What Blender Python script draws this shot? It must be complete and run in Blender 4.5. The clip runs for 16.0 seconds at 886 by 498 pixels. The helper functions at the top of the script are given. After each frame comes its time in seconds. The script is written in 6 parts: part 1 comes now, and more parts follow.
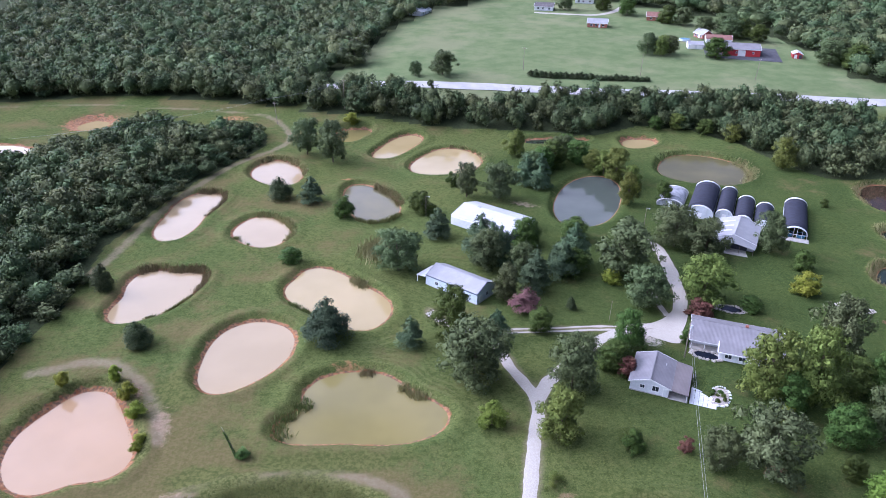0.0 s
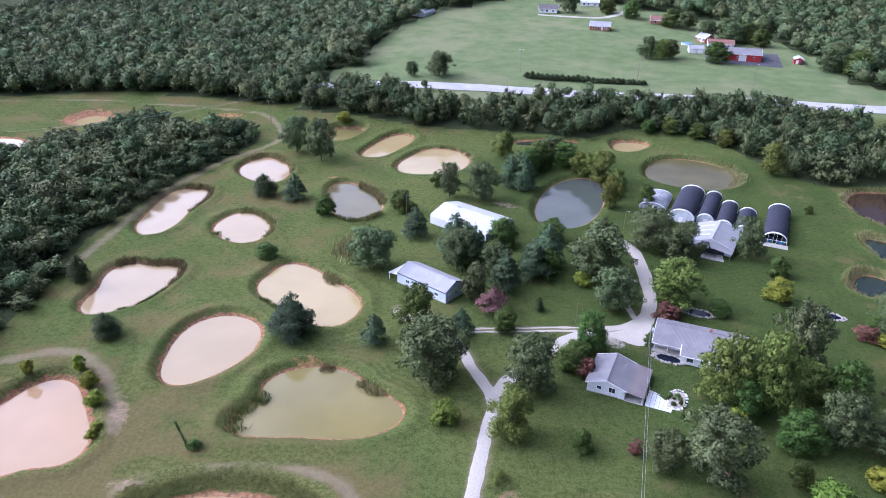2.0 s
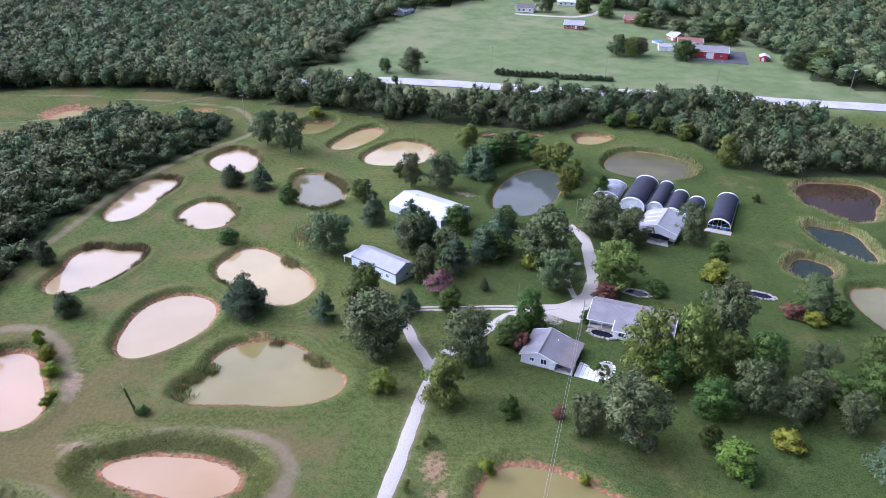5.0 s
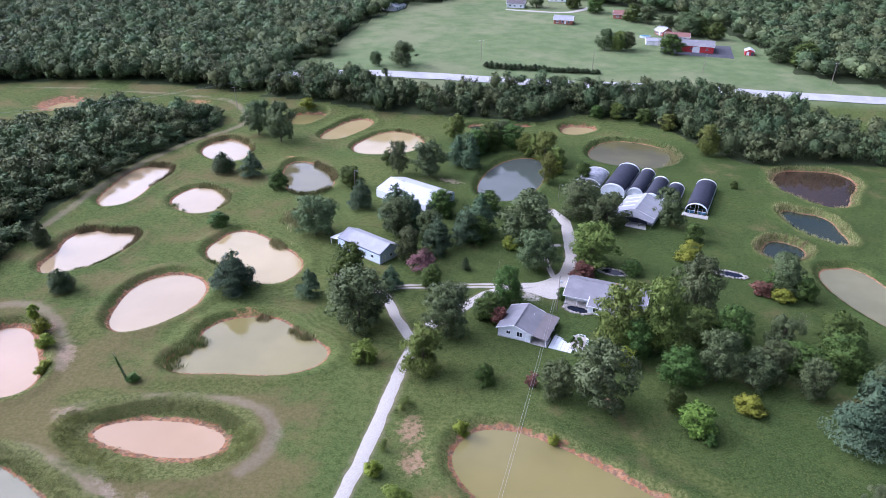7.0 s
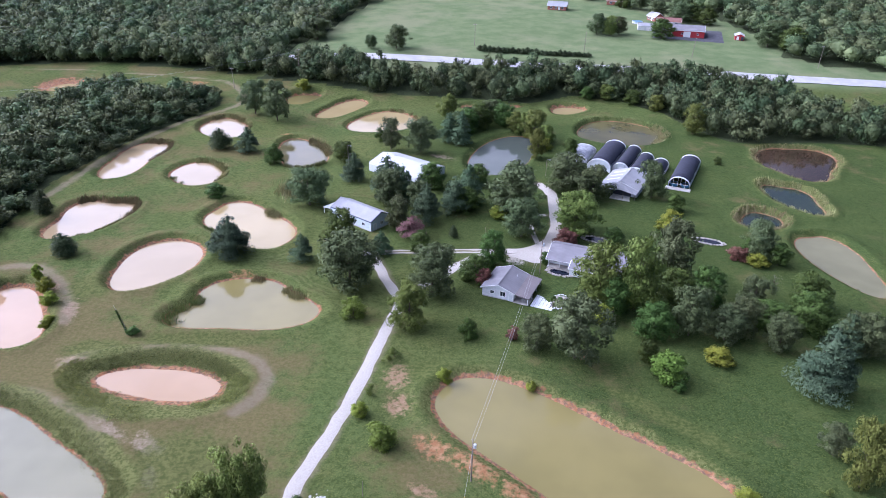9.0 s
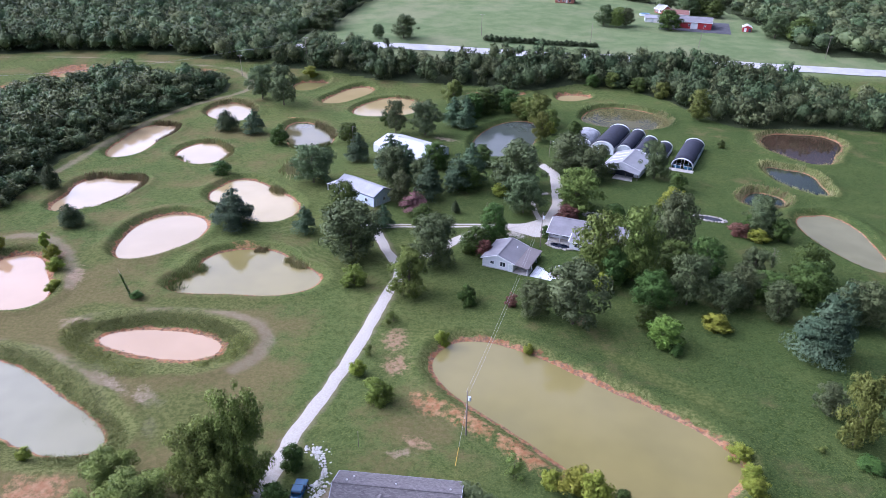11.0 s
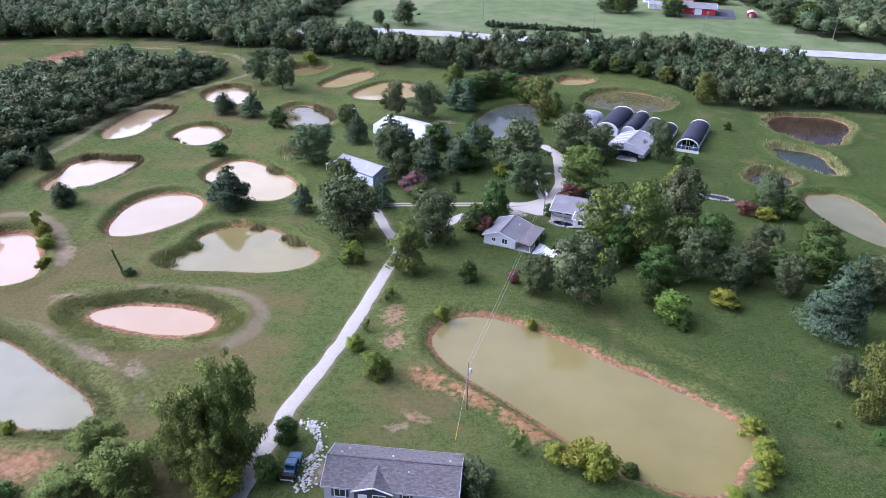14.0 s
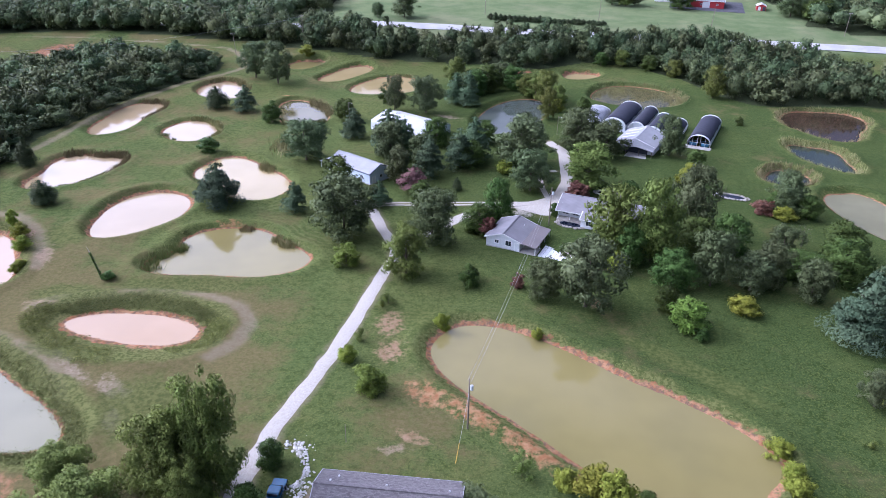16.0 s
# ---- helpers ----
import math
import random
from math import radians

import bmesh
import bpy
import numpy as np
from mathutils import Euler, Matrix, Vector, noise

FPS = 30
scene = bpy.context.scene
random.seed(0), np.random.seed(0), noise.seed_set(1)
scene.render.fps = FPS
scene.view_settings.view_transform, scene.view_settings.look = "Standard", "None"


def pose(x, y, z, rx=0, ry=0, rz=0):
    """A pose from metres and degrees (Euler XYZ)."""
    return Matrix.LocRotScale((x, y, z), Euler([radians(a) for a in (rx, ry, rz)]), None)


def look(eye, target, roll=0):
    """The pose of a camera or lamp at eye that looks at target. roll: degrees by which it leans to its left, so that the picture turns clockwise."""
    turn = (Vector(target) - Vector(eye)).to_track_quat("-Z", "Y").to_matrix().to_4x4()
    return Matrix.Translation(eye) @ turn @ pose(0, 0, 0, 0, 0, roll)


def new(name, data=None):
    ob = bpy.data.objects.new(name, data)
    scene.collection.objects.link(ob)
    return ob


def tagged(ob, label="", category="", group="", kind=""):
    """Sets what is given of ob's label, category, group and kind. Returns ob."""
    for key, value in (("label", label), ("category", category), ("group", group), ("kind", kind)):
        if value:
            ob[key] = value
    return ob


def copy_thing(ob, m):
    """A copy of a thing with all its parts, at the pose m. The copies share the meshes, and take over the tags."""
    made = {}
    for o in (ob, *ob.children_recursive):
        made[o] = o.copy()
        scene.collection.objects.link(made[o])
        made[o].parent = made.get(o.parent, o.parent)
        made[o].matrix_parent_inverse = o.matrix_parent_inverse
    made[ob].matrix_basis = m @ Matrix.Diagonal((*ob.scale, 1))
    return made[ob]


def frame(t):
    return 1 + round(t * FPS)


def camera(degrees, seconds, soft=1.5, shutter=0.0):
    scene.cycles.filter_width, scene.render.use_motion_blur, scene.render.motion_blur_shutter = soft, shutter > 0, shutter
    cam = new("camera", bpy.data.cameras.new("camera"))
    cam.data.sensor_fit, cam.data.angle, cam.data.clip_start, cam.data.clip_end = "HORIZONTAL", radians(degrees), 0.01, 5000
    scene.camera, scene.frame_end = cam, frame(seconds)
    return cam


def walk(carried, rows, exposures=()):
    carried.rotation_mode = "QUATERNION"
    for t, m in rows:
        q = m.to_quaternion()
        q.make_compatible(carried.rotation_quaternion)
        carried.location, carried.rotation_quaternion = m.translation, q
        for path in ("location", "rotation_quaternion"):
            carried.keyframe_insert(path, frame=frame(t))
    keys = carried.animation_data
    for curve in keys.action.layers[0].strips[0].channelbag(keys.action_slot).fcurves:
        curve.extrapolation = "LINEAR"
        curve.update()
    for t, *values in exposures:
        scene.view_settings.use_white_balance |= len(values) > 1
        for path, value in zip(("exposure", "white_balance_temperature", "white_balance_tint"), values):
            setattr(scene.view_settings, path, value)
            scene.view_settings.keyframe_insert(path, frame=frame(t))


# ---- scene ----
cam = camera(64.5, 16.0, 0.8)
PATH = [   # seconds, eye, a point ahead, roll
    (0.0, (0.127, 0.354, 95.267), (0.116, 2.145, 94.378), 0.5),
    (0.5, (3.075, 0.64, 95.307), (3.021, 2.431, 94.419), 0.7),
    (1.0, (6.152, 0.615, 95.296), (6.093, 2.407, 94.409), 0.8),
    (1.5, (9.279, 0.185, 95.267), (9.221, 1.976, 94.38), 0.9),
    (2.0, (12.294, -0.626, 95.221), (12.238, 1.166, 94.335), 1.0),
    (2.5, (15.209, -1.784, 95.187), (15.156, 0.009, 94.302), 1.0),
    (3.0, (17.804, -3.224, 95.14), (17.753, -1.431, 94.256), 1.0),
    (3.5, (20.067, -4.795, 95.076), (20.018, -3.001, 94.192), 1.0),
    (4.0, (22.007, -6.466, 94.981), (21.96, -4.673, 94.098), 1.1),
    (6.5, (28.646, -15.901, 93.174), (28.608, -14.104, 92.297), 1.1),
    (7.0, (29.607, -18.076, 92.635), (29.571, -16.281, 91.754), 1.2),
    (7.5, (30.505, -20.398, 91.827), (30.47, -18.605, 90.943), 1.2),
    (8.0, (31.377, -22.914, 90.881), (31.341, -21.123, 89.993), 1.2),
    (8.5, (32.256, -25.523, 89.936), (32.221, -23.734, 89.043), 1.3),
    (9.0, (33.136, -28.017, 89.111), (33.102, -26.229, 88.214), 1.3),
    (11.5, (36.026, -33.299, 81.155), (35.959, -31.509, 80.267), 1.3),
    (12.0, (36.232, -33.504, 80.265), (36.163, -31.714, 79.375), 1.3),
    (12.5, (36.241, -33.344, 79.346), (36.173, -31.556, 78.453), 1.3),
    (13.0, (36.194, -33.005, 78.315), (36.126, -31.217, 77.42), 1.2),
    (13.5, (36.17, -32.385, 77.221), (36.102, -30.598, 76.325), 1.2),
    (14.0, (36.153, -31.297, 76.143), (36.086, -29.51, 75.247), 1.1),
    (14.5, (36.106, -29.75, 75.097), (36.038, -27.963, 74.2), 1.1),
    (15.0, (36.133, -27.578, 74.19), (36.064, -25.792, 73.291), 1.1),
    (15.5, (36.13, -24.884, 73.483), (36.06, -23.1, 72.582), 1.1),
    (16.0, (36.141, -21.979, 73.023), (36.07, -20.197, 72.118), 1.1),
]
walk(cam, [(t, look(eye, ahead, roll)) for t, eye, ahead, roll in PATH], [(0, -0.06, 5370, 31), (16, -0.06, 5370, 31)])

# ---- sky, sun and exposure ----
SUN_HEIGHT, SUN_SIDE = 34.0, 284.0   # degrees above the horizon; turn clockwise from +y that the light comes from
_a, _e = radians(SUN_SIDE), radians(SUN_HEIGHT)
sun_dir = Vector((math.sin(_a) * math.cos(_e), math.cos(_a) * math.cos(_e), math.sin(_e)))
world = bpy.data.worlds.new("sky")
scene.world = world
world.use_nodes = True
wn, wl = world.node_tree.nodes, world.node_tree.links
wn.clear()
w_out, w_bg = wn.new("ShaderNodeOutputWorld"), wn.new("ShaderNodeBackground")
w_sky, w_mix = wn.new("ShaderNodeTexSky"), wn.new("ShaderNodeMixRGB")
w_noise, w_ramp, w_map, w_tc = wn.new("ShaderNodeTexNoise"), wn.new("ShaderNodeValToRGB"), wn.new("ShaderNodeMapping"), wn.new("ShaderNodeTexCoord")
w_sky.sky_type, w_sky.sun_disc = "NISHITA", False
w_sky.sun_elevation, w_sky.sun_rotation = radians(SUN_HEIGHT), radians(SUN_SIDE)
w_sky.dust_density, w_sky.air_density = 2.0, 1.0
w_map.inputs["Scale"].default_value, w_map.inputs["Location"].default_value = (1.0, 1.0, 2.4), (0.55, 0.2, 0.4)
w_noise.inputs["Scale"].default_value, w_noise.inputs["Detail"].default_value = 2.6, 6.0
w_ramp.color_ramp.elements[0].position, w_ramp.color_ramp.elements[1].position = 0.45, 0.62
# thin cloud, brighter round the veiled sun
w_dot, w_max, w_pow, w_gain, w_cloud = wn.new("ShaderNodeVectorMath"), wn.new("ShaderNodeMath"), wn.new("ShaderNodeMath"), wn.new("ShaderNodeMath"), wn.new("ShaderNodeMixRGB")
w_dot.operation, w_max.operation, w_pow.operation, w_gain.operation = "DOT_PRODUCT", "MAXIMUM", "POWER", "MULTIPLY_ADD"
w_dot.inputs[1].default_value = tuple(sun_dir)
w_max.inputs[1].default_value, w_pow.inputs[1].default_value = 0.0, 2.2
w_gain.inputs[1].default_value, w_gain.inputs[2].default_value = 7.0, 1.2
w_cloud.blend_type, w_cloud.inputs["Fac"].default_value = "MULTIPLY", 1.0
w_cloud.inputs["Color1"].default_value = (8.0, 8.4, 9.0, 1)
wl.new(w_tc.outputs["Generated"], w_dot.inputs[0])
wl.new(w_dot.outputs["Value"], w_max.inputs[0])
wl.new(w_max.outputs[0], w_pow.inputs[0])
wl.new(w_pow.outputs[0], w_gain.inputs[0])
wl.new(w_gain.outputs[0], w_cloud.inputs["Color2"])
wl.new(w_tc.outputs["Generated"], w_map.inputs["Vector"])
wl.new(w_map.outputs["Vector"], w_noise.inputs["Vector"])
w_lean, w_close = wn.new("ShaderNodeVectorMath"), wn.new("ShaderNodeMath")
w_lean.operation, w_close.operation = "DOT_PRODUCT", "MULTIPLY_ADD"
w_lean.inputs[1].default_value = (math.sin(_a), math.cos(_a), -0.10)
wl.new(w_tc.outputs["Generated"], w_lean.inputs[0])
wl.new(w_lean.outputs["Value"], w_close.inputs[0])
w_close.inputs[1].default_value = 0.45
wl.new(w_noise.outputs["Fac"], w_close.inputs[2])
wl.new(w_close.outputs[0], w_ramp.inputs["Fac"])
wl.new(w_ramp.outputs["Color"], w_mix.inputs["Fac"])
wl.new(w_sky.outputs["Color"], w_mix.inputs["Color1"])
wl.new(w_cloud.outputs["Color"], w_mix.inputs["Color2"])
wl.new(w_mix.outputs["Color"], w_bg.inputs["Color"])
w_bg.inputs["Strength"].default_value = 0.098
wl.new(w_bg.outputs["Background"], w_out.inputs["Surface"])

sun = new("sun", bpy.data.lights.new("sun", "SUN"))
sun.data.energy, sun.data.angle, sun.data.color = 2.15, radians(10), (1.0, 0.95, 0.88)
sun.matrix_world = look(tuple(sun_dir * 400), (0, 0, 0))
scene.view_settings.exposure = 0.0


# ---- materials ----
class Nodes:
    """A small helper to wire a node material."""

    def __init__(self, name):
        self.m = bpy.data.materials.new(name)
        self.m.use_nodes = True
        self.t = self.m.node_tree
        self.p = self.t.nodes["Principled BSDF"]
        self.co = self.add("ShaderNodeTexCoord").outputs["Object"]

    def add(self, kind, **kw):
        n = self.t.nodes.new(kind)
        for k, v in kw.items():
            setattr(n, k, v)
        return n

    def link(self, a, b):
        if hasattr(a, "is_output"):
            self.t.links.new(a, b)
        else:
            b.default_value = a

    def geo(self):
        return self.add("ShaderNodeNewGeometry").outputs["Position"]

    def noise(self, scale, detail=3.0, rough=0.55, vec=None):
        n = self.add("ShaderNodeTexNoise")
        n.inputs["Scale"].default_value, n.inputs["Detail"].default_value, n.inputs["Roughness"].default_value = scale, detail, rough
        self.link(vec or self.co, n.inputs["Vector"])
        return n.outputs["Fac"]

    def ramp(self, fac, a, b):
        n = self.add("ShaderNodeMapRange", interpolation_type="SMOOTHSTEP")
        n.inputs["From Min"].default_value, n.inputs["From Max"].default_value = a, b
        self.link(fac, n.inputs["Value"])
        return n.outputs["Result"]

    def math(self, op, a, b=0.0):
        n = self.add("ShaderNodeMath", operation=op)
        self.link(a, n.inputs[0]), self.link(b, n.inputs[1])
        return n.outputs[0]

    def mix(self, fac, a, b, blend="MIX"):
        n = self.add("ShaderNodeMixRGB", blend_type=blend)
        for s, v in zip(n.inputs, (fac, a, b)):
            self.link((*v, 1) if isinstance(v, tuple) and len(v) == 3 else v, s)
        return n.outputs["Color"]

    def attr(self, name):
        return self.add("ShaderNodeAttribute", attribute_name=name).outputs["Fac"]

    def bump(self, height, strength=0.4, distance=0.05):
        n = self.add("ShaderNodeBump")
        n.inputs["Strength"].default_value, n.inputs["Distance"].default_value = strength, distance
        self.link(height, n.inputs["Height"])
        self.link(n.outputs["Normal"], self.p.inputs["Normal"])

    def done(self, colour, rough=0.8, metal=0.0, spec=0.3):
        self.link((*colour, 1) if isinstance(colour, tuple) and len(colour) == 3 else colour, self.p.inputs["Base Color"])
        self.link(rough, self.p.inputs["Roughness"])
        self.p.inputs["Metallic"].default_value = metal
        self.p.inputs["Specular IOR Level"].default_value = spec
        return self.m


def plain(name, colour, rough=0.7, metal=0.0, spec=0.4, scale=1.5, amount=0.25, bump=0.0):
    """A surface of one colour with stains and grain at two scales."""
    n = Nodes(name)
    big, fine = n.noise(scale), n.noise(scale * 14)
    dark = tuple(c * (1 - amount) for c in colour)
    lite = tuple(min(1, c * (1 + amount * 0.5)) for c in colour)
    c = n.mix(n.ramp(big, 0.3, 0.7), dark, lite)
    c = n.mix(n.math("MULTIPLY", n.ramp(fine, 0.35, 0.65), 0.35), c, dark)
    if bump:
        n.bump(fine, 0.5, bump)
    return n.done(c, rough, metal, spec)


def ground_material():
    n = Nodes("grass_and_soil")
    bank, track, wood, field, bare = n.attr("bank"), n.attr("track"), n.attr("wood"), n.attr("field"), n.attr("bare")
    big, mid, fine, tiny = n.noise(0.018), n.noise(0.11, 5), n.noise(1.3, 8, 0.7), n.noise(6.0, 5, 0.75)
    mow = n.add("ShaderNodeTexWave", wave_type="BANDS", bands_direction="DIAGONAL")
    mow.inputs["Scale"].default_value, mow.inputs["Distortion"].default_value, mow.inputs["Detail"].default_value, mow.inputs["Detail Scale"].default_value = 0.16, 9.0, 2.0, 0.10
    n.link(n.co, mow.inputs["Vector"])
    grass = n.mix(n.ramp(fine, 0.25, 0.75), (0.072, 0.096, 0.027), (0.114, 0.134, 0.042))
    grass = n.mix(n.math("MULTIPLY", n.ramp(mid, 0.38, 0.74), 0.45), grass, (0.126, 0.138, 0.046))
    grass = n.mix(n.math("MULTIPLY", n.ramp(big, 0.40, 0.66), 0.55), grass, (0.066, 0.108, 0.032))
    lawn = n.mix(n.ramp(fine, 0.25, 0.75), (0.030, 0.056, 0.016), (0.052, 0.080, 0.024))
    lawn = n.mix(n.math("MULTIPLY", n.ramp(n.noise(0.045, 5), 0.40, 0.68), 0.60), lawn, (0.072, 0.100, 0.028))
    grass = n.mix(n.math("MULTIPLY", n.attr("lush"), 0.85), grass, lawn)
    grass = n.mix(n.math("MULTIPLY", mow.outputs["Fac"], n.math("MULTIPLY", n.math("SUBTRACT", 1.0, n.attr("lush")), 0.13)), grass, (0.130, 0.164, 0.048))
    # mown rings that follow the shores
    rings = n.math("SINE", n.math("MULTIPLY", n.math("ADD", bank, n.math("MULTIPLY", n.noise(0.06, 2), 3.0)), 3.3))
    rings = n.math("MULTIPLY", n.ramp(rings, -0.2, 0.9), n.math("MULTIPLY", n.ramp(bank, 14.0, 6.0), n.math("MULTIPLY", n.ramp(n.noise(0.05, 3), 0.42, 0.6), n.math("SUBTRACT", 1.0, n.attr("lush")))))
    grass = n.mix(n.math("MULTIPLY", rings, 0.42), grass, (0.165, 0.172, 0.066))
    grass = n.mix(n.math("MULTIPLY", n.ramp(n.noise(0.09, 7, 0.62), 0.50, 0.74), n.math("SUBTRACT", 0.42, n.math("MULTIPLY", n.attr("lush"), 0.32))), grass, (0.150, 0.140, 0.046))
    # tufts, clover and thatch
    grain = n.math("MULTIPLY", n.noise(1.9, 3, 0.75), n.noise(0.7, 4, 0.7))
    grass = n.mix(n.math("MULTIPLY", n.ramp(grain, 0.265, 0.19), 0.62), grass, n.mix(0.70, grass, (0.016, 0.032, 0.005)))
    grass = n.mix(n.math("MULTIPLY", n.ramp(n.noise(2.9, 3, 0.8), 0.51, 0.61), 0.70), grass, n.mix(0.55, grass, (0.170, 0.190, 0.050)))
    grass = n.mix(n.math("MULTIPLY", n.ramp(tiny, 0.44, 0.66), 0.55), grass, n.mix(0.60, grass, (0.018, 0.034, 0.006)))
    dry = n.mix(n.ramp(fine, 0.35, 0.65), (0.178, 0.132, 0.064), (0.112, 0.097, 0.036))
    grass = n.mix(n.math("MULTIPLY", n.ramp(n.math("ADD", n.noise(0.05, 8, 0.68), n.math("MULTIPLY", n.attr("worn"), 0.20)), 0.54, 0.74), 0.75), grass, dry)
    fieldc = n.mix(n.ramp(mid, 0.3, 0.7), (0.112, 0.156, 0.066), (0.160, 0.196, 0.088))
    fieldc = n.mix(n.math("MULTIPLY", n.ramp(n.noise(0.022, 8, 0.6), 0.46, 0.66), 0.75), fieldc, (0.215, 0.222, 0.118))
    c = n.mix(field, grass, fieldc)
    duff = n.mix(n.ramp(fine, 0.3, 0.7), (0.030, 0.038, 0.020), (0.060, 0.075, 0.032))
    c = n.mix(n.ramp(n.math("ADD", wood, n.math("MULTIPLY", n.math("SUBTRACT", fine, 0.5), 0.5)), 0.4, 0.65), c, duff)
    # worn earth on tracks, dry spots and round the ponds
    earth = n.mix(n.ramp(fine, 0.3, 0.7), (0.215, 0.165, 0.110), (0.34, 0.27, 0.190))
    wob = n.math("MULTIPLY", n.math("SUBTRACT", n.noise(0.35, 5), 0.5), 3.2)
    c = n.mix(n.math("MULTIPLY", n.ramp(n.math("ADD", track, wob), 2.4, 0.5), 0.52), c, earth)
    ragged = n.math("ADD", bare, n.math("MULTIPLY", n.math("SUBTRACT", n.noise(0.7, 8, 0.72), 0.5), 2.6))
    clay = n.mix(n.ramp(n.noise(0.8, 5), 0.3, 0.7), (0.285, 0.120, 0.055), (0.40, 0.225, 0.120))
    c = n.mix(n.math("MULTIPLY", n.ramp(ragged, 0.35, 0.95), 0.85), c, n.mix(n.ramp(n.attr("pale"), 0.5, 0.9), n.mix(n.ramp(n.attr("pale"), 0.0, 0.4), clay, earth), (0.55, 0.53, 0.49)))
    rough = n.math("ADD", n.attr("rough"), n.math("MULTIPLY", n.math("SUBTRACT", n.noise(0.5, 6, 0.65), 0.5), 1.2))
    c = n.mix(n.math("MULTIPLY", n.ramp(rough, 0.25, 0.75), 0.75), c, n.mix(n.ramp(n.noise(1.1, 7, 0.7), 0.38, 0.62), (0.052, 0.072, 0.018), (0.118, 0.132, 0.040)))
    weeds = n.mix(n.ramp(n.noise(1.6, 6, 0.65), 0.38, 0.62), (0.066, 0.084, 0.022), (0.155, 0.160, 0.055))
    band = n.math("ADD", bank, n.math("MULTIPLY", n.math("SUBTRACT", n.noise(0.16, 4), 0.5), 5.5))
    c = n.mix(n.math("MULTIPLY", n.ramp(n.math("SUBTRACT", band, n.attr("weed")), 1.0, -0.4), 0.85), c, weeds)
    rim = n.math("ADD", bank, n.math("MULTIPLY", n.math("SUBTRACT", n.noise(0.40, 6), 0.5), n.math("MULTIPLY", n.attr("rim"), 1.7)))
    c = n.mix(n.ramp(n.math("SUBTRACT", rim, n.math("MULTIPLY", n.attr("rim"), 0.45)), 0.30, -0.15), c, n.mix(n.ramp(n.noise(1.4, 5), 0.35, 0.6), (0.16, 0.105, 0.068), clay))
    n.bump(n.math("ADD", fine, n.math("MULTIPLY", tiny, 1.6)), 0.8, 0.12)
    return n.done(c, 0.95, 0, 0.03)


def water_material(name, shallow, deep, rough=0.035):
    n = Nodes(name)
    murk = n.noise(0.06, 3)
    c = n.mix(n.ramp(murk, 0.3, 0.7), deep, shallow)
    n.bump(n.noise(1.1, 3), 0.10, 0.03)
    n.p.inputs["IOR"].default_value = 1.33
    return n.done(c, rough, 0, 0.5)


def leaf_material(name, dark, lite, spread=0.05):
    n = Nodes(name)
    isl = n.add("ShaderNodeNewGeometry").outputs["Random Per Island"]
    ob = n.add("ShaderNodeObjectInfo").outputs["Random"]
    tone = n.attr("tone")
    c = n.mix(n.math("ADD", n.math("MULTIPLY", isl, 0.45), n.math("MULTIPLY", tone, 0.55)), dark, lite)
    c = n.mix(n.ramp(n.noise(0.22, 2, vec=n.geo()), 0.3, 0.7), c, n.mix(0.35, c, lite))
    hue = n.add("ShaderNodeHueSaturation")
    n.link(n.math("ADD", 0.5 - spread / 2, n.math("MULTIPLY", ob, spread)), hue.inputs["Hue"])
    n.link(n.math("ADD", 0.82, n.math("MULTIPLY", ob, 0.36)), hue.inputs["Value"])
    n.link(c, hue.inputs["Color"])
    n.p.inputs["Subsurface Weight"].default_value = 0.0
    return n.done(hue.outputs["Color"], 0.60, 0, 0.10)


def wood_leaf_material(name, dark, lite):
    n = Nodes(name)
    isl, tone = n.add("ShaderNodeNewGeometry").outputs["Random Per Island"], n.attr("tone")
    c = n.mix(isl, dark, lite)
    hue = n.add("ShaderNodeHueSaturation")
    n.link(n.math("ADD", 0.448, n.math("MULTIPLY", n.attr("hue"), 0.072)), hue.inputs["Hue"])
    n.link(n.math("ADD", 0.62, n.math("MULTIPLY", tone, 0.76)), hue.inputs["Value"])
    n.link(c, hue.inputs["Color"])
    c = hue.outputs["Color"]
    return n.done(c, 0.60, 0, 0.08)


def gravel_material():
    n = Nodes("white_gravel")
    c = n.mix(n.ramp(n.noise(3.4, 8, 0.8), 0.3, 0.7), (0.33, 0.30, 0.25), (0.49, 0.455, 0.39))
    c = n.mix(n.math("MULTIPLY", n.ramp(n.noise(0.25, 5), 0.5, 0.75), 0.35), c, (0.44, 0.40, 0.34))
    n.bump(n.noise(9, 3), 0.6, 0.04)
    return n.done(c, 0.95, 0, 0.15)


M_GROUND = ground_material()
M_PINK = water_material("pink_clay_water", (0.385, 0.250, 0.138), (0.345, 0.225, 0.120))
M_CREAM = water_material("cream_clay_water", (0.345, 0.258, 0.142), (0.315, 0.235, 0.126))
M_TAN = water_material("tan_clay_water", (0.37, 0.285, 0.135), (0.33, 0.255, 0.115))
M_OLIVE = water_material("olive_water", (0.220, 0.185, 0.068), (0.185, 0.158, 0.058))
M_GREY = water_material("grey_green_water", (0.215, 0.200, 0.110), (0.175, 0.165, 0.090))
M_MOSS = water_material("mossy_water", (0.125, 0.110, 0.045), (0.095, 0.085, 0.038))
M_DARK = water_material("dark_water", (0.035, 0.045, 0.030), (0.025, 0.035, 0.025))
M_SLATE = water_material("slate_green_water", (0.088, 0.102, 0.084), (0.070, 0.084, 0.068))
M_BROWN = water_material("brown_water", (0.055, 0.034, 0.020), (0.040, 0.026, 0.016))
M_OAK = leaf_material("oak_leaves", (0.042, 0.063, 0.025), (0.134, 0.167, 0.066))
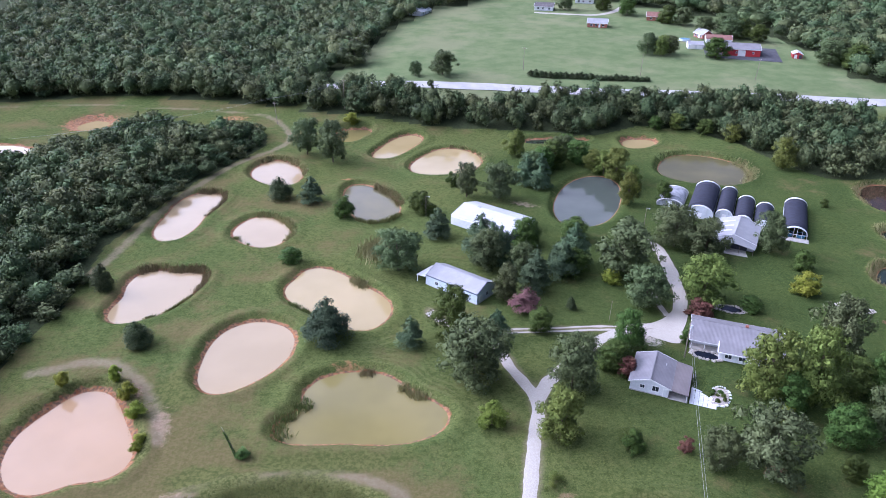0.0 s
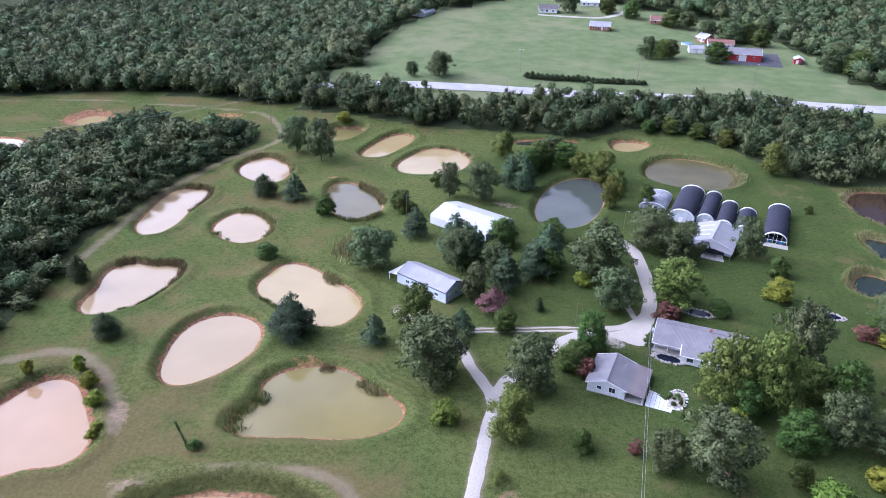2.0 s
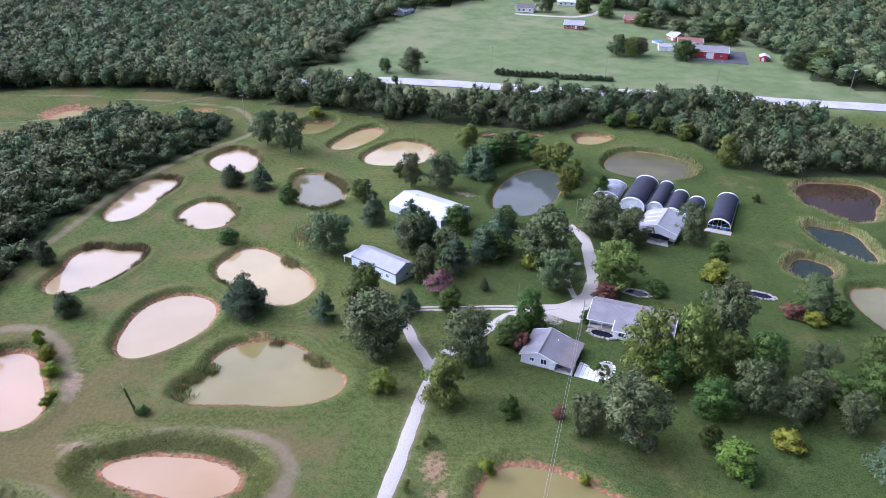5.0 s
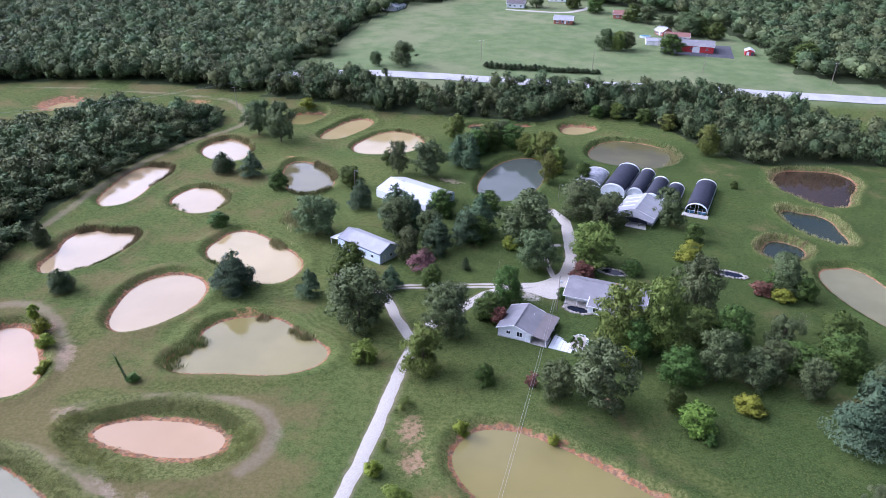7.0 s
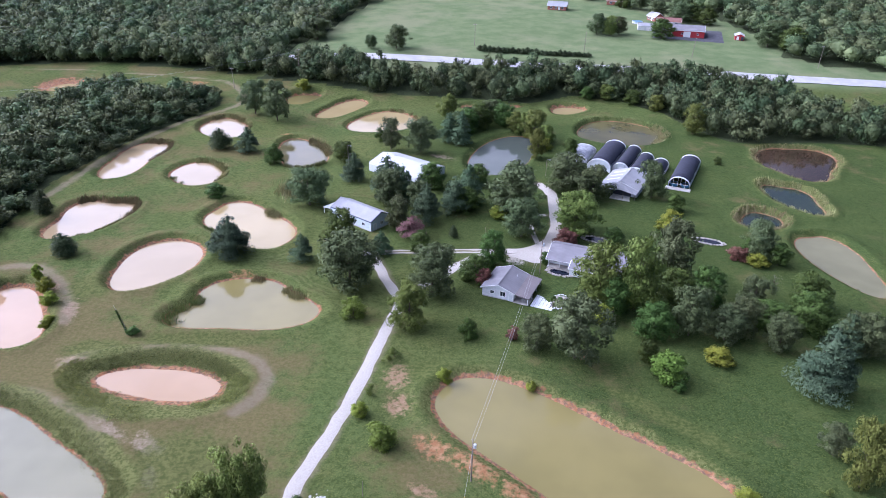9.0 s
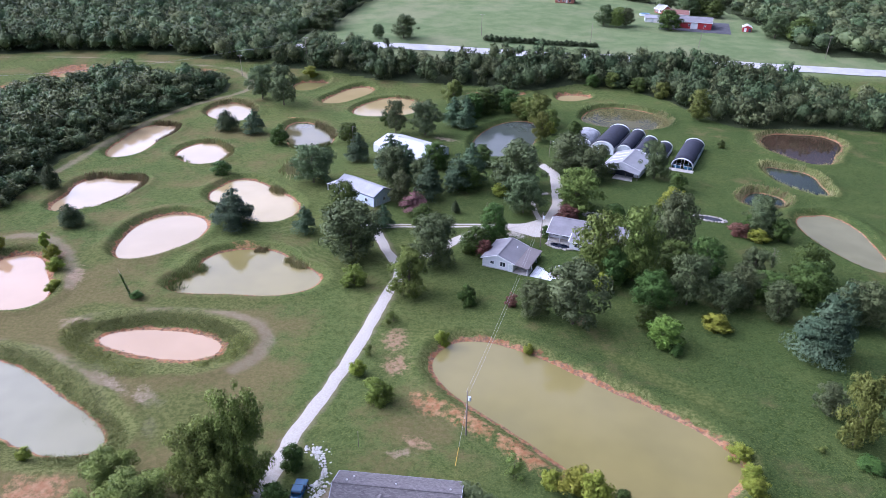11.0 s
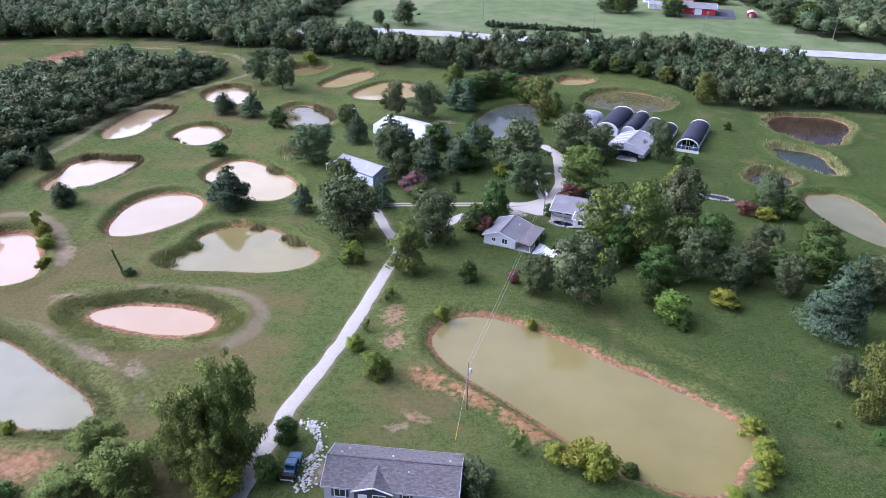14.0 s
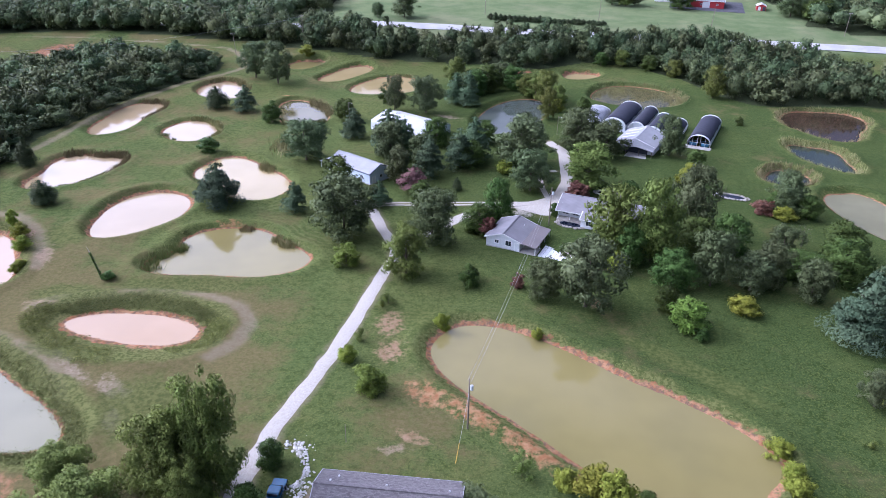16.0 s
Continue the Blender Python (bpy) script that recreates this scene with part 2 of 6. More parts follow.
M_MAPLE = leaf_material("broad_leaves", (0.027, 0.054, 0.011), (0.100, 0.148, 0.032))
M_LIME = leaf_material("olive_leaves", (0.056, 0.086, 0.014), (0.196, 0.236, 0.054))
M_FRESH = leaf_material("fresh_green_leaves", (0.062, 0.105, 0.012), (0.178, 0.245, 0.042))
M_ASH = leaf_material("grey_green_leaves", (0.044, 0.066, 0.026), (0.134, 0.166, 0.070))
M_WILLOW = leaf_material("yellow_green_leaves", (0.060, 0.090, 0.015), (0.178, 0.210, 0.048))
M_SHRUB = leaf_material("bright_shrub_leaves", (0.092, 0.125, 0.013), (0.275, 0.300, 0.040))
M_PINE = leaf_material("pine_needles", (0.036, 0.070, 0.036), (0.124, 0.180, 0.086), 0.03)
M_SPRUCE = leaf_material("blue_spruce_needles", (0.030, 0.060, 0.032), (0.112, 0.160, 0.084), 0.02)
M_CEDAR = leaf_material("cedar_foliage", (0.022, 0.040, 0.015), (0.082, 0.104, 0.042), 0.03)
M_RED = leaf_material("russet_leaves", (0.081, 0.04, 0.03), (0.243, 0.114, 0.076), 0.02)
M_PINK_LEAF = leaf_material("dusky_pink_leaves", (0.130, 0.070, 0.064), (0.330, 0.180, 0.165), 0.01)
M_WOODS = wood_leaf_material("woodland_leaves", (0.052, 0.083, 0.036), (0.132, 0.178, 0.074))
M_BARK = plain("bark", (0.11, 0.085, 0.06), 0.9, bump=0.03)
M_DEAD = plain("dead_wood", (0.30, 0.27, 0.24), 0.9)
M_GRAVEL = gravel_material()


# ---- the lie of the land ----
def smooth(v):
    v = np.clip(v, 0, 1)
    return v * v * (3 - 2 * v)


def hill(x, y):
    """The flat valley and the slope that rises beyond the creek."""
    return (12 * smooth((y - 298) / 84) + 0.07 * np.clip(y - 385, 0, 300)) * (0.4 + 0.6 * smooth((x + 115) / 100))


PONDS = []
ROUGH = ((-57, 122, 6, 7, 20), (-22, 101, 18, 3.4, 4), (-44, 96, 8, 4, 0), (-30, 76, 12, 3, -6), (-14, 63, 9, 9, 0), (30, 92, 6, 5, 0), (75, 80, 16, 2.5, -42), (-21, 189, 5, 6, 0))   # unmown, weedy spots


def pond(x, y, a, b, turn, shape, level, water, label, bank=2.6, rim=1.0, weed=0.2):
    """A pond: an ellipse with half-axes a and b, bent by harmonics 2, 3 and 4; rim: how ragged and wide the clay shore is."""
    PONDS.append((x, y, a, b, radians(turn), shape, level, water, label, bank, rim, weed))


def shore(p, grow=0.0, n=160):
    x, y, a, b, turn, (c2, s2, c3, s3, c4, s4) = p[:6]
    th = np.linspace(0, 2 * math.pi, n, endpoint=False)
    r = 1 + c2 * np.cos(2 * th) + s2 * np.sin(2 * th) + c3 * np.cos(3 * th) + s3 * np.sin(3 * th) + c4 * np.cos(4 * th) + s4 * np.sin(4 * th)
    u, v = (a + grow) * r * np.cos(th), (b + grow) * r * np.sin(th)
    return np.stack([x + u * math.cos(turn) - v * math.sin(turn), y + u * math.sin(turn) + v * math.cos(turn)], 1)


def from_shore(p, xs, ys):
    """Distance to a pond's shore, negative on the water."""
    x, y, a, b, turn, (c2, s2, c3, s3, c4, s4) = p[:6]
    dx, dy = xs - x, ys - y
    u, v = (dx * math.cos(turn) + dy * math.sin(turn)) / a, (-dx * math.sin(turn) + dy * math.cos(turn)) / b
    th = np.arctan2(v, u)
    r = 1 + c2 * np.cos(2 * th) + s2 * np.sin(2 * th) + c3 * np.cos(3 * th) + s3 * np.sin(3 * th) + c4 * np.cos(4 * th) + s4 * np.sin(4 * th)
    line = shore(p)
    d = np.sqrt(np.min((xs[:, None] - line[:, 0]) ** 2 + (ys[:, None] - line[:, 1]) ** 2, axis=1))
    return np.where(np.hypot(u, v) < r, -d, d)


PINKISH, TANNISH = "shallow pond of milky cream-pink clay water", "shallow pond of milky tan clay water"
pond(-87.8, 218.6, 18.6, 8.6, 83, (0.130, 0.070, -0.055, -0.048, -0.067, -0.003), -1.0, M_CREAM, PINKISH)
pond(-59.5, 205.2, 11.6, 9.0, 111, (0.025, 0.018, 0.009, -0.019, 0.023, -0.009), -1.0, M_CREAM, PINKISH)
pond(-66.5, 259.2, 14.8, 9.4, 112, (0.001, 0.002, -0.003, -0.031, 0.022, -0.019), -1.0, M_CREAM, PINKISH)
pond(-27.1, 229.9, 17.7, 9.2, 105, (0.030, 0.069, 0.027, 0.065, -0.006, -0.010), -1.0, M_MOSS, "grey-green pond with reeds along its shore")
pond(-43.7, 309.3, 10.6, 6.9, 74, (-0.011, -0.004, -0.090, -0.119, -0.018, 0.015), -1.0, M_OLIVE, "small olive-brown pond beside the far track")
pond(-21.6, 294.1, 17.8, 6.8, 64, (0.037, 0.057, -0.030, -0.002, -0.045, -0.009), -1.0, M_TAN, TANNISH, rim=1.6)
pond(-0.3, 274.5, 17.3, 13.2, 69, (0.004, -0.033, 0.014, 0.061, -0.019, 0.001), -1.0, M_TAN, TANNISH, rim=1.4)
pond(-78.6, 165.0, 14.2, 10.4, 78, (0.041, 0.008, -0.116, -0.003, -0.042, -0.059), -1.0, M_CREAM, PINKISH, rim=1.6)
pond(-47.0, 137.4, 14.7, 10.1, 79, (0.006, 0.000, -0.056, 0.023, 0.002, -0.008), -1.0, M_CREAM, PINKISH, rim=1.4)
pond(-29.4, 163.9, 18.2, 10.8, 135, (0.048, -0.019, -0.019, -0.027, -0.049, -0.044), -1.0, M_TAN, TANNISH)
pond(-17.5, 117.2, 17.9, 10.9, -167, (-0.115, -0.077, 0.028, 0.161, 0.007, 0.049), -1.0, M_OLIVE, "three-cornered pond of olive-brown water with reeds")
pond(-73.4, 106.9, 15.6, 10.9, 121, (-0.073, -0.040, 0.058, -0.093, -0.041, 0.001), -1.0, M_PINK, "large pond of salmon-pink clay water", rim=2.0, weed=2.6)
pond(-26.1, 86.1, 13.1, 5.0, 174, (0.009, -0.010, 0.036, 0.013, -0.006, 0.013), -1.0, M_PINK, "narrow salmon-pink pond in a weedy hollow", bank=7.0, rim=2.4, weed=6.5)
pond(-42.8, 64.5, 20.3, 6.6, 148, (0.030, -0.000, -0.025, -0.061, -0.052, 0.006), -1.0, M_GREY, "grey-green pond behind a weedy bank", bank=5.0, weed=5.0)
pond(56.6, 68.8, 30.9, 12.9, 144, (0.042, -0.055, 0.048, -0.017, -0.073, 0.025), -1.0, M_OLIVE, "long olive pond with a raw red clay shore", bank=3.2, rim=2.3, weed=2.0)
pond(50.9, 235.5, 25.6, 11.4, 71, (0.003, -0.007, 0.010, -0.005, -0.014, -0.009), -1.0, M_SLATE, "deep slate-green pond among trees", rim=.3)
pond(102.6, 268.0, 18.4, 17.7, -139, (-0.005, -0.003, 0.024, -0.012, 0.004, -0.023), -1.0, M_MOSS, "wide olive pond behind the greenhouses", rim=.6)
pond(84.2, 300.8, 8.8, 6.4, 50, (0.010, -0.024, -0.040, -0.097, 0.010, -0.004), -1.0, M_TAN, "small brown clay pond by the treeline", rim=2.4)
pond(165.4, 235.4, 20.6, 14.0, 75, (-0.028, -0.062, -0.099, -0.055, -0.013, 0.034), -1.0, M_BROWN, "dark brown pond with a worn clay shore", rim=1.2, weed=3.0)
pond(148.1, 197.4, 13.1, 7.6, 96, (0.036, 0.059, -0.086, 0.015, -0.010, 0.067), -1.0, M_DARK, "dark pond fringed with dry reeds", rim=.5, weed=3.0)
pond(129.8, 177.9, 7.4, 5.8, 62, (-0.061, -0.062, 0.012, 0.065, -0.032, 0.003), -1.0, M_DARK, "small dark pond fringed with dry reeds", rim=.5, weed=3.0)
pond(141.8, 150.8, 18.3, 8.0, 94, (-0.008, -0.003, -0.098, -0.031, -0.015, 0.007), -1.0, M_GREY, "pale grey-green pond in mown grass", rim=.4)
pond(-166.9, 319.9, 8.0, 7.3, 81, (0.024, -0.020, 0.003, -0.018, -0.014, 0.036), -0.8, M_TAN, "half-empty pond in a bare clay basin", bank=6.0, rim=9.0)
pond(-186.3, 283.4, 13.0, 7.2, 153, (-0.051, 0.067, 0.042, -0.136, 0.019, 0.057), -1.0, M_PINK, "pale pond at the edge of the wood")
pond(47.4, 303.1, 14.1, 4.0, -174, (0.039, 0.022, -0.085, 0.016, -0.033, -0.018), -1.0, M_DARK, "narrow pond behind willows", rim=1.6)


def line_points(pts, step=1.0):
    """A smooth line through a few points."""
    pts = [np.array(p, float) for p in pts]
    ext = [2 * pts[0] - pts[1]] + pts + [2 * pts[-1] - pts[-2]]
    out = []
    for i in range(1, len(ext) - 2):
        p0, p1, p2, p3 = ext[i - 1:i + 3]
        k = max(2, int(np.linalg.norm(p2 - p1) / step))
        for f in np.arange(k) / k:
            out.append(0.5 * (2 * p1 + (p2 - p0) * f + (2 * p0 - 5 * p1 + 4 * p2 - p3) * f * f + (3 * p1 - p0 - 3 * p2 + p3) * f ** 3))
    out.append(pts[-1])
    return np.array(out)


DRIVE = line_points([(3, 10), (4.4, 28), (5.7, 42), (7.7, 58), (10.8, 70), (14, 84), (15.8, 95), (18, 108), (20, 120), (17, 128), (14.2, 135), (11, 143), (6, 147.5), (0, 151), (-4, 156)])
DRIVE_YARD = line_points([(19.6, 120), (23, 127), (27, 131.5), (36, 142), (41, 146), (48, 149), (55, 149)])
DRIVE_TRACK = line_points([(9.5, 145.5), (16, 147.3), (24, 148), (36, 148.7), (44, 149)])
DRIVE_NORTH = line_points([(55, 149), (60, 156), (63, 164), (64, 171), (65, 182), (65, 195), (61.5, 204)])
DRIVE_LOOP = line_points([(61.5, 176), (58, 174.5), (56.3, 168), (56.3, 162), (57, 155)])
HIGHWAY = line_points([(-700, 450), (-300, 395), (-80, 368), (-24, 362), (16, 359), (76, 355), (144, 351), (198, 347), (247, 343), (420, 325), (900, 280)], 6)
TRACKS = [line_points([(-100, 170), (-98.5, 194), (-96.5, 218), (-92.5, 242), (-84, 267), (-71.5, 288), (-71, 305), (-85, 328), (-109, 336), (-138, 340), (-181, 343), (-250, 338)]),
          line_points([(-60, 82), (-47, 79), (-40, 76), (-33, 71), (-27, 62), (-24, 54)]),
          line_points([(-48, 90), (-42, 94), (-29, 97), (-17, 97), (-9, 94), (-5, 89), (-5, 82), (-8, 77)]),
          line_points([(-92, 127), (-80, 132), (-71, 128), (-61, 117), (-56, 106)])]


def near_line(line, xs, ys, reach=12):
    d = np.full(len(xs), 30.0)
    lo, hi = line.min(0) - reach, line.max(0) + reach
    k = np.where((xs > lo[0]) & (xs < hi[0]) & (ys > lo[1]) & (ys < hi[1]))[0]
    for part_ in np.array_split(k, max(1, len(k) // 4000)):
        if len(part_):
            d[part_] = np.sqrt(np.min((xs[part_, None] - line[:, 0]) ** 2 + (ys[part_, None] - line[:, 1]) ** 2, axis=1))
    return np.minimum(d, 30.0)


def inside(poly, xs, ys):
    res = np.zeros(len(xs), bool)
    n = len(poly)
    for i in range(n):
        (x1, y1), (x2, y2) = poly[i], poly[(i + 1) % n]
        cross = ((y1 > ys) != (y2 > ys)) & (xs < (x2 - x1) * (ys - y1) / (y2 - y1 + 1e-9) + x1)
        res ^= cross
    return res


WOOD_WEST = [(-100, 60), (-99, 122), (-101, 137), (-99, 152), (-101, 171), (-104, 191), (-100, 216), (-94, 248), (-86, 267), (-78, 290), (-81, 305), (-92, 310), (-104, 304), (-118, 306), (-128, 322), (-142, 322), (-150, 300), (-160, 284), (-172, 266), (-200, 258), (-330, 250), (-330, 60)]
WOOD_BACK = [(-400, 352), (-221, 347), (-197, 353), (-170, 357), (-140, 354), (-111, 349), (-80, 341), (-70, 346), (-64, 394), (-53, 414), (-38, 490), (-10, 545), (40, 590), (60, 800), (-400, 800)]
WOOD_CREEK = [(-74, 333), (-52, 331), (-30, 324), (-9, 317), (15, 315), (38, 313), (65, 307), (88, 319), (112, 315), (129, 300), (138, 272), (147, 258), (154, 256), (178, 259), (204, 258), (310, 245), (310, 273), (250, 289), (205, 300), (186, 309), (172, 326), (150, 338), (76, 337), (50, 334), (16, 335), (-24, 340), (-62, 350)]
WOOD_EAST = [(216, 384), (234, 367), (256, 359), (420, 348), (600, 800), (60, 800), (80, 592), (110, 580), (135, 568), (161, 552), (184, 532), (208, 496), (208, 460), (217, 428), (231, 424)]
WOODS = [WOOD_WEST, WOOD_BACK, WOOD_CREEK, WOOD_EAST]


def land(xs, ys):
    """Height, distance to water, and shore raggedness for many places at once."""
    xs, ys = np.asarray(xs, float), np.asarray(ys, float)
    z = hill(xs, ys) + 0.35 * np.sin(xs * 0.045 + 1.3) * np.sin(ys * 0.038) + 0.12 * np.sin(xs * 0.21) * np.sin(ys * 0.17 + 0.7)
    bank, rim, weed = np.full(len(xs), 30.0), np.ones(len(xs)), np.ones(len(xs))
    for p in PONDS:
        reach = max(p[2], p[3]) * 1.35 + 14
        k = np.where((abs(xs - p[0]) < reach) & (abs(ys - p[1]) < reach))[0]
        if not len(k):
            continue
        d = from_shore(p, xs[k], ys[k])
        lvl, w = p[6], p[9]
        up = smooth((d + 0.2) / w)
        zz = np.where(d > 0, lvl + 0.05 + (np.maximum(z[k], lvl + 0.4) - lvl - 0.05) * up + 0.45 * smooth((d - 0.5) / w) * smooth((w + 3.5 - d) / 3.5), lvl - 0.7 * smooth(-d / 1.6) + 0.05)
        use = d < bank[k]
        touch = use & (d < w + 3.5)
        z[k[touch]] = zz[touch]
        bank[k[use]], rim[k[use]], weed[k[use]] = d[use], p[10], p[11]
    return z, bank, rim, weed


def height(x, y):
    return float(land([x], [y])[0][0])


# ---- building blocks ----
def mesh_of(name, verts, faces, material, smooth_shade=False, normals=None):
    me = bpy.data.meshes.new(name)
    verts = np.asarray(verts, np.float32).reshape(-1, 3)
    if isinstance(faces, np.ndarray):
        k = faces.shape[1]
        me.vertices.add(len(verts)), me.loops.add(faces.size), me.polygons.add(len(faces))
        me.vertices.foreach_set("co", verts.ravel())
        me.loops.foreach_set("vertex_index", faces.astype(np.int32).ravel())
        me.polygons.foreach_set("loop_start", np.arange(0, faces.size, k, dtype=np.int32))
        me.update(calc_edges=True)
    else:
        me.from_pydata([tuple(v) for v in verts.tolist()], [], faces)
        me.update()
    me.materials.append(material)
    if smooth_shade:
        me.polygons.foreach_set("use_smooth", np.ones(len(me.polygons), bool))
    if normals is not None:
        me.polygons.foreach_set("use_smooth", np.ones(len(me.polygons), bool))
        me.normals_split_custom_set_from_vertices(normals.tolist())
    return me


def attach(ob, parent):
    ob.parent = parent
    return ob


def part(name, bm, material, parent, label="", shade=False):
    """Links a bmesh as one mesh object under a thing or a part."""
    me = bpy.data.meshes.new(name)
    bm.to_mesh(me)
    bm.free()
    me.materials.append(material)
    if shade:
        me.polygons.foreach_set("use_smooth", np.ones(len(me.polygons), bool))
    ob = new(name, me)
    ob.parent = parent
    if label:
        ob["label"] = label
    return ob


# ---- ground ----
def axis(lo, hi, step, far):
    core = np.arange(lo, hi + step, step)
    outs = []
    for sign, edge in ((-1, core[0]), (1, core[-1])):
        v, s, side = edge, step, []
        while abs(v - edge) < far:
            s *= 1.11
            v += sign * s
            side.append(v)
        outs.append(side)
    return np.array(outs[0][::-1] + list(core) + outs[1])


gx, gy = axis(-108, 180, 0.85, 2600), axis(34, 306, 0.85, 2600)
GX, GY = np.meshgrid(gx, gy)
fx, fy = GX.ravel(), GY.ravel()
gz, gbank, grim, gweed = land(fx, fy)
gtrack = np.full(len(fx), 30.0)
for ln in TRACKS:
    gtrack = np.minimum(gtrack, near_line(ln, fx, fy))
for ln, hw in ((DRIVE, 1.8), (DRIVE_YARD, 1.8), (DRIVE_NORTH, 1.8), (DRIVE_TRACK, 1.3), (DRIVE_LOOP, 1.0)):
    gtrack = np.minimum(gtrack, near_line(ln, fx, fy) - hw + 1.6)
gwood = np.zeros(len(fx))
for poly in WOODS:
    gwood = np.maximum(gwood, inside(poly, fx, fy).astype(float))
gwood[(abs(fx) > 400) | (fy > 800) | ((fx < -100) & (fy < 60))] = 1.0
gfield = smooth((fy - 330) / 14) * smooth((fx + 75) / 10)
glush = smooth((fx - 18 + 0.18 * (fy - 100)) / 45) * smooth((300 - fy) / 30)
gworn = 1.5 * smooth((130 - fy) / 50) * smooth((16 - fx) / 30) + 0.5 * smooth((100 - fy) / 40) * smooth((fx - 8) / 8) * smooth((50 - fx) / 20) + 0.5 * smooth((-20 - fx) / 30)
gbare, gpale = np.zeros(len(fx)), np.zeros(len(fx))
for bx, by, ra, rb, turn, pale in ((30.4, 69, 5, 3.0, -40, 0), (38, 65, 7, 2.8, -36, 0), (47, 57.5, 8, 2.8, -38, 0), (56, 51, 7, 2.0, -38, 0), (12.8, 55, 1.0, 2.0, 20, .8), (14.4, 49.5, 0.6, 3.2, -8, .8),
                               (15.8, 45.5, 1.6, 3.0, 0, .5), (23, 81, 3, 4, 0, .2), (29, 58.7, 3, 1.6, -20, .2), (26, 56, 3, 1.2, 10, .3), (-29, 43.5, 7, 3.0, 0, .1), (-22, 131, 4, 2.4, 0, 0), (-40, 88, 3.0, 1.6, 20, .2), (-20, 79.3, 7, 1.3, 3, .2), (-66, 119, 2.4, 6, 10, .25), (-47, 93, 5, 1.2, 25, .3), (-31, 72.5, 9, 1.8, -42, .4), (-21, 67.5, 5, 2.4, -35, .4), (-17.5, 59.5, 4, 1.6, -60, .4), (-29, 46, 5, 2.5, 0, .1),
                               (-57, 111, 2.2, 7, 20, .3), (-38, 250, 3, 1.6, 0, 0), (27, 228, 6, 2.2, -30, .4), (12, 227, 6, 1.6, -10, .2), (-166, 318, 15, 9, -10, 0), (-102, 327, 9, 4, 0, 0), (22, 90, 3, 5, 0, .2), (62, 100, 3, 2, 0, .2), (50, 144, 3, 4, 30, .7)):
    c_, s_ = math.cos(radians(turn)), math.sin(radians(turn))
    u_, v_ = ((fx - bx) * c_ + (fy - by) * s_) / ra, (-(fx - bx) * s_ + (fy - by) * c_) / rb
    m_ = np.clip(1.15 - np.hypot(u_, v_) * 0.8, 0, 0.8)
    gpale = np.where(m_ > gbare, pale, gpale)
    gbare = np.maximum(gbare, m_)
grough = np.zeros(len(fx))
for bx, by, ra, rb, turn in ROUGH:
    c_, s_ = math.cos(radians(turn)), math.sin(radians(turn))
    u_, v_ = ((fx - bx) * c_ + (fy - by) * s_) / ra, (-(fx - bx) * s_ + (fy - by) * c_) / rb
    grough = np.maximum(grough, np.clip(1.4 - np.hypot(u_, v_), 0, 1))
nx, ny = len(gx), len(gy)
idx = np.arange(nx * ny).reshape(ny, nx)
quads = np.stack([idx[:-1, :-1], idx[:-1, 1:], idx[1:, 1:], idx[1:, :-1]], -1).reshape(-1, 4)
ground_me = mesh_of("ground", np.stack([fx, fy, gz], 1), quads, M_GROUND, True)
for nm, val in (("bank", gbank), ("track", gtrack), ("wood", gwood), ("field", gfield), ("rim", grim), ("weed", gweed), ("lush", glush), ("worn", gworn), ("rough", grough), ("bare", gbare), ("pale", gpale)):
    ground_me.attributes.new(nm, "FLOAT", "POINT").data.foreach_set("value", val.astype(np.float32))
ground = tagged(new("ground", ground_me), "mown green grass with dry patches and bare clay", "ground", kind="structure")

for i, p in enumerate(PONDS):
    ln = shore(p, 0.12, 96)
    vs = [(x, y, p[6]) for x, y in ln]
    water = tagged(new("water_%d" % (i + 1), mesh_of("water", vs, [tuple(range(len(vs)))], p[7])), p[8], "pond", kind="structure")


def strip(name, line, half, material, label, lift=0.06, ragged=0.24, cross=6, seed=1):
    """A road that follows the ground, with uneven edges."""
    rnd = np.random.RandomState(seed)
    tang = np.gradient(line, axis=0)
    tang /= np.linalg.norm(tang, axis=1)[:, None] + 1e-9
    nrm = np.stack([-tang[:, 1], tang[:, 0]], 1)
    n = len(line)

    def wander():
        w = rnd.uniform(-1, 1, n)
        return (w + np.roll(w, 1) + np.roll(w, 2) * 0.7) / 1.8 * ragged
    wl_, wr_ = half + wander(), half + wander()
    f = np.linspace(-1, 1, cross + 1)
    pts = np.stack([line + nrm * (np.where(v < 0, wl_, wr_) * v)[:, None] for v in f], 1)
    z = land(pts[..., 0].ravel(), pts[..., 1].ravel())[0].reshape(n, cross + 1) + lift - 0.08 * (abs(f) > 0.99)
    v = np.concatenate([pts, z[..., None]], -1).reshape(-1, 3)
    ids = np.arange(n * (cross + 1)).reshape(n, cross + 1)
    q = np.stack([ids[:-1, :-1], ids[1:, :-1], ids[1:, 1:], ids[:-1, 1:]], -1).reshape(-1, 4)[:, ::-1]
    return tagged(new(name, mesh_of(name, v, q, material, True)), label, "road", kind="structure")


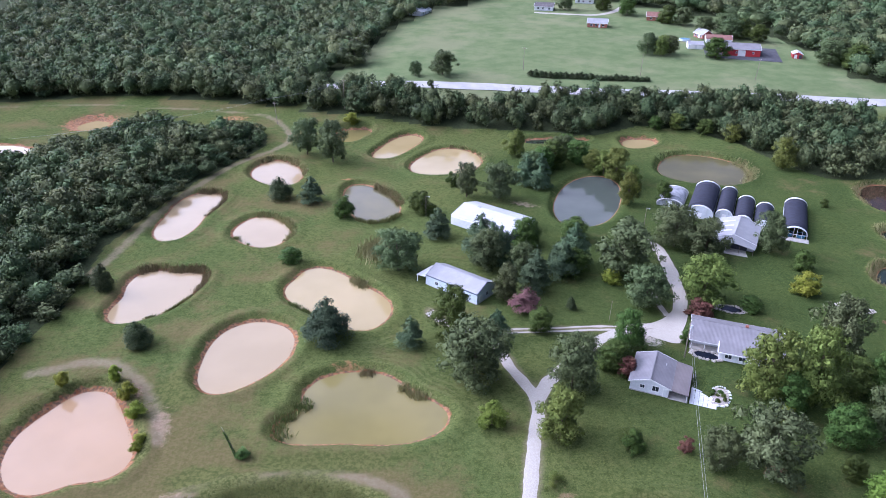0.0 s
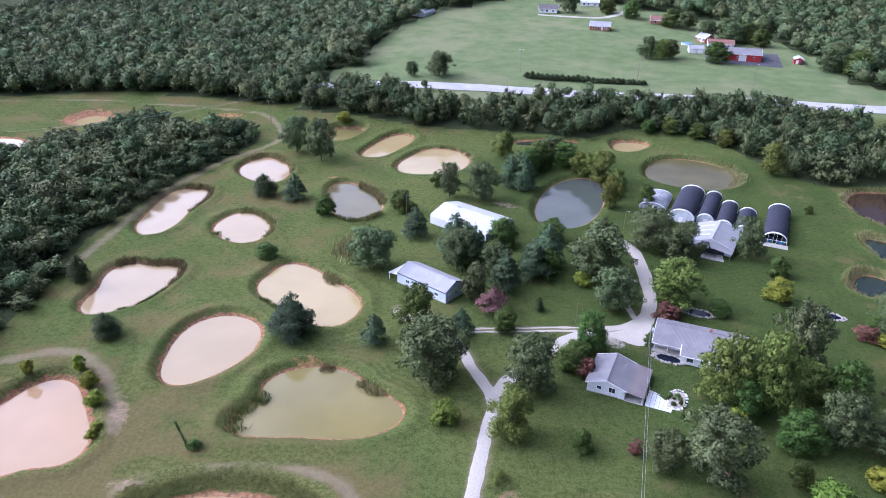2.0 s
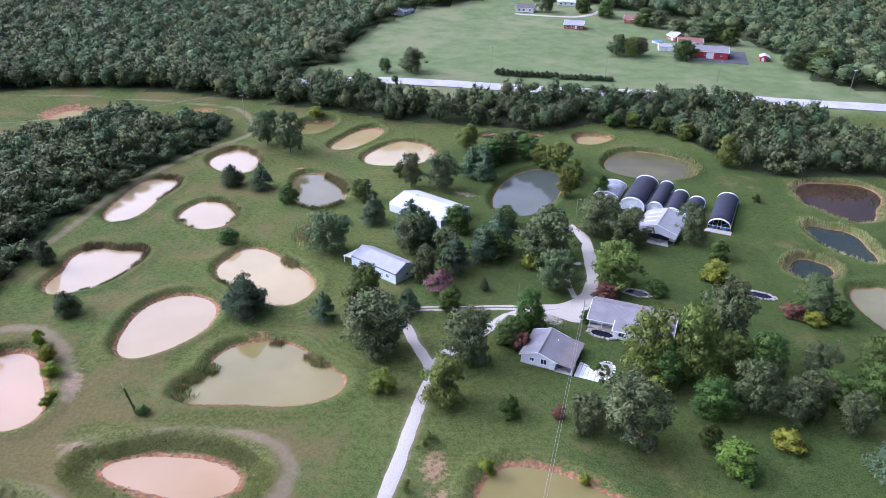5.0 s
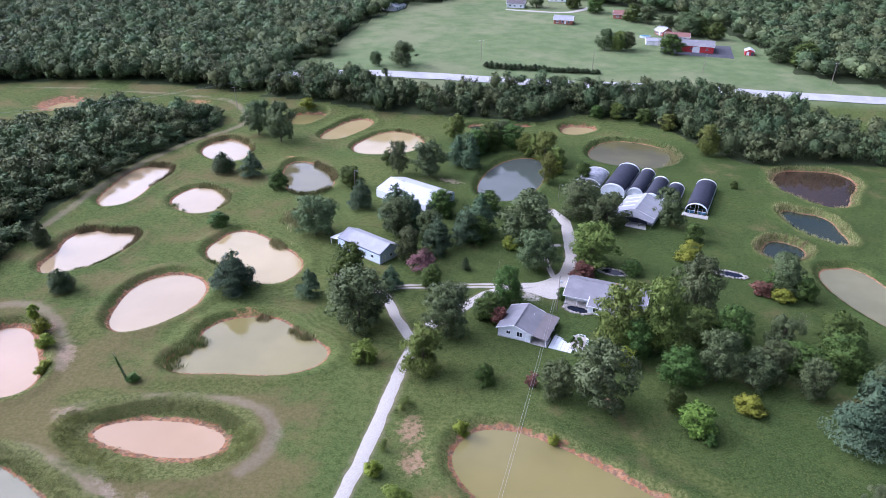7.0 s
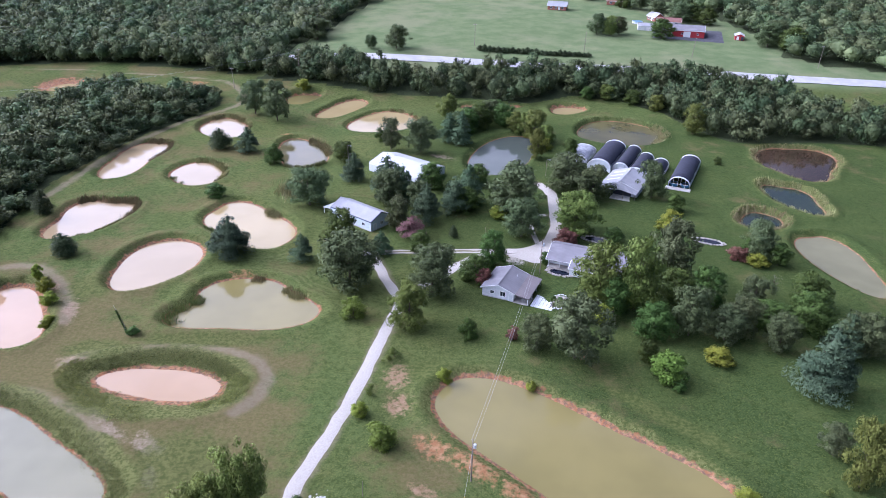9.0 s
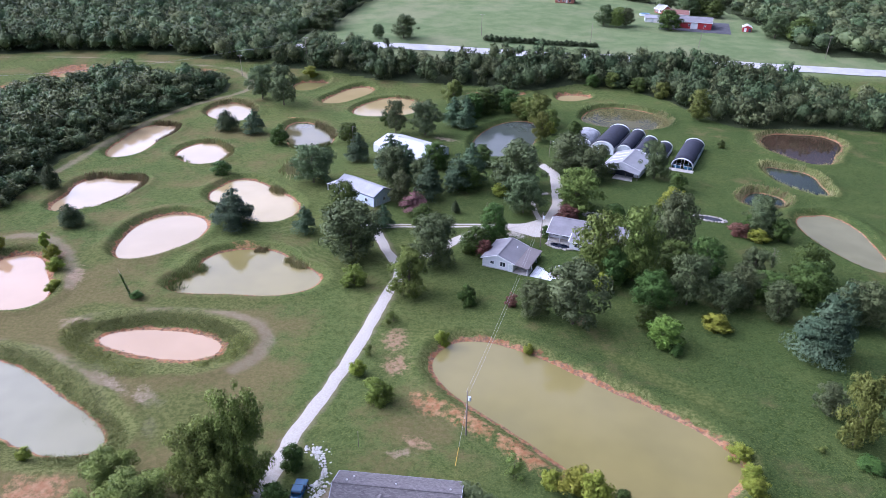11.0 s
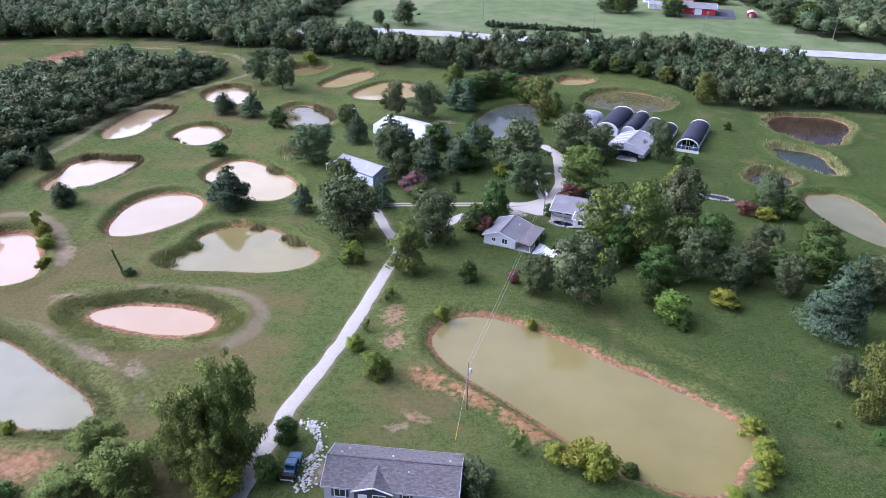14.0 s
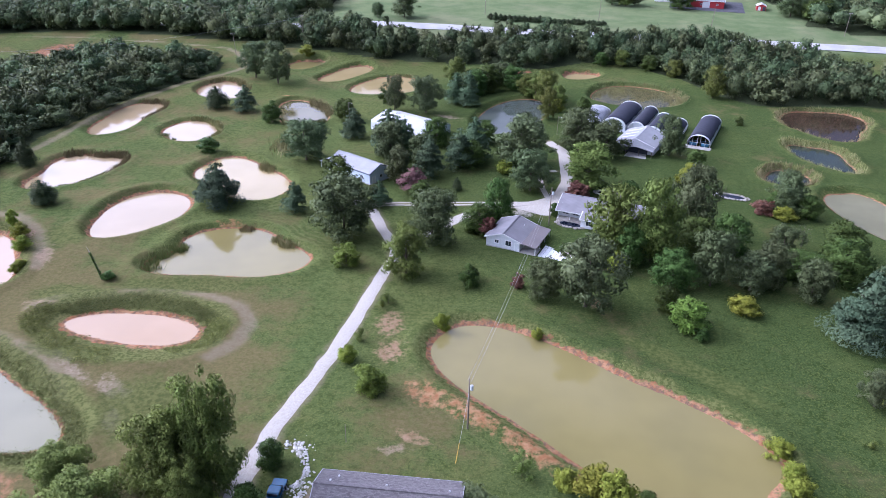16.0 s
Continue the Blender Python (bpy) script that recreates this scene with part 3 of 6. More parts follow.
strip("road_1", DRIVE - np.array((0.12, 0)), 1.45, M_GRAVEL, "white gravel drive across the grass")
strip("road_2", DRIVE_YARD, 1.7, M_GRAVEL, "white gravel drive to the houses", 0.075, seed=2)
strip("road_3", DRIVE_NORTH, 1.9, M_GRAVEL, "white gravel lane to the barn", 0.07, seed=3)
for k, off in enumerate((-0.75, 0.75)):
    strip("road_%d" % (4 + k), DRIVE_TRACK + np.array((0, off)), 0.42, M_GRAVEL, "wheel rut of a gravel track", 0.07, 0.15, 2, seed=4 + k)
strip("road_6", DRIVE_LOOP, 0.7, M_GRAVEL, "narrow gravel loop round a grass island", 0.08, 0.12, 3, seed=6)
M_CONCRETE_ROAD = plain("pale_concrete_road", (0.43, 0.42, 0.40), 0.9, scale=0.2, amount=0.15)
strip("highway", HIGHWAY, 4.2, M_CONCRETE_ROAD, "pale concrete highway beyond the trees", 0.4, 0.0, 6)


# ---- trees ----
def leaf_quads(centres, normals, size, rnd, stretch=1.0, jitter=0.7):
    """Small pointed leaf sprays at the given places, turned roughly to the normals."""
    n = len(centres)
    nn = normals + rnd.normal(0, jitter, (n, 3))
    nn /= np.linalg.norm(nn, axis=1)[:, None] + 1e-9
    ref = rnd.normal(0, 1, (n, 3))
    a = np.cross(nn, ref)
    a /= np.linalg.norm(a, axis=1)[:, None] + 1e-9
    b = np.cross(nn, a)
    s = 1.3 * size * rnd.uniform(0.6, 1.35, (n, 1))
    cup = nn * s * 0.3
    v = np.stack([centres - a * s * stretch * 0.6 - b * s * 0.5, centres - a * s * stretch * 0.6 + b * s * 0.55 - cup, centres + a * s * stretch], 1)
    return v.reshape(-1, 3), np.arange(3 * n).reshape(-1, 3)


def unit(a):
    return a / (np.linalg.norm(a, axis=1)[:, None] + 1e-9)


def soft_normals(v, f, aim, rnd, loose=0.35):
    """Leaf normals that follow the rounded leaf mass; the leaves are wound to suit."""
    want = unit(aim + rnd.normal(0, loose, aim.shape))
    tri = v.reshape(-1, 3, 3)
    face = np.cross(tri[:, 1] - tri[:, 0], tri[:, 2] - tri[:, 0])
    back = (face * want).sum(1) < 0
    f = f.copy()
    f[back] = f[back][:, ::-1]
    return f, np.repeat(want, 3, axis=0)


_g = (1 + 5 ** 0.5) / 2
ICO_V = np.array([(-1, _g, 0), (1, _g, 0), (-1, -_g, 0), (1, -_g, 0), (0, -1, _g), (0, 1, _g), (0, -1, -_g), (0, 1, -_g), (_g, 0, -1), (_g, 0, 1), (-_g, 0, -1), (-_g, 0, 1)]) / math.hypot(1, _g)
ICO_F = np.array([(0, 11, 5), (0, 5, 1), (0, 1, 7), (0, 7, 10), (0, 10, 11), (1, 5, 9), (5, 11, 4), (11, 10, 2), (10, 7, 6), (7, 1, 8), (3, 9, 4), (3, 4, 2), (3, 2, 6), (3, 6, 8), (3, 8, 9), (4, 9, 5), (2, 4, 11), (6, 2, 10), (8, 6, 7), (9, 8, 1)])


def broad_crown(rnd, clumps, leaves, size, low=0.18, wide=0.5, waist=0.5, ragged=0.16, droop=0.0, dark_core=0.55, knob=1.0):
    """Leaf sprays of a broad crown in a unit box: clumps round a tapered, uneven volume."""
    cen, rad = [], []
    tries = 0
    while len(cen) < clumps and tries < 4000:
        tries += 1
        z = rnd.uniform(0, 1)
        prof = math.sqrt(max(0.02, 1 - abs((z - waist + 0.06) / (0.64 if z < waist else 0.70)) ** 2.3))
        ang, rr = rnd.uniform(0, 2 * math.pi), math.sqrt(rnd.uniform(0.18, 1))
        reach = wide * prof * (0.80 + ragged * math.sin(3 * ang + 5 * z) + ragged * rnd.uniform(-1, 1))
        r = rnd.uniform(0.085, 0.185) * (0.75 + 0.4 * prof) * knob
        c = np.array([math.cos(ang) * rr * max(0.02, reach - r * 0.6), math.sin(ang) * rr * max(0.02, reach - r * 0.6), low + (0.97 - r - low) * z + r * 0.3])
        cen.append(c), rad.append(r)
    cen, rad = np.array(cen), np.array(rad)
    w = rad ** 2 / (rad ** 2).sum()
    k = rnd.choice(len(cen), leaves, p=w)
    d = rnd.normal(0, 1, (leaves, 3))
    d[:, 2] = d[:, 2] * 0.9 + 0.25
    d /= np.linalg.norm(d, axis=1)[:, None]
    shell = rnd.uniform(0.40, 1.25, (leaves, 1)) ** 0.5
    pos = cen[k] + d * rad[k][:, None] * shell * np.array([1, 1, 0.82])
    pos[:, 2] -= droop * np.linalg.norm(pos[:, :2], axis=1) ** 2
    # each clump gets an added solid core that blocks light, toned for inner shade
    pos2, dark_cores = cen.copy(), []
    pos2[:, 2] -= droop * np.linalg.norm(pos2[:, :2], axis=1) ** 2
    fit_ = 0.5 / np.percentile(np.hypot(pos[:, 0], pos[:, 1]), 96)
    pos[:, :2] *= fit_
    tall_ = 0.985 / np.percentile(pos[:, 2], 99.5)
    pos[:, 2] *= tall_
    pos2 *= np.array([fit_, fit_, tall_])
    v, f = leaf_quads(pos, d + np.array([0, 0, 0.4]), size, rnd, 1.0, 0.5)
    mass = unit(pos - np.array([0, 0, 0.45]))
    f, nv = soft_normals(v, f, unit(d + mass * 0.55 + np.array([0, 0, 0.30])), rnd, 0.42)
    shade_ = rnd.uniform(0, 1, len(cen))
    hv = (ICO_V[None] * (rad * dark_core)[:, None, None] * rnd.uniform(0.8, 1.15, (len(cen), 12, 1)) * np.array([fit_, fit_, 0.8 * tall_]) + pos2[:, None]).reshape(-1, 3)
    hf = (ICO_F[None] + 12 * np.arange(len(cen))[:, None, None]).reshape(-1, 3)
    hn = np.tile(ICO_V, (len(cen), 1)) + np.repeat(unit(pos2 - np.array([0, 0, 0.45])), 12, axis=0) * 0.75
    # core tone cut to 0.6: shade between the leaves put into the colour
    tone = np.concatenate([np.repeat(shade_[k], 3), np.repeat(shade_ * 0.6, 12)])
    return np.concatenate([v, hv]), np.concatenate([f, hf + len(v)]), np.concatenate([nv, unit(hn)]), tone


def ico_sphere():
    """A ball of 80 triangles."""
    v, seen, f = [tuple(p) for p in ICO_V], {}, []

    def mid(a, b):
        k = (min(a, b), max(a, b))
        if k not in seen:
            m = np.array(v[a]) + np.array(v[b])
            seen[k] = len(v)
            v.append(tuple(m / np.linalg.norm(m)))
        return seen[k]

    for a, b, c in ICO_F:
        ab, bc, ca = mid(a, b), mid(b, c), mid(c, a)
        f += [(a, ab, ca), (b, bc, ab), (c, ca, bc), (ab, bc, ca)]
    return np.array(v), np.array(f)


BALL_V, BALL_F = ico_sphere()


def domed_crown(rnd, leaves, size, low=0.12, knobs=9):
    """One tall domed crown of a woodland tree in a unit box: a lobed leaf mass with sprays all over it."""
    lobes = unit(rnd.normal(0, 1, (knobs, 3)) + np.array([0, 0, 0.35]))
    gain = rnd.uniform(0.10, 0.42, knobs)
    tight = 0.70 if knobs < 10 else 0.80
    half, mid = 0.5 * (0.98 - low), 0.5 * (0.98 + low)

    def reach(d):
        bump_ = np.clip((d @ lobes.T - tight) / (1 - tight), 0, 1) ** 0.7 * gain
        taper = np.where(d[:, 2] > 0, 1 - 0.10 * d[:, 2], 1 + 0.12 * d[:, 2])
        return (0.74 + bump_.max(1)) * taper

    d = unit(rnd.normal(0, 1, (leaves, 3)) + np.array([0, 0, 0.30]))
    r = reach(d) * (0.80 + 0.40 * rnd.uniform(0, 1, leaves) ** 1.5)
    box = np.array([0.5, 0.5, half])
    pos = d * r[:, None] * box + np.array([0, 0, mid])
    v, f = leaf_quads(pos, d + np.array([0, 0, 0.3]), size, rnd, 1.0, 0.5)
    near = lobes[np.argmax(d @ lobes.T, axis=1)]
    f, nv = soft_normals(v, f, unit(d * 1.6 - near * 0.75 + np.array([0, 0, 0.25])), rnd, 0.48)
    # added inner ball; its fixed low tone paints the shade inside the crown
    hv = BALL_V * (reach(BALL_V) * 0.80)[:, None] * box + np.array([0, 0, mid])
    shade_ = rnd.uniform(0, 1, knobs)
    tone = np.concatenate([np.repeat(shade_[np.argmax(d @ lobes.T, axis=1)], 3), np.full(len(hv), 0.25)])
    return np.concatenate([v, hv]), np.concatenate([f, BALL_F + len(v)]), np.concatenate([nv, unit(BALL_V)]), tone


def cone_crown(rnd, leaves, size, low=0.04, power=0.85, whorls=12, gap=0.45, full=0.0):
    """Needle sprays of a conifer: drooping limbs in whorls on a tapering cone, round an added dark core."""
    t = 1 - np.sqrt(rnd.uniform(0, 1, leaves))
    t = 0.6 * t + 0.4 * rnd.uniform(0, 1, leaves)
    ring = np.round(t * whorls) / whorls
    t = ring * (1 - full) + t * full + rnd.normal(0, 0.010, leaves)
    t = np.clip(t, 0, 0.99)
    limbs = rnd.uniform(0, 2 * math.pi, (whorls + 1, 8))
    lens = rnd.uniform(0.66, 1.10, (whorls + 1, 8))
    li = rnd.randint(0, 8, leaves)
    ri = np.clip(np.round(ring * whorls).astype(int), 0, whorls)
    ang = limbs[ri, li] + rnd.normal(0, 0.20, leaves) * (1 + full)
    prof = 0.5 * (1 - t) ** power * (0.62 + 0.38 * smooth(t / 0.12)) + 0.008
    along = rnd.uniform(0.10, 1, leaves) ** 0.6
    rr = prof * lens[ri, li] * along
    z = low + (0.99 - low) * t + 0.015 - gap * 0.06 * (along ** 2) * (1 - t)
    out = np.stack([np.cos(ang), np.sin(ang), np.zeros(leaves)], 1)
    pos = np.stack([out[:, 0] * rr, out[:, 1] * rr, z], 1)
    k = 0.5 / np.percentile(np.hypot(pos[:, 0], pos[:, 1]), 98)
    pos[:, :2] *= k
    v, f = leaf_quads(pos, out * 0.6 + np.array([0, 0, 0.7]), size, rnd, 1.4, 0.5)
    f, nv = soft_normals(v, f, unit(out * 0.9 * along[:, None] + np.array([0, 0, 0.75])), rnd, 0.45)
    # added inner cone; low tone below puts shade between limbs into its colour
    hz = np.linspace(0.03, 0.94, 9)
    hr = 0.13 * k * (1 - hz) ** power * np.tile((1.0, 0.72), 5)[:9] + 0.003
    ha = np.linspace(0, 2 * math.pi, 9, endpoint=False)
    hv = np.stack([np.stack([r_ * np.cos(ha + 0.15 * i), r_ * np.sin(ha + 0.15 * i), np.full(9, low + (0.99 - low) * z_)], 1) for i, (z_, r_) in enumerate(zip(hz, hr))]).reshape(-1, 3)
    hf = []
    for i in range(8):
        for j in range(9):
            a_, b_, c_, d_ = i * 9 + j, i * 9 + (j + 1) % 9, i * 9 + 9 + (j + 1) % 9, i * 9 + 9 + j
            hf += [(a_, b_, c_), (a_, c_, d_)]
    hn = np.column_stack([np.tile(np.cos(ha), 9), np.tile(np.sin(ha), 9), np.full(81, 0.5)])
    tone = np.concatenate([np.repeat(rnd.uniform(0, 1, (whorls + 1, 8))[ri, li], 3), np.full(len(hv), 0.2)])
    return np.concatenate([v, hv]), np.concatenate([f, np.array(hf) + len(v)]), np.concatenate([nv, unit(hn)]), tone


def tube(path, radii, sides=7):
    """A tapered limb along a few points."""
    vs, fs = [], []
    for i, (p, r) in enumerate(zip(path, radii)):
        for k in range(sides):
            a = 2 * math.pi * k / sides
            vs.append((p[0] + r * math.cos(a), p[1] + r * math.sin(a), p[2]))
        if i:
            o = (i - 1) * sides
            for k in range(sides):
                fs.append((o + k, o + (k + 1) % sides, o + sides + (k + 1) % sides, o + sides + k))
    fs.append(tuple(range(len(vs) - sides, len(vs))))
    return vs, fs


def limbs_mesh(name, rnd, top, spread, thick, count, material):
    """A trunk and its main limbs in a unit box."""
    vs, fs = tube([(0, 0, -0.03), (0.004, 0.002, 0.06), (rnd.uniform(-.01, .01), rnd.uniform(-.01, .01), top * 0.55), (rnd.uniform(-.02, .02), rnd.uniform(-.02, .02), top)], [thick * 1.5, thick, thick * 0.75, thick * 0.25])
    for i in range(count):
        a, z0 = 2 * math.pi * i / count + rnd.uniform(-0.4, 0.4), top * rnd.uniform(0.28, 0.62)
        r = spread * rnd.uniform(0.6, 1.0)
        z1 = z0 + rnd.uniform(0.12, 0.26)
        v2, f2 = tube([(0, 0, z0), (math.cos(a) * r * 0.5, math.sin(a) * r * 0.5, z0 + (z1 - z0) * 0.65), (math.cos(a) * r, math.sin(a) * r, z1)], [thick * 0.55, thick * 0.36, thick * 0.12], 5)
        fs += [tuple(j + len(vs) for j in f) for f in f2]
        vs += v2
    return mesh_of(name, vs, fs, material, True)


KINDS = {
    # kind: leaf colour, crown maker, trunk top, limb spread, trunk thickness, limbs, label, category
    "oak": (M_OAK, lambda r: broad_crown(r, 105, 8990, 0.0188, 0.10, ragged=0.20, dark_core=0.42, knob=0.66), 0.75, 0.30, 0.022, 7, "dark green broad-leaved tree with a dense rounded crown", "tree"),
    "maple": (M_MAPLE, lambda r: broad_crown(r, 80, 7540, 0.0196, 0.03, 0.5, 0.42, 0.12, dark_core=0.50, knob=0.74), 0.75, 0.28, 0.022, 6, "green broad-leaved tree with a full crown", "tree"),
    "lime": (M_LIME, lambda r: broad_crown(r, 95, 21750, 0.0120, 0.04, 0.5, 0.45, 0.26, dark_core=0.36, knob=0.62), 0.8, 0.28, 0.018, 7, "olive-green broad-leaved tree with a lobed crown", "tree"),
    "ash": (M_ASH, lambda r: broad_crown(r, 100, 8120, 0.0180, 0.12, 0.5, 0.5, 0.28, dark_core=0.36, knob=0.60), 0.8, 0.34, 0.020, 8, "grey-green tree with an open, uneven crown", "tree"),
    "willow": (M_WILLOW, lambda r: broad_crown(r, 90, 8700, 0.0188, 0.05, 0.48, 0.45, 0.20, dark_core=0.42, knob=0.66), 0.8, 0.22, 0.020, 6, "yellow-green tree with a tall leafy crown", "tree"),
    "pine": (M_PINE, lambda r: cone_crown(r, 7540, 0.0180, 0.05, 0.72, 9, 0.9, 0.12), 0.96, 0.22, 0.018, 9, "dark green pine with layered drooping limbs", "tree"),
    "spruce": (M_SPRUCE, lambda r: cone_crown(r, 14500, 0.0152, 0.03, 0.70, 9, 1.0, 0.30), 0.96, 0.22, 0.017, 9, "blue-green spruce with layered limbs to the ground", "tree"),
    "cedar": (M_CEDAR, lambda r: cone_crown(r, 6090, 0.0208, 0.02, 0.50, 12, 0.1, 1.0), 0.9, 0.12, 0.018, 5, "dense dark red-cedar standing in the grass", "tree"),
    "shrub": (M_SHRUB, lambda r: broad_crown(r, 40, 3190, 0.0320, 0.0, 0.5, 0.42, 0.20, dark_core=0.50, knob=0.90), 0.6, 0.24, 0.016, 6, "bright yellow-green leafy shrub in grass", "shrub"),
    "bush": (M_MAPLE, lambda r: broad_crown(r, 44, 3480, 0.0296, 0.0, 0.5, 0.42, 0.10, dark_core=0.55, knob=0.90), 0.6, 0.25, 0.016, 6, "dark green rounded bush in grass", "bush"),
    "fresh": (M_FRESH, lambda r: broad_crown(r, 46, 3600, 0.0300, 0.03, 0.5, 0.45, 0.16, dark_core=0.50, knob=0.84), 0.6, 0.24, 0.018, 6, "fresh green rounded young tree in grass", "shrub"),
    "sapling": (M_WILLOW, lambda r: broad_crown(r, 14, 1015, 0.0320, 0.12, 0.45, 0.4, 0.3, 0.0, 0.3), 0.85, 0.25, 0.012, 6, "thin sapling with sparse leaves", "sapling"),
    "red": (M_RED, lambda r: broad_crown(r, 36, 2900, 0.0320, 0.02, knob=0.8), 0.6, 0.25, 0.018, 6, "russet-leaved bush in mown grass", "bush"),
    "pink": (M_PINK_LEAF, lambda r: cone_crown(r, 2755, 0.0224, 0.12, 0.45, 7, 0.2), 0.95, 0.32, 0.022, 9, "dying pine with dusky pink needles", "tree"),
    "bare": (M_DEAD, lambda r: broad_crown(r, 18, 232, 0.0128, 0.10, dark_core=0.02), 0.95, 0.42, 0.020, 12, "leafless grey shrub among green trees", "shrub"),
}
PROTO = {}


def plant(kind, x, y, tall, wide, label="", group=""):
    """Stands a tree or shrub of a kind at a place; alike ones share their meshes."""
    leaf, crown, top, spread, thick, count, text, cat = KINDS[kind]
    variants = [k for k in PROTO if k[0] == kind]
    rnd = random.Random(int(x * 31 + y * 17))
    limit = 2 if kind == "lime" else 3 if kind in ("oak", "maple", "shrub", "pine", "willow", "bush") else 2
    m = pose(x, y, height(x, y) - 0.05 * tall / 8, 0, 0, rnd.uniform(0, 360)) @ Matrix.Diagonal((wide, wide, tall, 1))
    if len(variants) < limit:
        r = np.random.RandomState(len(PROTO) * 7 + 3)
        thing = new("shrub" if cat in ("shrub", "bush", "sapling") else "tree")
        thing.matrix_basis = m
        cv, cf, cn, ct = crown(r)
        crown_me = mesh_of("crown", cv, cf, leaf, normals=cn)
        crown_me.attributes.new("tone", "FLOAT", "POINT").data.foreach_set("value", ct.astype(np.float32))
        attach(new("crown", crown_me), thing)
        attach(new("trunk", limbs_mesh("trunk", r, top, spread, thick, count, M_BARK)), thing)
        PROTO[(kind, len(variants))] = thing
    else:
        src = PROTO[rnd.choice(variants)]
        thing = copy_thing(src, pose(0, 0, 0))
        thing.matrix_basis = m
    return tagged(thing, label or text, cat, group)


def stand(rows, group=""):
    for kind, x, y, tall, wide in rows:
        plant(kind, x, y, tall, wide, group=group)


stand([
    ('cedar', -72.6, 138.5, 6.9, 7.2),
    ('spruce', -28.1, 141.9, 12.4, 11.4),
    ('pine', -8.2, 140.4, 8.6, 6.9),
    ('cedar', -92.5, 164.8, 8.4, 6.1),
    ('cedar', -59.0, 231.2, 8.8, 9.1),
    ('pine', -47.6, 228.3, 10.6, 9.3),
    ('ash', -58.2, 278.7, 15.2, 12.3),
    ('ash', -46.2, 269.7, 17.3, 13.1),
    ('shrub', -44.9, 319.6, 5.9, 7.3),
    ('bush', -8.8, 219.4, 7.8, 8.8),
    ('pine', -2.7, 200.0, 10.9, 8.9),
    ('bush', -34.2, 214.9, 7.7, 7.0),
    ('bush', -45.7, 183.1, 4.4, 6.9),
    ('oak', -13.8, 177.9, 12.3, 13.5),
    ('oak', -53.6, 404.8, 12.6, 16.8),
    ('oak', -17.7, 374.8, 7.8, 6.9),
    ('oak', -3.3, 376.4, 13.0, 15.0),
], "trees round the ponds")
stand([
    ('willow', 28.0, 282.3, 10.8, 9.9),
    ('ash', 6.9, 234.0, 13.1, 8.9),
    ('ash', 18.6, 232.9, 13.6, 12.6),
    ('bush', 1.8, 245.9, 5.5, 5.4),
    ('pine', 34.3, 244.0, 14.8, 9.3),
    ('willow', 57.2, 264.1, 8.2, 7.6),
    ('willow', 64.5, 254.7, 13.0, 10.9),
    ('willow', 63.6, 229.8, 11.7, 7.1),
    ('maple', 41.6, 268.1, 11.1, 11.8),
    ('maple', 52.8, 273.9, 9.2, 12.1),
    ('maple', 49.8, 285.1, 8.1, 10.0),
    ('maple', 76.4, 231.6, 8.1, 6.3),
    ('willow', 133.9, 268.1, 13.5, 9.5),
    ('oak', 117.0, 424.5, 12.5, 12.5),
    ('willow', 124.5, 421.5, 12.0, 9.5),
    ('oak', 130.5, 425.5, 11.0, 10.0),
    ('maple', 154.9, 417.1, 11.9, 14.5),
    ('pine', 10.2, 188.0, 14.4, 11.2),
    ('oak', 11.6, 179.5, 12.0, 10.5),
    ('pine', 15.8, 182.8, 13.1, 9.2),
    ('maple', 24.6, 196.2, 9.0, 9.1),
], "trees round the houses and the dark pond")
stand([
    ('oak', 15.8, 162.5, 10.8, 7.9),
    ('pine', 24.2, 167.8, 13.4, 9.4),
    ('pink', 20.5, 156.7, 7.4, 8.6),
    ('maple', 23.5, 147.8, 6.7, 6.6),
    ('pine', 36.9, 182.8, 14.6, 11.0),
    ('oak', 51.0, 179.7, 15.6, 18.5),
    ('oak', 52.6, 159.6, 11.8, 11.4),
    ('shrub', 46.0, 172.4, 3.8, 5.5),
    ('willow', 68.7, 163.4, 13.2, 14.4),
    ('oak', 70.5, 196.5, 13.5, 13.5),
    ('oak', 77.9, 190.1, 11.5, 13.3),
    ('oak', 98.5, 192.9, 13.0, 9.4),
    ('maple', 43.6, 140.1, 10.9, 7.7),
    ('maple', 38.6, 132.3, 7.3, 8.1),
    ('red', 40.8, 129.4, 5.0, 4.8),
    ('oak', 27.8, 124.5, 13.5, 11.3),
], "trees round the houses and the dark pond")
stand([
    ('pine', 32.8, 176.1, 13.0, 10.3),
    ('pine', 13.2, 185.3, 13.2, 9.6),
    ('maple', 40.1, 200.7, 7.3, 9.6),
    ('maple', 36.1, 176.9, 8.0, 8.4),
    ('oak', 21.5, 175.7, 10.0, 7.4),
    ('willow', 23.1, 109.0, 12.1, 9.4),
    ('fresh', 9.7, 112.5, 5.2, 6.0),
    ('oak', 6.6, 128.0, 15.0, 15.0),
    ('maple', 1.7, 146.0, 13.2, 10.1),
    ('pine', 12.6, 146.2, 7.4, 6.2),
    ('bush', 36.5, 107.6, 3.6, 4.1),
    ('sapling', 20.8, 96.9, 2.4, 3.1),
    ('red', 65.2, 154.5, 4.3, 7.2),
    ('bush', 79.4, 158.5, 4.1, 5.8),
    ('bush', 103.2, 181.5, 6.0, 6.4),
    ('shrub', 98.1, 167.2, 6.7, 7.8),
    ('bush', 131.9, 228.5, 3.1, 3.2),
    ('sapling', 11.0, 168.0, 2.0, 3.1),
], "garden trees")
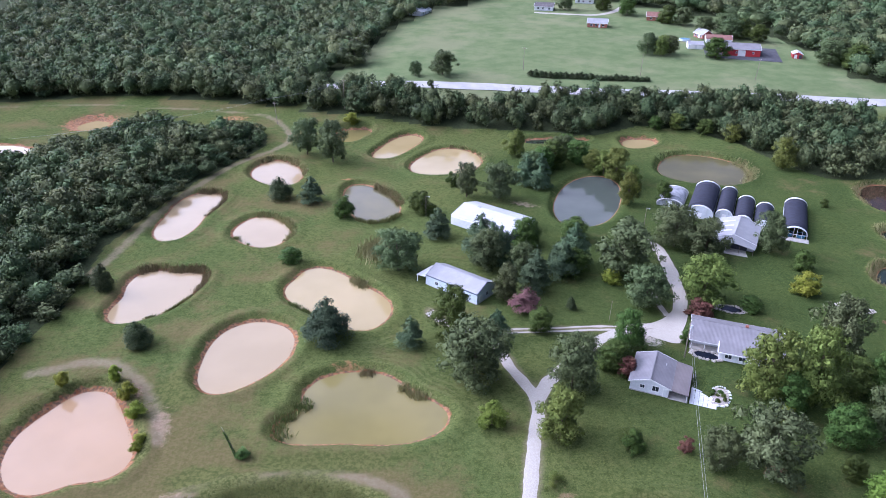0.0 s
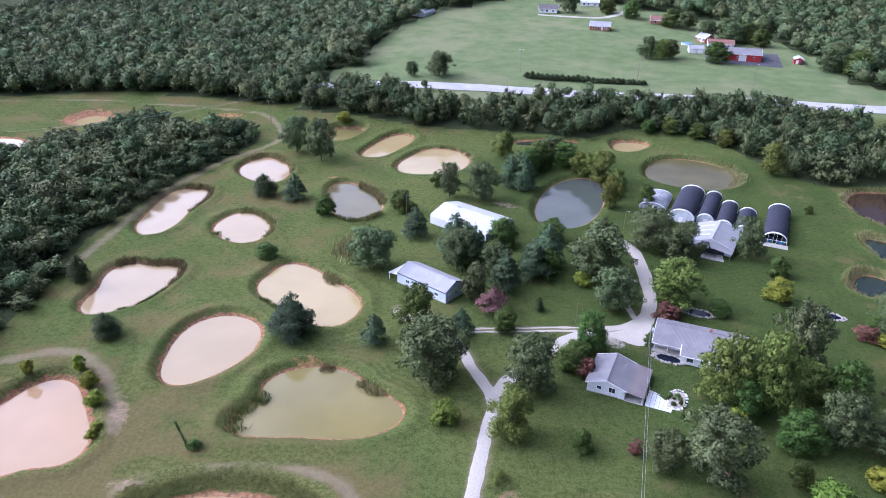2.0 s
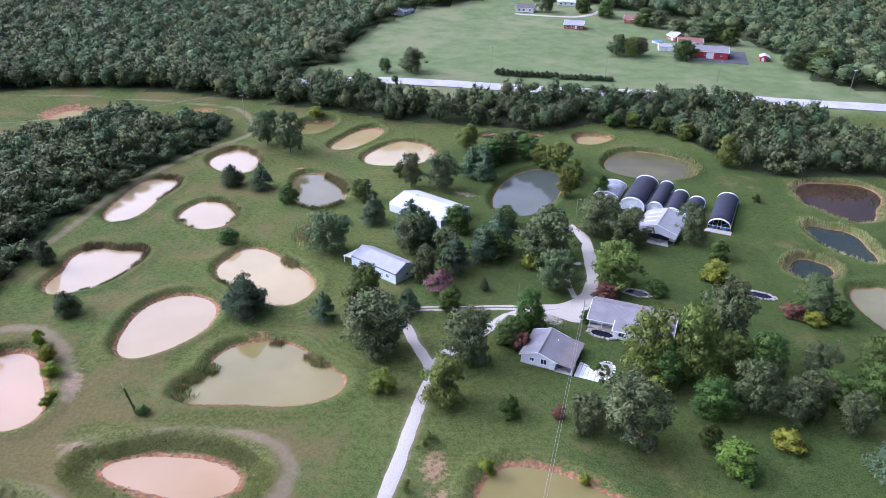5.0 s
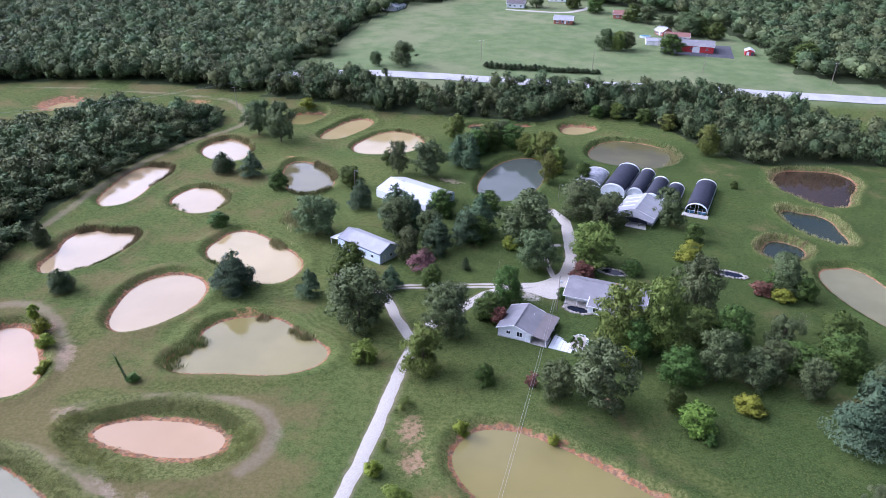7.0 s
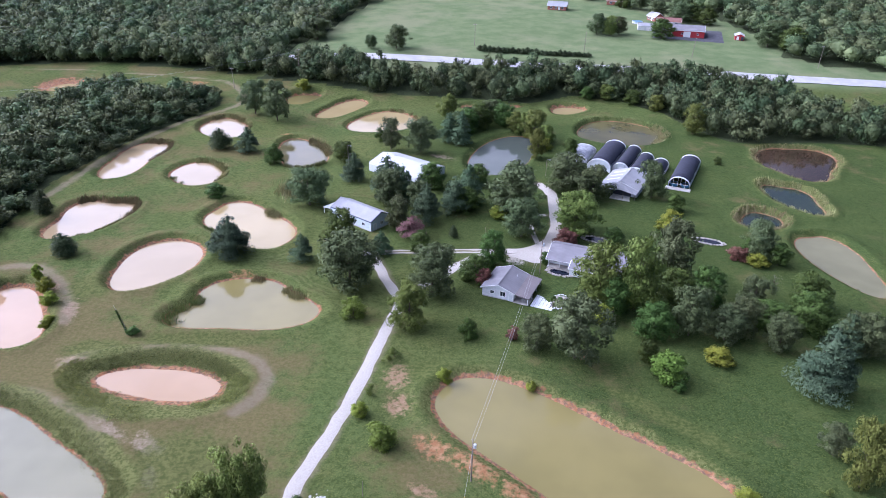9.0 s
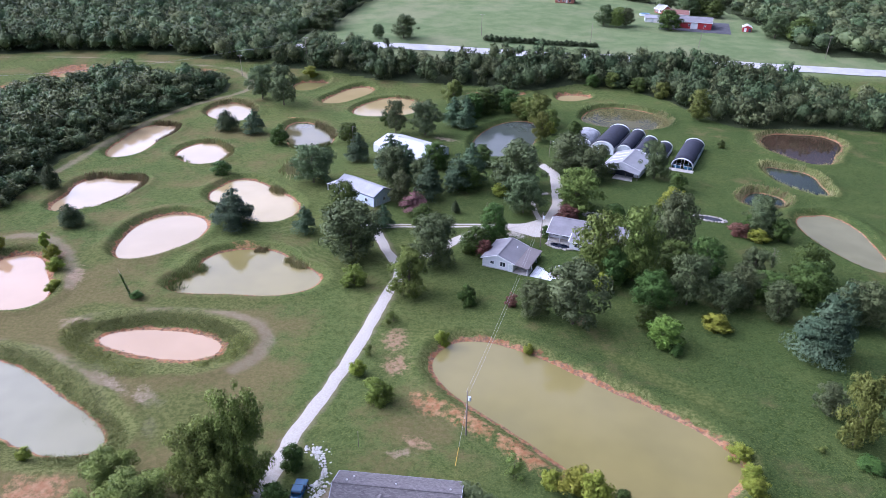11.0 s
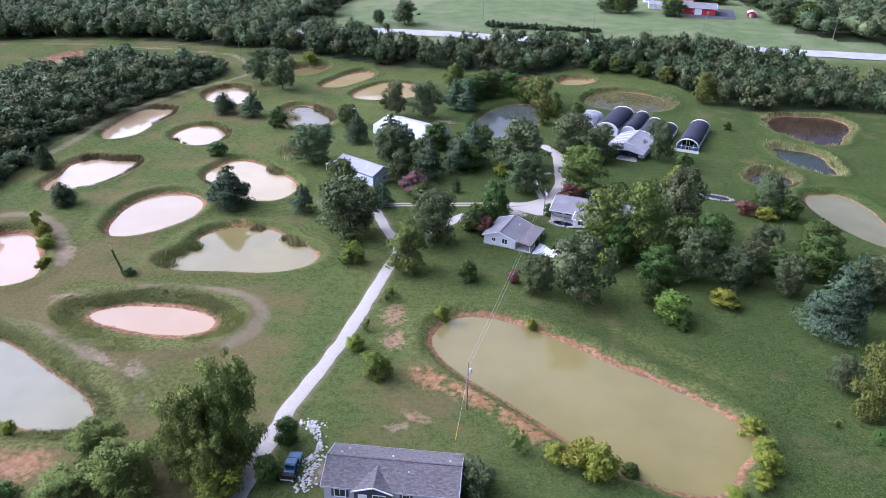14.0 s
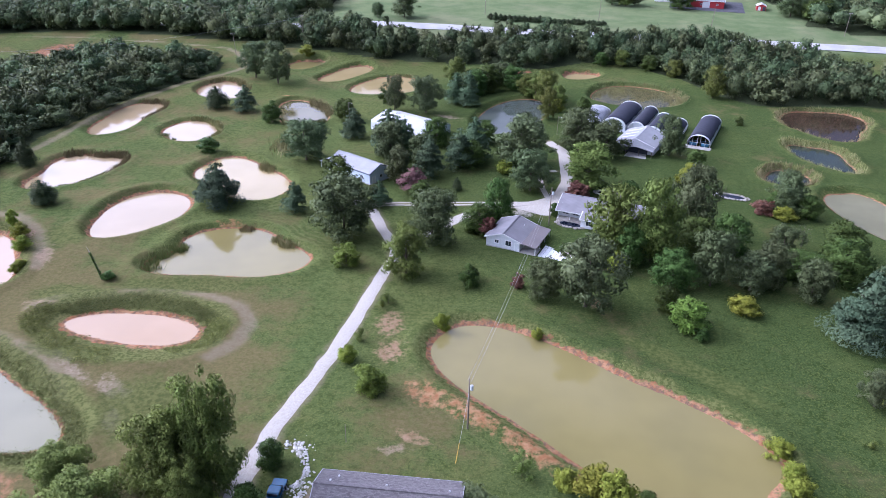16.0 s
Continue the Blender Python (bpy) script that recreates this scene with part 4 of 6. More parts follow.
stand([
    ('spruce', 109.7, 90.8, 15.5, 12.5),
    ('pine', 119.6, 103.2, 11.5, 8.9),
    ('oak', 124.2, 103.9, 9.9, 10.2),
    ('oak', 107.4, 123.6, 8.1, 7.5),
    ('bare', 114.5, 129.9, 5.6, 4.5),
    ('maple', 120.2, 123.3, 9.5, 10.5),
    ('oak', 106.3, 104.8, 9.0, 6.9),
    ('maple', 116.2, 113.6, 10.1, 11.3),
    ('maple', 107.9, 115.4, 5.8, 10.1),
    ('oak', 99.6, 110.3, 9.5, 8.0),
], "garden trees")
stand([
    ('maple', 79.0, 108.5, 8.3, 9.5),
    ('oak', 87.2, 108.8, 12.7, 8.7),
    ('maple', 88.3, 125.6, 8.1, 10.9),
    ('maple', 95.4, 124.1, 9.9, 9.2),
    ('oak', 95.0, 107.6, 8.2, 8.6),
    ('ash', 89.8, 134.4, 17.5, 12.0),
    ('willow', 68.6, 121.5, 17.0, 12.5),
    ('willow', 77.0, 119.4, 19.5, 11.5),
    ('maple', 71.7, 117.8, 9.4, 8.4),
    ('ash', 59.9, 98.7, 14.9, 14.6),
    ('oak', 51.8, 101.2, 8.7, 7.1),
    ('red', 46.8, 105.1, 3.2, 3.0),
    ('bush', 36.7, 105.8, 5.0, 4.4),
    ('bush', 75.4, 98.5, 5.2, 4.4),
    ('fresh', 77.9, 92.0, 6.0, 7.6),
    ('shrub', 90.7, 99.1, 3.5, 6.9),
    ('shrub', 68.2, 113.1, 4.8, 5.1),
    ('red', 112.3, 149.2, 3.9, 6.2),
], "trees on the lawn")
stand([
    ('oak', 118.8, 150.0, 11.2, 10.0),
    ('bush', 122.4, 146.2, 6.6, 6.3),
    ('shrub', 116.4, 145.8, 3.6, 6.7),
    ('shrub', 31.8, 89.6, 3.6, 3.1),
    ('shrub', 49.6, 88.0, 2.5, 2.3),
], "trees on the lawn")
stand([
    ('bush', 57.7, 142.6, 3.4, 2.8),
    ('red', 65.3, 154.1, 4.5, 5.2),
    ('oak', 120.4, 102.9, 9.7, 6.7),
    ('bush', 116.1, 152.1, 5.2, 4.8),
    ('lime', 2.2, 47.6, 18.5, 10.5),
    ('lime', -2.4, 44.6, 14.0, 10.6),
    ('lime', 1.6, 41.0, 10.0, 7.3),
    ('lime', -17.0, 45.6, 7.4, 9.0),
    ('lime', -10.5, 39.8, 8.8, 11.6),
    ('lime', -18.0, 37.5, 5.0, 9.1),
    ('maple', -26.5, 36.0, 4.0, 6.4),
    ('bush', 9.3, 51.9, 4.0, 4.2),
    ('bush', 8.7, 43.2, 4.4, 4.2),
    ('shrub', 2.7, 39.8, 5.3, 6.7),
    ('shrub', 15.9, 77.2, 3.4, 3.5),
    ('fresh', 21.2, 69.3, 5.0, 5.2),
    ('sapling', 19.7, 95.3, 2.9, 2.7),
    ('sapling', 16.9, 84.2, 2.7, 2.5),
], "trees by the drive")
stand([
    ('shrub', -34.6, 51.3, 2.4, 2.5),
    ('oak', 38.3, 43.7, 4.4, 6.3),
], "trees by the drive")
stand([
    ('shrub', 83.4, 59.5, 2.9, 4.1),
    ('shrub', 83.7, 55.0, 2.5, 3.6),
    ('shrub', 82.4, 50.5, 3.4, 4.2),
    ('shrub', 80.6, 47.2, 2.0, 3.5),
    ('shrub', 76.1, 45.0, 1.4, 3.5),
    ('shrub', 50.5, 50.0, 3.9, 3.4),
    ('shrub', 54.5, 49.3, 4.7, 5.8),
    ('shrub', 56.8, 47.0, 6.2, 5.1),
    ('bush', 61.8, 49.1, 1.9, 2.8),
    ('sapling', 44.9, 52.2, 4.3, 3.6),
    ('ash', 102.8, 71.3, 6.7, 6.3),
    ('willow', 103.8, 63.6, 14.6, 7.3),
    ('sapling', 97.7, 61.6, 1.4, 2.0),
    ('bush', 104.1, 57.8, 1.9, 4.9),
    ('bush', 79.7, 88.2, 2.7, 2.6),
    ('shrub', -82.4, 122.3, 3.5, 3.2),
    ('shrub', -71.5, 123.8, 4.6, 3.1),
    ('shrub', -67.0, 118.9, 3.9, 3.9),
], "shrubs along the shores")
stand([
    ('shrub', -63.0, 113.0, 3.4, 4.0),
    ('shrub', -59.4, 106.0, 1.9, 2.6),
    ('shrub', -59.1, 103.7, 2.6, 2.5),
], "shrubs along the shores")
stand([
    ('pine', 29.3, 247.0, 13.0, 9.0),
    ('oak', 32.5, 256.0, 10.0, 9.0),
    ('maple', 36.8, 262.5, 10.0, 10.0),
    ('oak', 46.5, 278.0, 9.5, 10.0),
    ('willow', 61.0, 260.5, 9.5, 8.0),
    ('shrub', 67.4, 240.0, 5.0, 6.0),
    ('willow', 68.8, 247.5, 8.0, 7.0),
    ('cedar', 32.6, 157.6, 4.2, 2.8),
    ('maple', 95.5, 316.5, 6.0, 8.0),
    ('willow', 105.0, 316.5, 7.5, 8.0),
    ('maple', 117.0, 311.5, 7.0, 8.0),
    ('willow', 126.5, 303.0, 8.0, 8.0),
], "trees round the houses and the dark pond")


# ---- building helpers ----
def box(bm, x, y, z, sx, sy, sz, bevel=0.0):
    """Adds a box centred at x, y with its foot at z."""
    r = bmesh.ops.create_cube(bm, size=1, matrix=Matrix.Translation((x, y, z + sz / 2)) @ Matrix.Diagonal((sx, sy, sz, 1)))
    if bevel:
        es = list({e for v in r["verts"] for e in v.link_edges})
        bmesh.ops.bevel(bm, geom=es, offset=bevel, segments=1, affect="EDGES")
    return bm


def boxes(*rows, bevel=0.0):
    bm = bmesh.new()
    for r in rows:
        box(bm, *r, bevel=bevel)
    return bm


def poly_prism(points, depth, axis_="y", at=0.0):
    """A flat outline pushed to a thickness: points in x, z pushed along y, or in y, z pushed along x."""
    bm = bmesh.new()
    place = (lambda p, d: (p[0], at + d, p[1])) if axis_ == "y" else (lambda p, d: (at + d, p[0], p[1]))
    a = [bm.verts.new(place(p, 0)) for p in points]
    b = [bm.verts.new(place(p, depth)) for p in points]
    bm.faces.new(a), bm.faces.new(b[::-1])
    n = len(points)
    for i in range(n):
        bm.faces.new((a[i], b[i], b[(i + 1) % n], a[(i + 1) % n]))
    bmesh.ops.recalc_face_normals(bm, faces=bm.faces)
    return bm


def slab(p0, p1, p2, p3, thick):
    """A sloping slab with four upper corners."""
    bm = bmesh.new()
    up = [bm.verts.new(p) for p in (p0, p1, p2, p3)]
    dn = [bm.verts.new((p[0], p[1], p[2] - thick)) for p in (p0, p1, p2, p3)]
    bm.faces.new(up), bm.faces.new(dn[::-1])
    for i in range(4):
        bm.faces.new((up[i], dn[i], dn[(i + 1) % 4], up[(i + 1) % 4]))
    bmesh.ops.recalc_face_normals(bm, faces=bm.faces)
    return bm


def metal_roof(name, colour, rust=0.2):
    n = Nodes(name)
    rib = n.add("ShaderNodeTexWave", wave_type="BANDS", bands_direction="X")
    rib.inputs["Scale"].default_value = 1.1
    n.link(n.co, rib.inputs["Vector"])
    c = n.mix(n.ramp(n.noise(0.35, 5), 0.3, 0.7), tuple(v * (1 - rust) for v in colour), colour)
    c = n.mix(n.math("MULTIPLY", n.ramp(rib.outputs["Fac"], 0.75, 0.98), 0.25), c, tuple(v * 0.6 for v in colour))
    n.bump(rib.outputs["Fac"], 0.4, 0.05)
    return n.done(c, 0.6, 0.0, 0.25)


def shingles(name, dark, lite):
    n = Nodes(name)
    br = n.add("ShaderNodeTexBrick")
    br.inputs["Scale"].default_value = 1.0
    br.inputs["Brick Width"].default_value, br.inputs["Row Height"].default_value, br.inputs["Mortar Size"].default_value = 0.42, 0.17, 0.008
    br.inputs["Color1"].default_value, br.inputs["Color2"].default_value, br.inputs["Mortar"].default_value = (*dark, 1), (*lite, 1), (*[v * 0.6 for v in dark], 1)
    n.link(n.co, br.inputs["Vector"])
    c = n.mix(n.math("MULTIPLY", n.ramp(n.noise(0.6, 6), 0.3, 0.7), 0.45), br.outputs["Color"], n.mix(0.5, dark, lite))
    n.bump(n.noise(14, 2), 0.5, 0.02)
    return n.done(c, 0.9, 0, 0.2)


M_WHITE = plain("white_painted_boards", (0.66, 0.68, 0.70), 0.6, amount=0.10)
M_PALEBLUE = plain("pale_blue_metal_siding", (0.56, 0.63, 0.70), 0.5, amount=0.10)
M_TRIM = plain("dark_blue_trim", (0.06, 0.08, 0.12), 0.5)
M_WHITETRIM = plain("white_trim", (0.80, 0.80, 0.80), 0.5, amount=0.06)
M_ROOF_GREY = metal_roof("grey_metal_roof", (0.235, 0.225, 0.235))
M_ROOF_BROWN = metal_roof("brown_grey_metal_roof", (0.205, 0.180, 0.175))
M_ROOF_PALE = metal_roof("pale_metal_roof", (0.35, 0.35, 0.36), 0.14)
M_ROOF_WHITE = metal_roof("white_metal_roof", (0.50, 0.51, 0.52), 0.10)
M_SHINGLE = shingles("grey_shingles", (0.098, 0.088, 0.088), (0.190, 0.174, 0.172))
M_SHINGLE_RED = shingles("brown_shingles", (0.20, 0.10, 0.08), (0.30, 0.16, 0.13))
M_GLASS = plain("dark_window_glass", (0.03, 0.04, 0.05), 0.08, spec=0.6, amount=0.3)
M_SIDING = plain("grey_vinyl_siding", (0.36, 0.36, 0.40), 0.7, amount=0.08)
# boards and shutters, and the shade painted in two open fronts
M_BOARD_AND_SHADE = plain("dark_slate_boards_and_shade", (0.05, 0.055, 0.075), 0.7)
M_BRICK = plain("red_brick", (0.34, 0.13, 0.09), 0.9, scale=3)
M_REDMETAL = plain("red_metal_siding", (0.42, 0.035, 0.04), 0.5, amount=0.15)
M_CONCRETE = plain("pale_concrete", (0.44, 0.42, 0.38), 0.9, scale=0.8)
M_ASPHALT = plain("dark_asphalt", (0.075, 0.075, 0.085), 0.9, scale=0.5)
M_STONE = plain("pale_field_stone", (0.42, 0.38, 0.33), 0.9, scale=2.5, amount=0.4)
M_POLY = plain("white_polythene", (0.60, 0.63, 0.66), 0.35, scale=0.7, amount=0.12)
M_OLDPOLY = plain("weathered_polythene", (0.34, 0.35, 0.37), 0.5, scale=0.9, amount=0.4)
M_SHADE = plain("black_shade_cloth", (0.022, 0.024, 0.040), 0.75, scale=0.8, amount=0.35)
M_WOODPOLE = plain("weathered_pole_wood", (0.23, 0.19, 0.15), 0.9)
M_STEEL = plain("galvanised_steel", (0.45, 0.46, 0.47), 0.45, 0.7)
M_WIRE = plain("cable", (0.40, 0.40, 0.40), 0.5)
M_BLUE = plain("blue_tank_plastic", (0.06, 0.22, 0.36), 0.35)
M_POOLWATER = water_material("pond_liner_water", (0.012, 0.016, 0.030), (0.008, 0.012, 0.022), 0.03)
M_WINDOWFRAME = M_WHITETRIM


def thing_at(name, x, y, turn, label, category, group="", z=None):
    e = new(name)
    e.matrix_basis = pose(x, y, height(x, y) if z is None else z, 0, 0, turn)
    return tagged(e, label, category, group)


def window(parent, x, y, z, w, h, face="front", mat=None, shutters=None):
    """A window with a frame and a glass pane set in it; face: the wall it looks out of (front: -y, back: +y, left: -x, right: +x)."""
    out = {"front": (0, -1), "back": (0, 1), "left": (-1, 0), "right": (1, 0)}[face]
    def rect(cx, cz, rw, rh, lift, thick):
        if out[0]:
            return (x + out[0] * lift, y + cx, z + cz, thick, rw, rh)
        return (x + cx, y + out[1] * lift, z + cz, rw, thick, rh)
    fr = 0.09
    frame_ = part("window", boxes(rect(0, h, w + 2 * fr, fr, 0.03, 0.10), rect(0, -fr, w + 2 * fr, fr, 0.04, 0.14), rect(-w / 2 - fr / 2, 0, fr, h, 0.03, 0.10), rect(w / 2 + fr / 2, 0, fr, h, 0.03, 0.10), rect(0, 0, 0.05, h, 0.03, 0.07)), mat or M_WINDOWFRAME, parent)
    part("pane", boxes(rect(0, 0, w, h, 0.012, 0.04)), M_GLASS, frame_)
    if shutters:
        for s in (-1, 1):
            part("shutter", boxes(rect(s * (w / 2 + fr + 0.19), -0.05, 0.34, h + 0.1, 0.03, 0.08), bevel=0.01), shutters, parent)
    return frame_


def door(parent, x, y, w, h, face="front", mat=None, name="door"):
    out = {"front": (0, -1), "back": (0, 1), "left": (-1, 0), "right": (1, 0)}[face]
    def rect(cx, cz, rw, rh, lift, thick):
        if out[0]:
            return (x + out[0] * lift, y + cx, cz, thick, rw, rh)
        return (x + cx, y + out[1] * lift, cz, rw, thick, rh)
    d = part(name, boxes(rect(0, 0.1, w, h, 0.03, 0.08)), mat or M_WHITE, parent)
    part("door_frame", boxes(rect(0, 0.1 + h, w + 0.24, 0.12, 0.04, 0.14), rect(-w / 2 - 0.06, 0.1, 0.12, h, 0.04, 0.14), rect(w / 2 + 0.06, 0.1, 0.12, h, 0.04, 0.14)), M_WHITETRIM, parent)
    part("door_handle", boxes(rect(w * 0.38, 1.05, 0.14, 0.05, 0.09, 0.06)), M_STEEL, d)
    return d


def gable_body(thing, L, W, eave, ridge, wall, roof, over=0.45, along="x", trim=None, ridge_at=0.5, thick=0.16, foundation=True, wall_from=0.0):
    """Walls and a two-sided roof over a box L by W; the ridge runs along x or y."""
    if along == "x":
        pts = [(wall_from, 0), (W, 0), (W, eave), (W * ridge_at, ridge), (wall_from, eave + (ridge - eave) * wall_from / (W * ridge_at))]
        part("wall", poly_prism(pts, L, "x"), wall, thing)
        s1, s2 = (ridge - eave) / (W * ridge_at), (ridge - eave) / (W * (1 - ridge_at))
        t = thick + 0.02
        part("roof", slab((-over, -over, eave - s1 * over + t), (L + over, -over, eave - s1 * over + t), (L + over, W * ridge_at, ridge + t), (-over, W * ridge_at, ridge + t), thick), roof, thing)
        part("roof", slab((-over, W * ridge_at, ridge + t), (L + over, W * ridge_at, ridge + t), (L + over, W + over, eave - s2 * over + t), (-over, W + over, eave - s2 * over + t), thick), roof, thing)
        part("ridge_cap", boxes((L / 2, W * ridge_at, ridge + t - 0.03, L + 2 * over, 0.34, 0.10), bevel=0.03), roof, thing)
        if trim:
            for y0, s in ((-over, s1), (W + over, s2)):
                part("gutter", boxes((L / 2, y0, eave - s * over - 0.06, L + 2 * over, 0.12, 0.22)), trim, thing)
            for x0 in (-over, L + over):
                for ya, za, yb, zb in ((-over, eave - s1 * over + t, W * ridge_at, ridge + t), (W + over, eave - s2 * over + t, W * ridge_at, ridge + t)):
                    part("bargeboard", slab((x0 - 0.05, ya, za + .02), (x0 + 0.05, ya, za + .02), (x0 + 0.05, yb, zb + .02), (x0 - 0.05, yb, zb + .02), 0.26), trim, thing)
    else:
        pts = [(0, 0), (L, 0), (L, eave), (L * ridge_at, ridge), (0, eave)]
        part("wall", poly_prism(pts, W, "y"), wall, thing)
        s1, s2 = (ridge - eave) / (L * ridge_at), (ridge - eave) / (L * (1 - ridge_at))
        t = thick + 0.02
        part("roof", slab((-over, -over, eave - s1 * over + t), (L * ridge_at, -over, ridge + t), (L * ridge_at, W + over, ridge + t), (-over, W + over, eave - s1 * over + t), thick), roof, thing)
        part("roof", slab((L * ridge_at, -over, ridge + t), (L + over, -over, eave - s2 * over + t), (L + over, W + over, eave - s2 * over + t), (L * ridge_at, W + over, ridge + t), thick), roof, thing)
        part("ridge_cap", boxes((L * ridge_at, W / 2, ridge + t - 0.03, 0.34, W + 2 * over, 0.10), bevel=0.03), roof, thing)
        if trim:
            for y0 in (-over, W + over):
                for xa, za, xb, zb in ((-over, eave - s1 * over + t, L * ridge_at, ridge + t), (L + over, eave - s2 * over + t, L * ridge_at, ridge + t)):
                    part("bargeboard", slab((xa, y0 - 0.05, za + .02), (xb, y0 - 0.05, zb + .02), (xb, y0 + 0.05, zb + .02), (xa, y0 + 0.05, za + .02), 0.26), trim, thing)
    if foundation:
        part("foundation", boxes((L / 2, W / 2, -0.6, L + 0.1, W + 0.1, 0.85)), M_CONCRETE, thing)


# ---- white gabled house with a porch ----
def porch_house():
    h = thing_at("house", 40.3, 124.6, -22, "white boarded house with a grey metal gable roof and side porch", "house")
    gable_body(h, 8.2, 10.6, 2.5, 3.9, M_WHITE, M_ROOF_GREY, 0.45, "y", M_WHITETRIM)
    part("porch_roof", slab((8.2, -0.45, 2.58), (12.2, -0.45, 1.98), (12.2, 11.05, 1.98), (8.2, 11.05, 2.58), 0.14), M_ROOF_BROWN, h, "brown-grey porch roof")
    for y in (-0.2, 3.5, 7.2, 10.8):
        part("porch_post", boxes((11.9, y, 0, 0.14, 0.14, 1.9)), M_WHITETRIM, h)
    part("porch_floor", boxes((10.2, 5.3, -0.4, 4.0, 11.2, 0.55)), M_CONCRETE, h)
    part("porch_beam", boxes((11.9, 5.3, 1.72, 0.18, 11.2, 0.2)), M_WHITETRIM, h)
    window(h, 2.6, 0, 1.25, 0.9, 0.75)
    window(h, 5.4, 0, 1.05, 1.3, 1.2)
    door(h, 7.5, 0, 0.9, 2.0)
    for y in (2.4, 5.2, 8.2):
        window(h, 0, y, 1.1, 1.1, 1.2, "left")
    door(h, 8.2, 3.0, 0.95, 2.05, "right")
    window(h, 8.2, 6.6, 1.0, 1.2, 1.2, "right")
    part("vent_pipe", boxes((6.6, 7.5, 2.9, 0.16, 0.16, 0.7)), M_WHITETRIM, h)
    terrace = thing_at("terrace", 51.6, 119.9, -22, "white paved terrace beside the porch", "terrace")
    for i in range(6):
        for j in range(7):
            part("paving_slab", boxes((0.75 + i * 0.92, 0.6 + j * 1.25, -0.3, 0.86, 1.19, 0.42 + 0.01 * ((i * 3 + j) % 3)), bevel=0.02), M_WHITE, terrace)
    bed = thing_at("flower_bed", 58.2, 119.2, -22, "flower bed edged with pale stones", "flower bed")
    part("soil", boxes((0, 3.0, -0.4, 3.6, 6.4, 0.5), bevel=0.2), M_STONE, bed)
    rnd = random.Random(5)
    for k in range(22):
        a = 2 * math.pi * k / 22 + rnd.uniform(-0.1, 0.1)
        bm = bmesh.new()
        bmesh.ops.create_icosphere(bm, subdivisions=1, radius=rnd.uniform(0.14, 0.32), matrix=Matrix.Translation((2.0 * math.cos(a), 3.0 + 3.6 * math.sin(a), 0.15)) @ Matrix.Diagonal((1.2, 1, 0.7, 1)))
        part("stone", bm, M_WHITE, bed)
    for k in range(7):
        plant("bush", 58.0 + rnd.uniform(-0.4, 2.4), 121.2 + rnd.uniform(-1.2, 2.6), rnd.uniform(0.6, 1.2), rnd.uniform(0.9, 1.5), "small garden plant in a stone-edged bed", "garden plants")


porch_house()


# ---- pale blue building with a light metal roof ----
def workshop():
    h = thing_at("workshop", 8.2, 159.4, 142, "pale blue metal workshop with a light grey roof", "workshop")
    # long side along local x, gable end at local x = 0 faces the drive
    gable_body(h, 17.5, -8.6, 3.0, 4.9, M_PALEBLUE, M_ROOF_PALE, 0.0, "x", None, foundation=False)
    part("foundation", boxes((8.75, -4.3, -0.6, 17.7, 8.8, 0.8)), M_CONCRETE, h)
    for ya, za, yb, zb in ((0, 3.18, -4.3, 5.08), (-8.6, 3.18, -4.3, 5.08)):
        part("bargeboard", slab((-0.10, ya, za + .03), (0.06, ya, za + .03), (0.06, yb, zb + .03), (-0.10, yb, zb + .03), 0.28), M_TRIM, h)
    part("gutter", boxes((8.75, 0.08, 2.92, 17.6, 0.14, 0.2)), M_TRIM, h)
    door(h, 0, -1.6, 0.95, 2.05, "left")
    window(h, 0, -4.4, 1.2, 0.9, 0.9, "left")
    for x in (3.2, 8.5, 13.6):
        window(h, x, 0, 1.2, 1.1, 0.9, "back")
    part("porch_roof", slab((17.5, 0.4, 2.7), (20.6, 0.4, 2.3), (20.6, -6.5, 2.3), (17.5, -6.5, 2.7), 0.12), M_WHITETRIM, h, "white lean-to roof")
    for y in (0.1, -3.0, -6.2):
        part("porch_post", boxes((20.4, y, -0.2, 0.14, 0.14, 2.5)), M_WHITETRIM, h)


workshop()


def white_shed():
    h = thing_at("shed", 19.3, 196.9, 143, "large white shed with a low white metal roof", "shed", z=0)
    gable_body(h, 22.5, -15.5, 3.0, 5.1, M_WHITE, M_ROOF_WHITE, 0.35, "x", None, foundation=False)
    part("foundation", boxes((11.2, -7.7, -0.6, 22.6, 15.6, 0.8)), M_CONCRETE, h)
    part("roll_door", boxes((-0.02, -4.5, 0.1, 0.12, 3.2, 2.6)), M_PALEBLUE, h)
    door(h, 0, -11.5, 0.95, 2.05, "left")
    part("roof_vent", boxes((16.5, -7.7, 5.1, 1.2, 0.7, 0.5), bevel=0.08), M_STEEL, h)


white_shed()


# ---- greenhouses and the barn ----
U, V = Vector((0.912, -0.410, 0)), Vector((0.410, 0.912, 0))


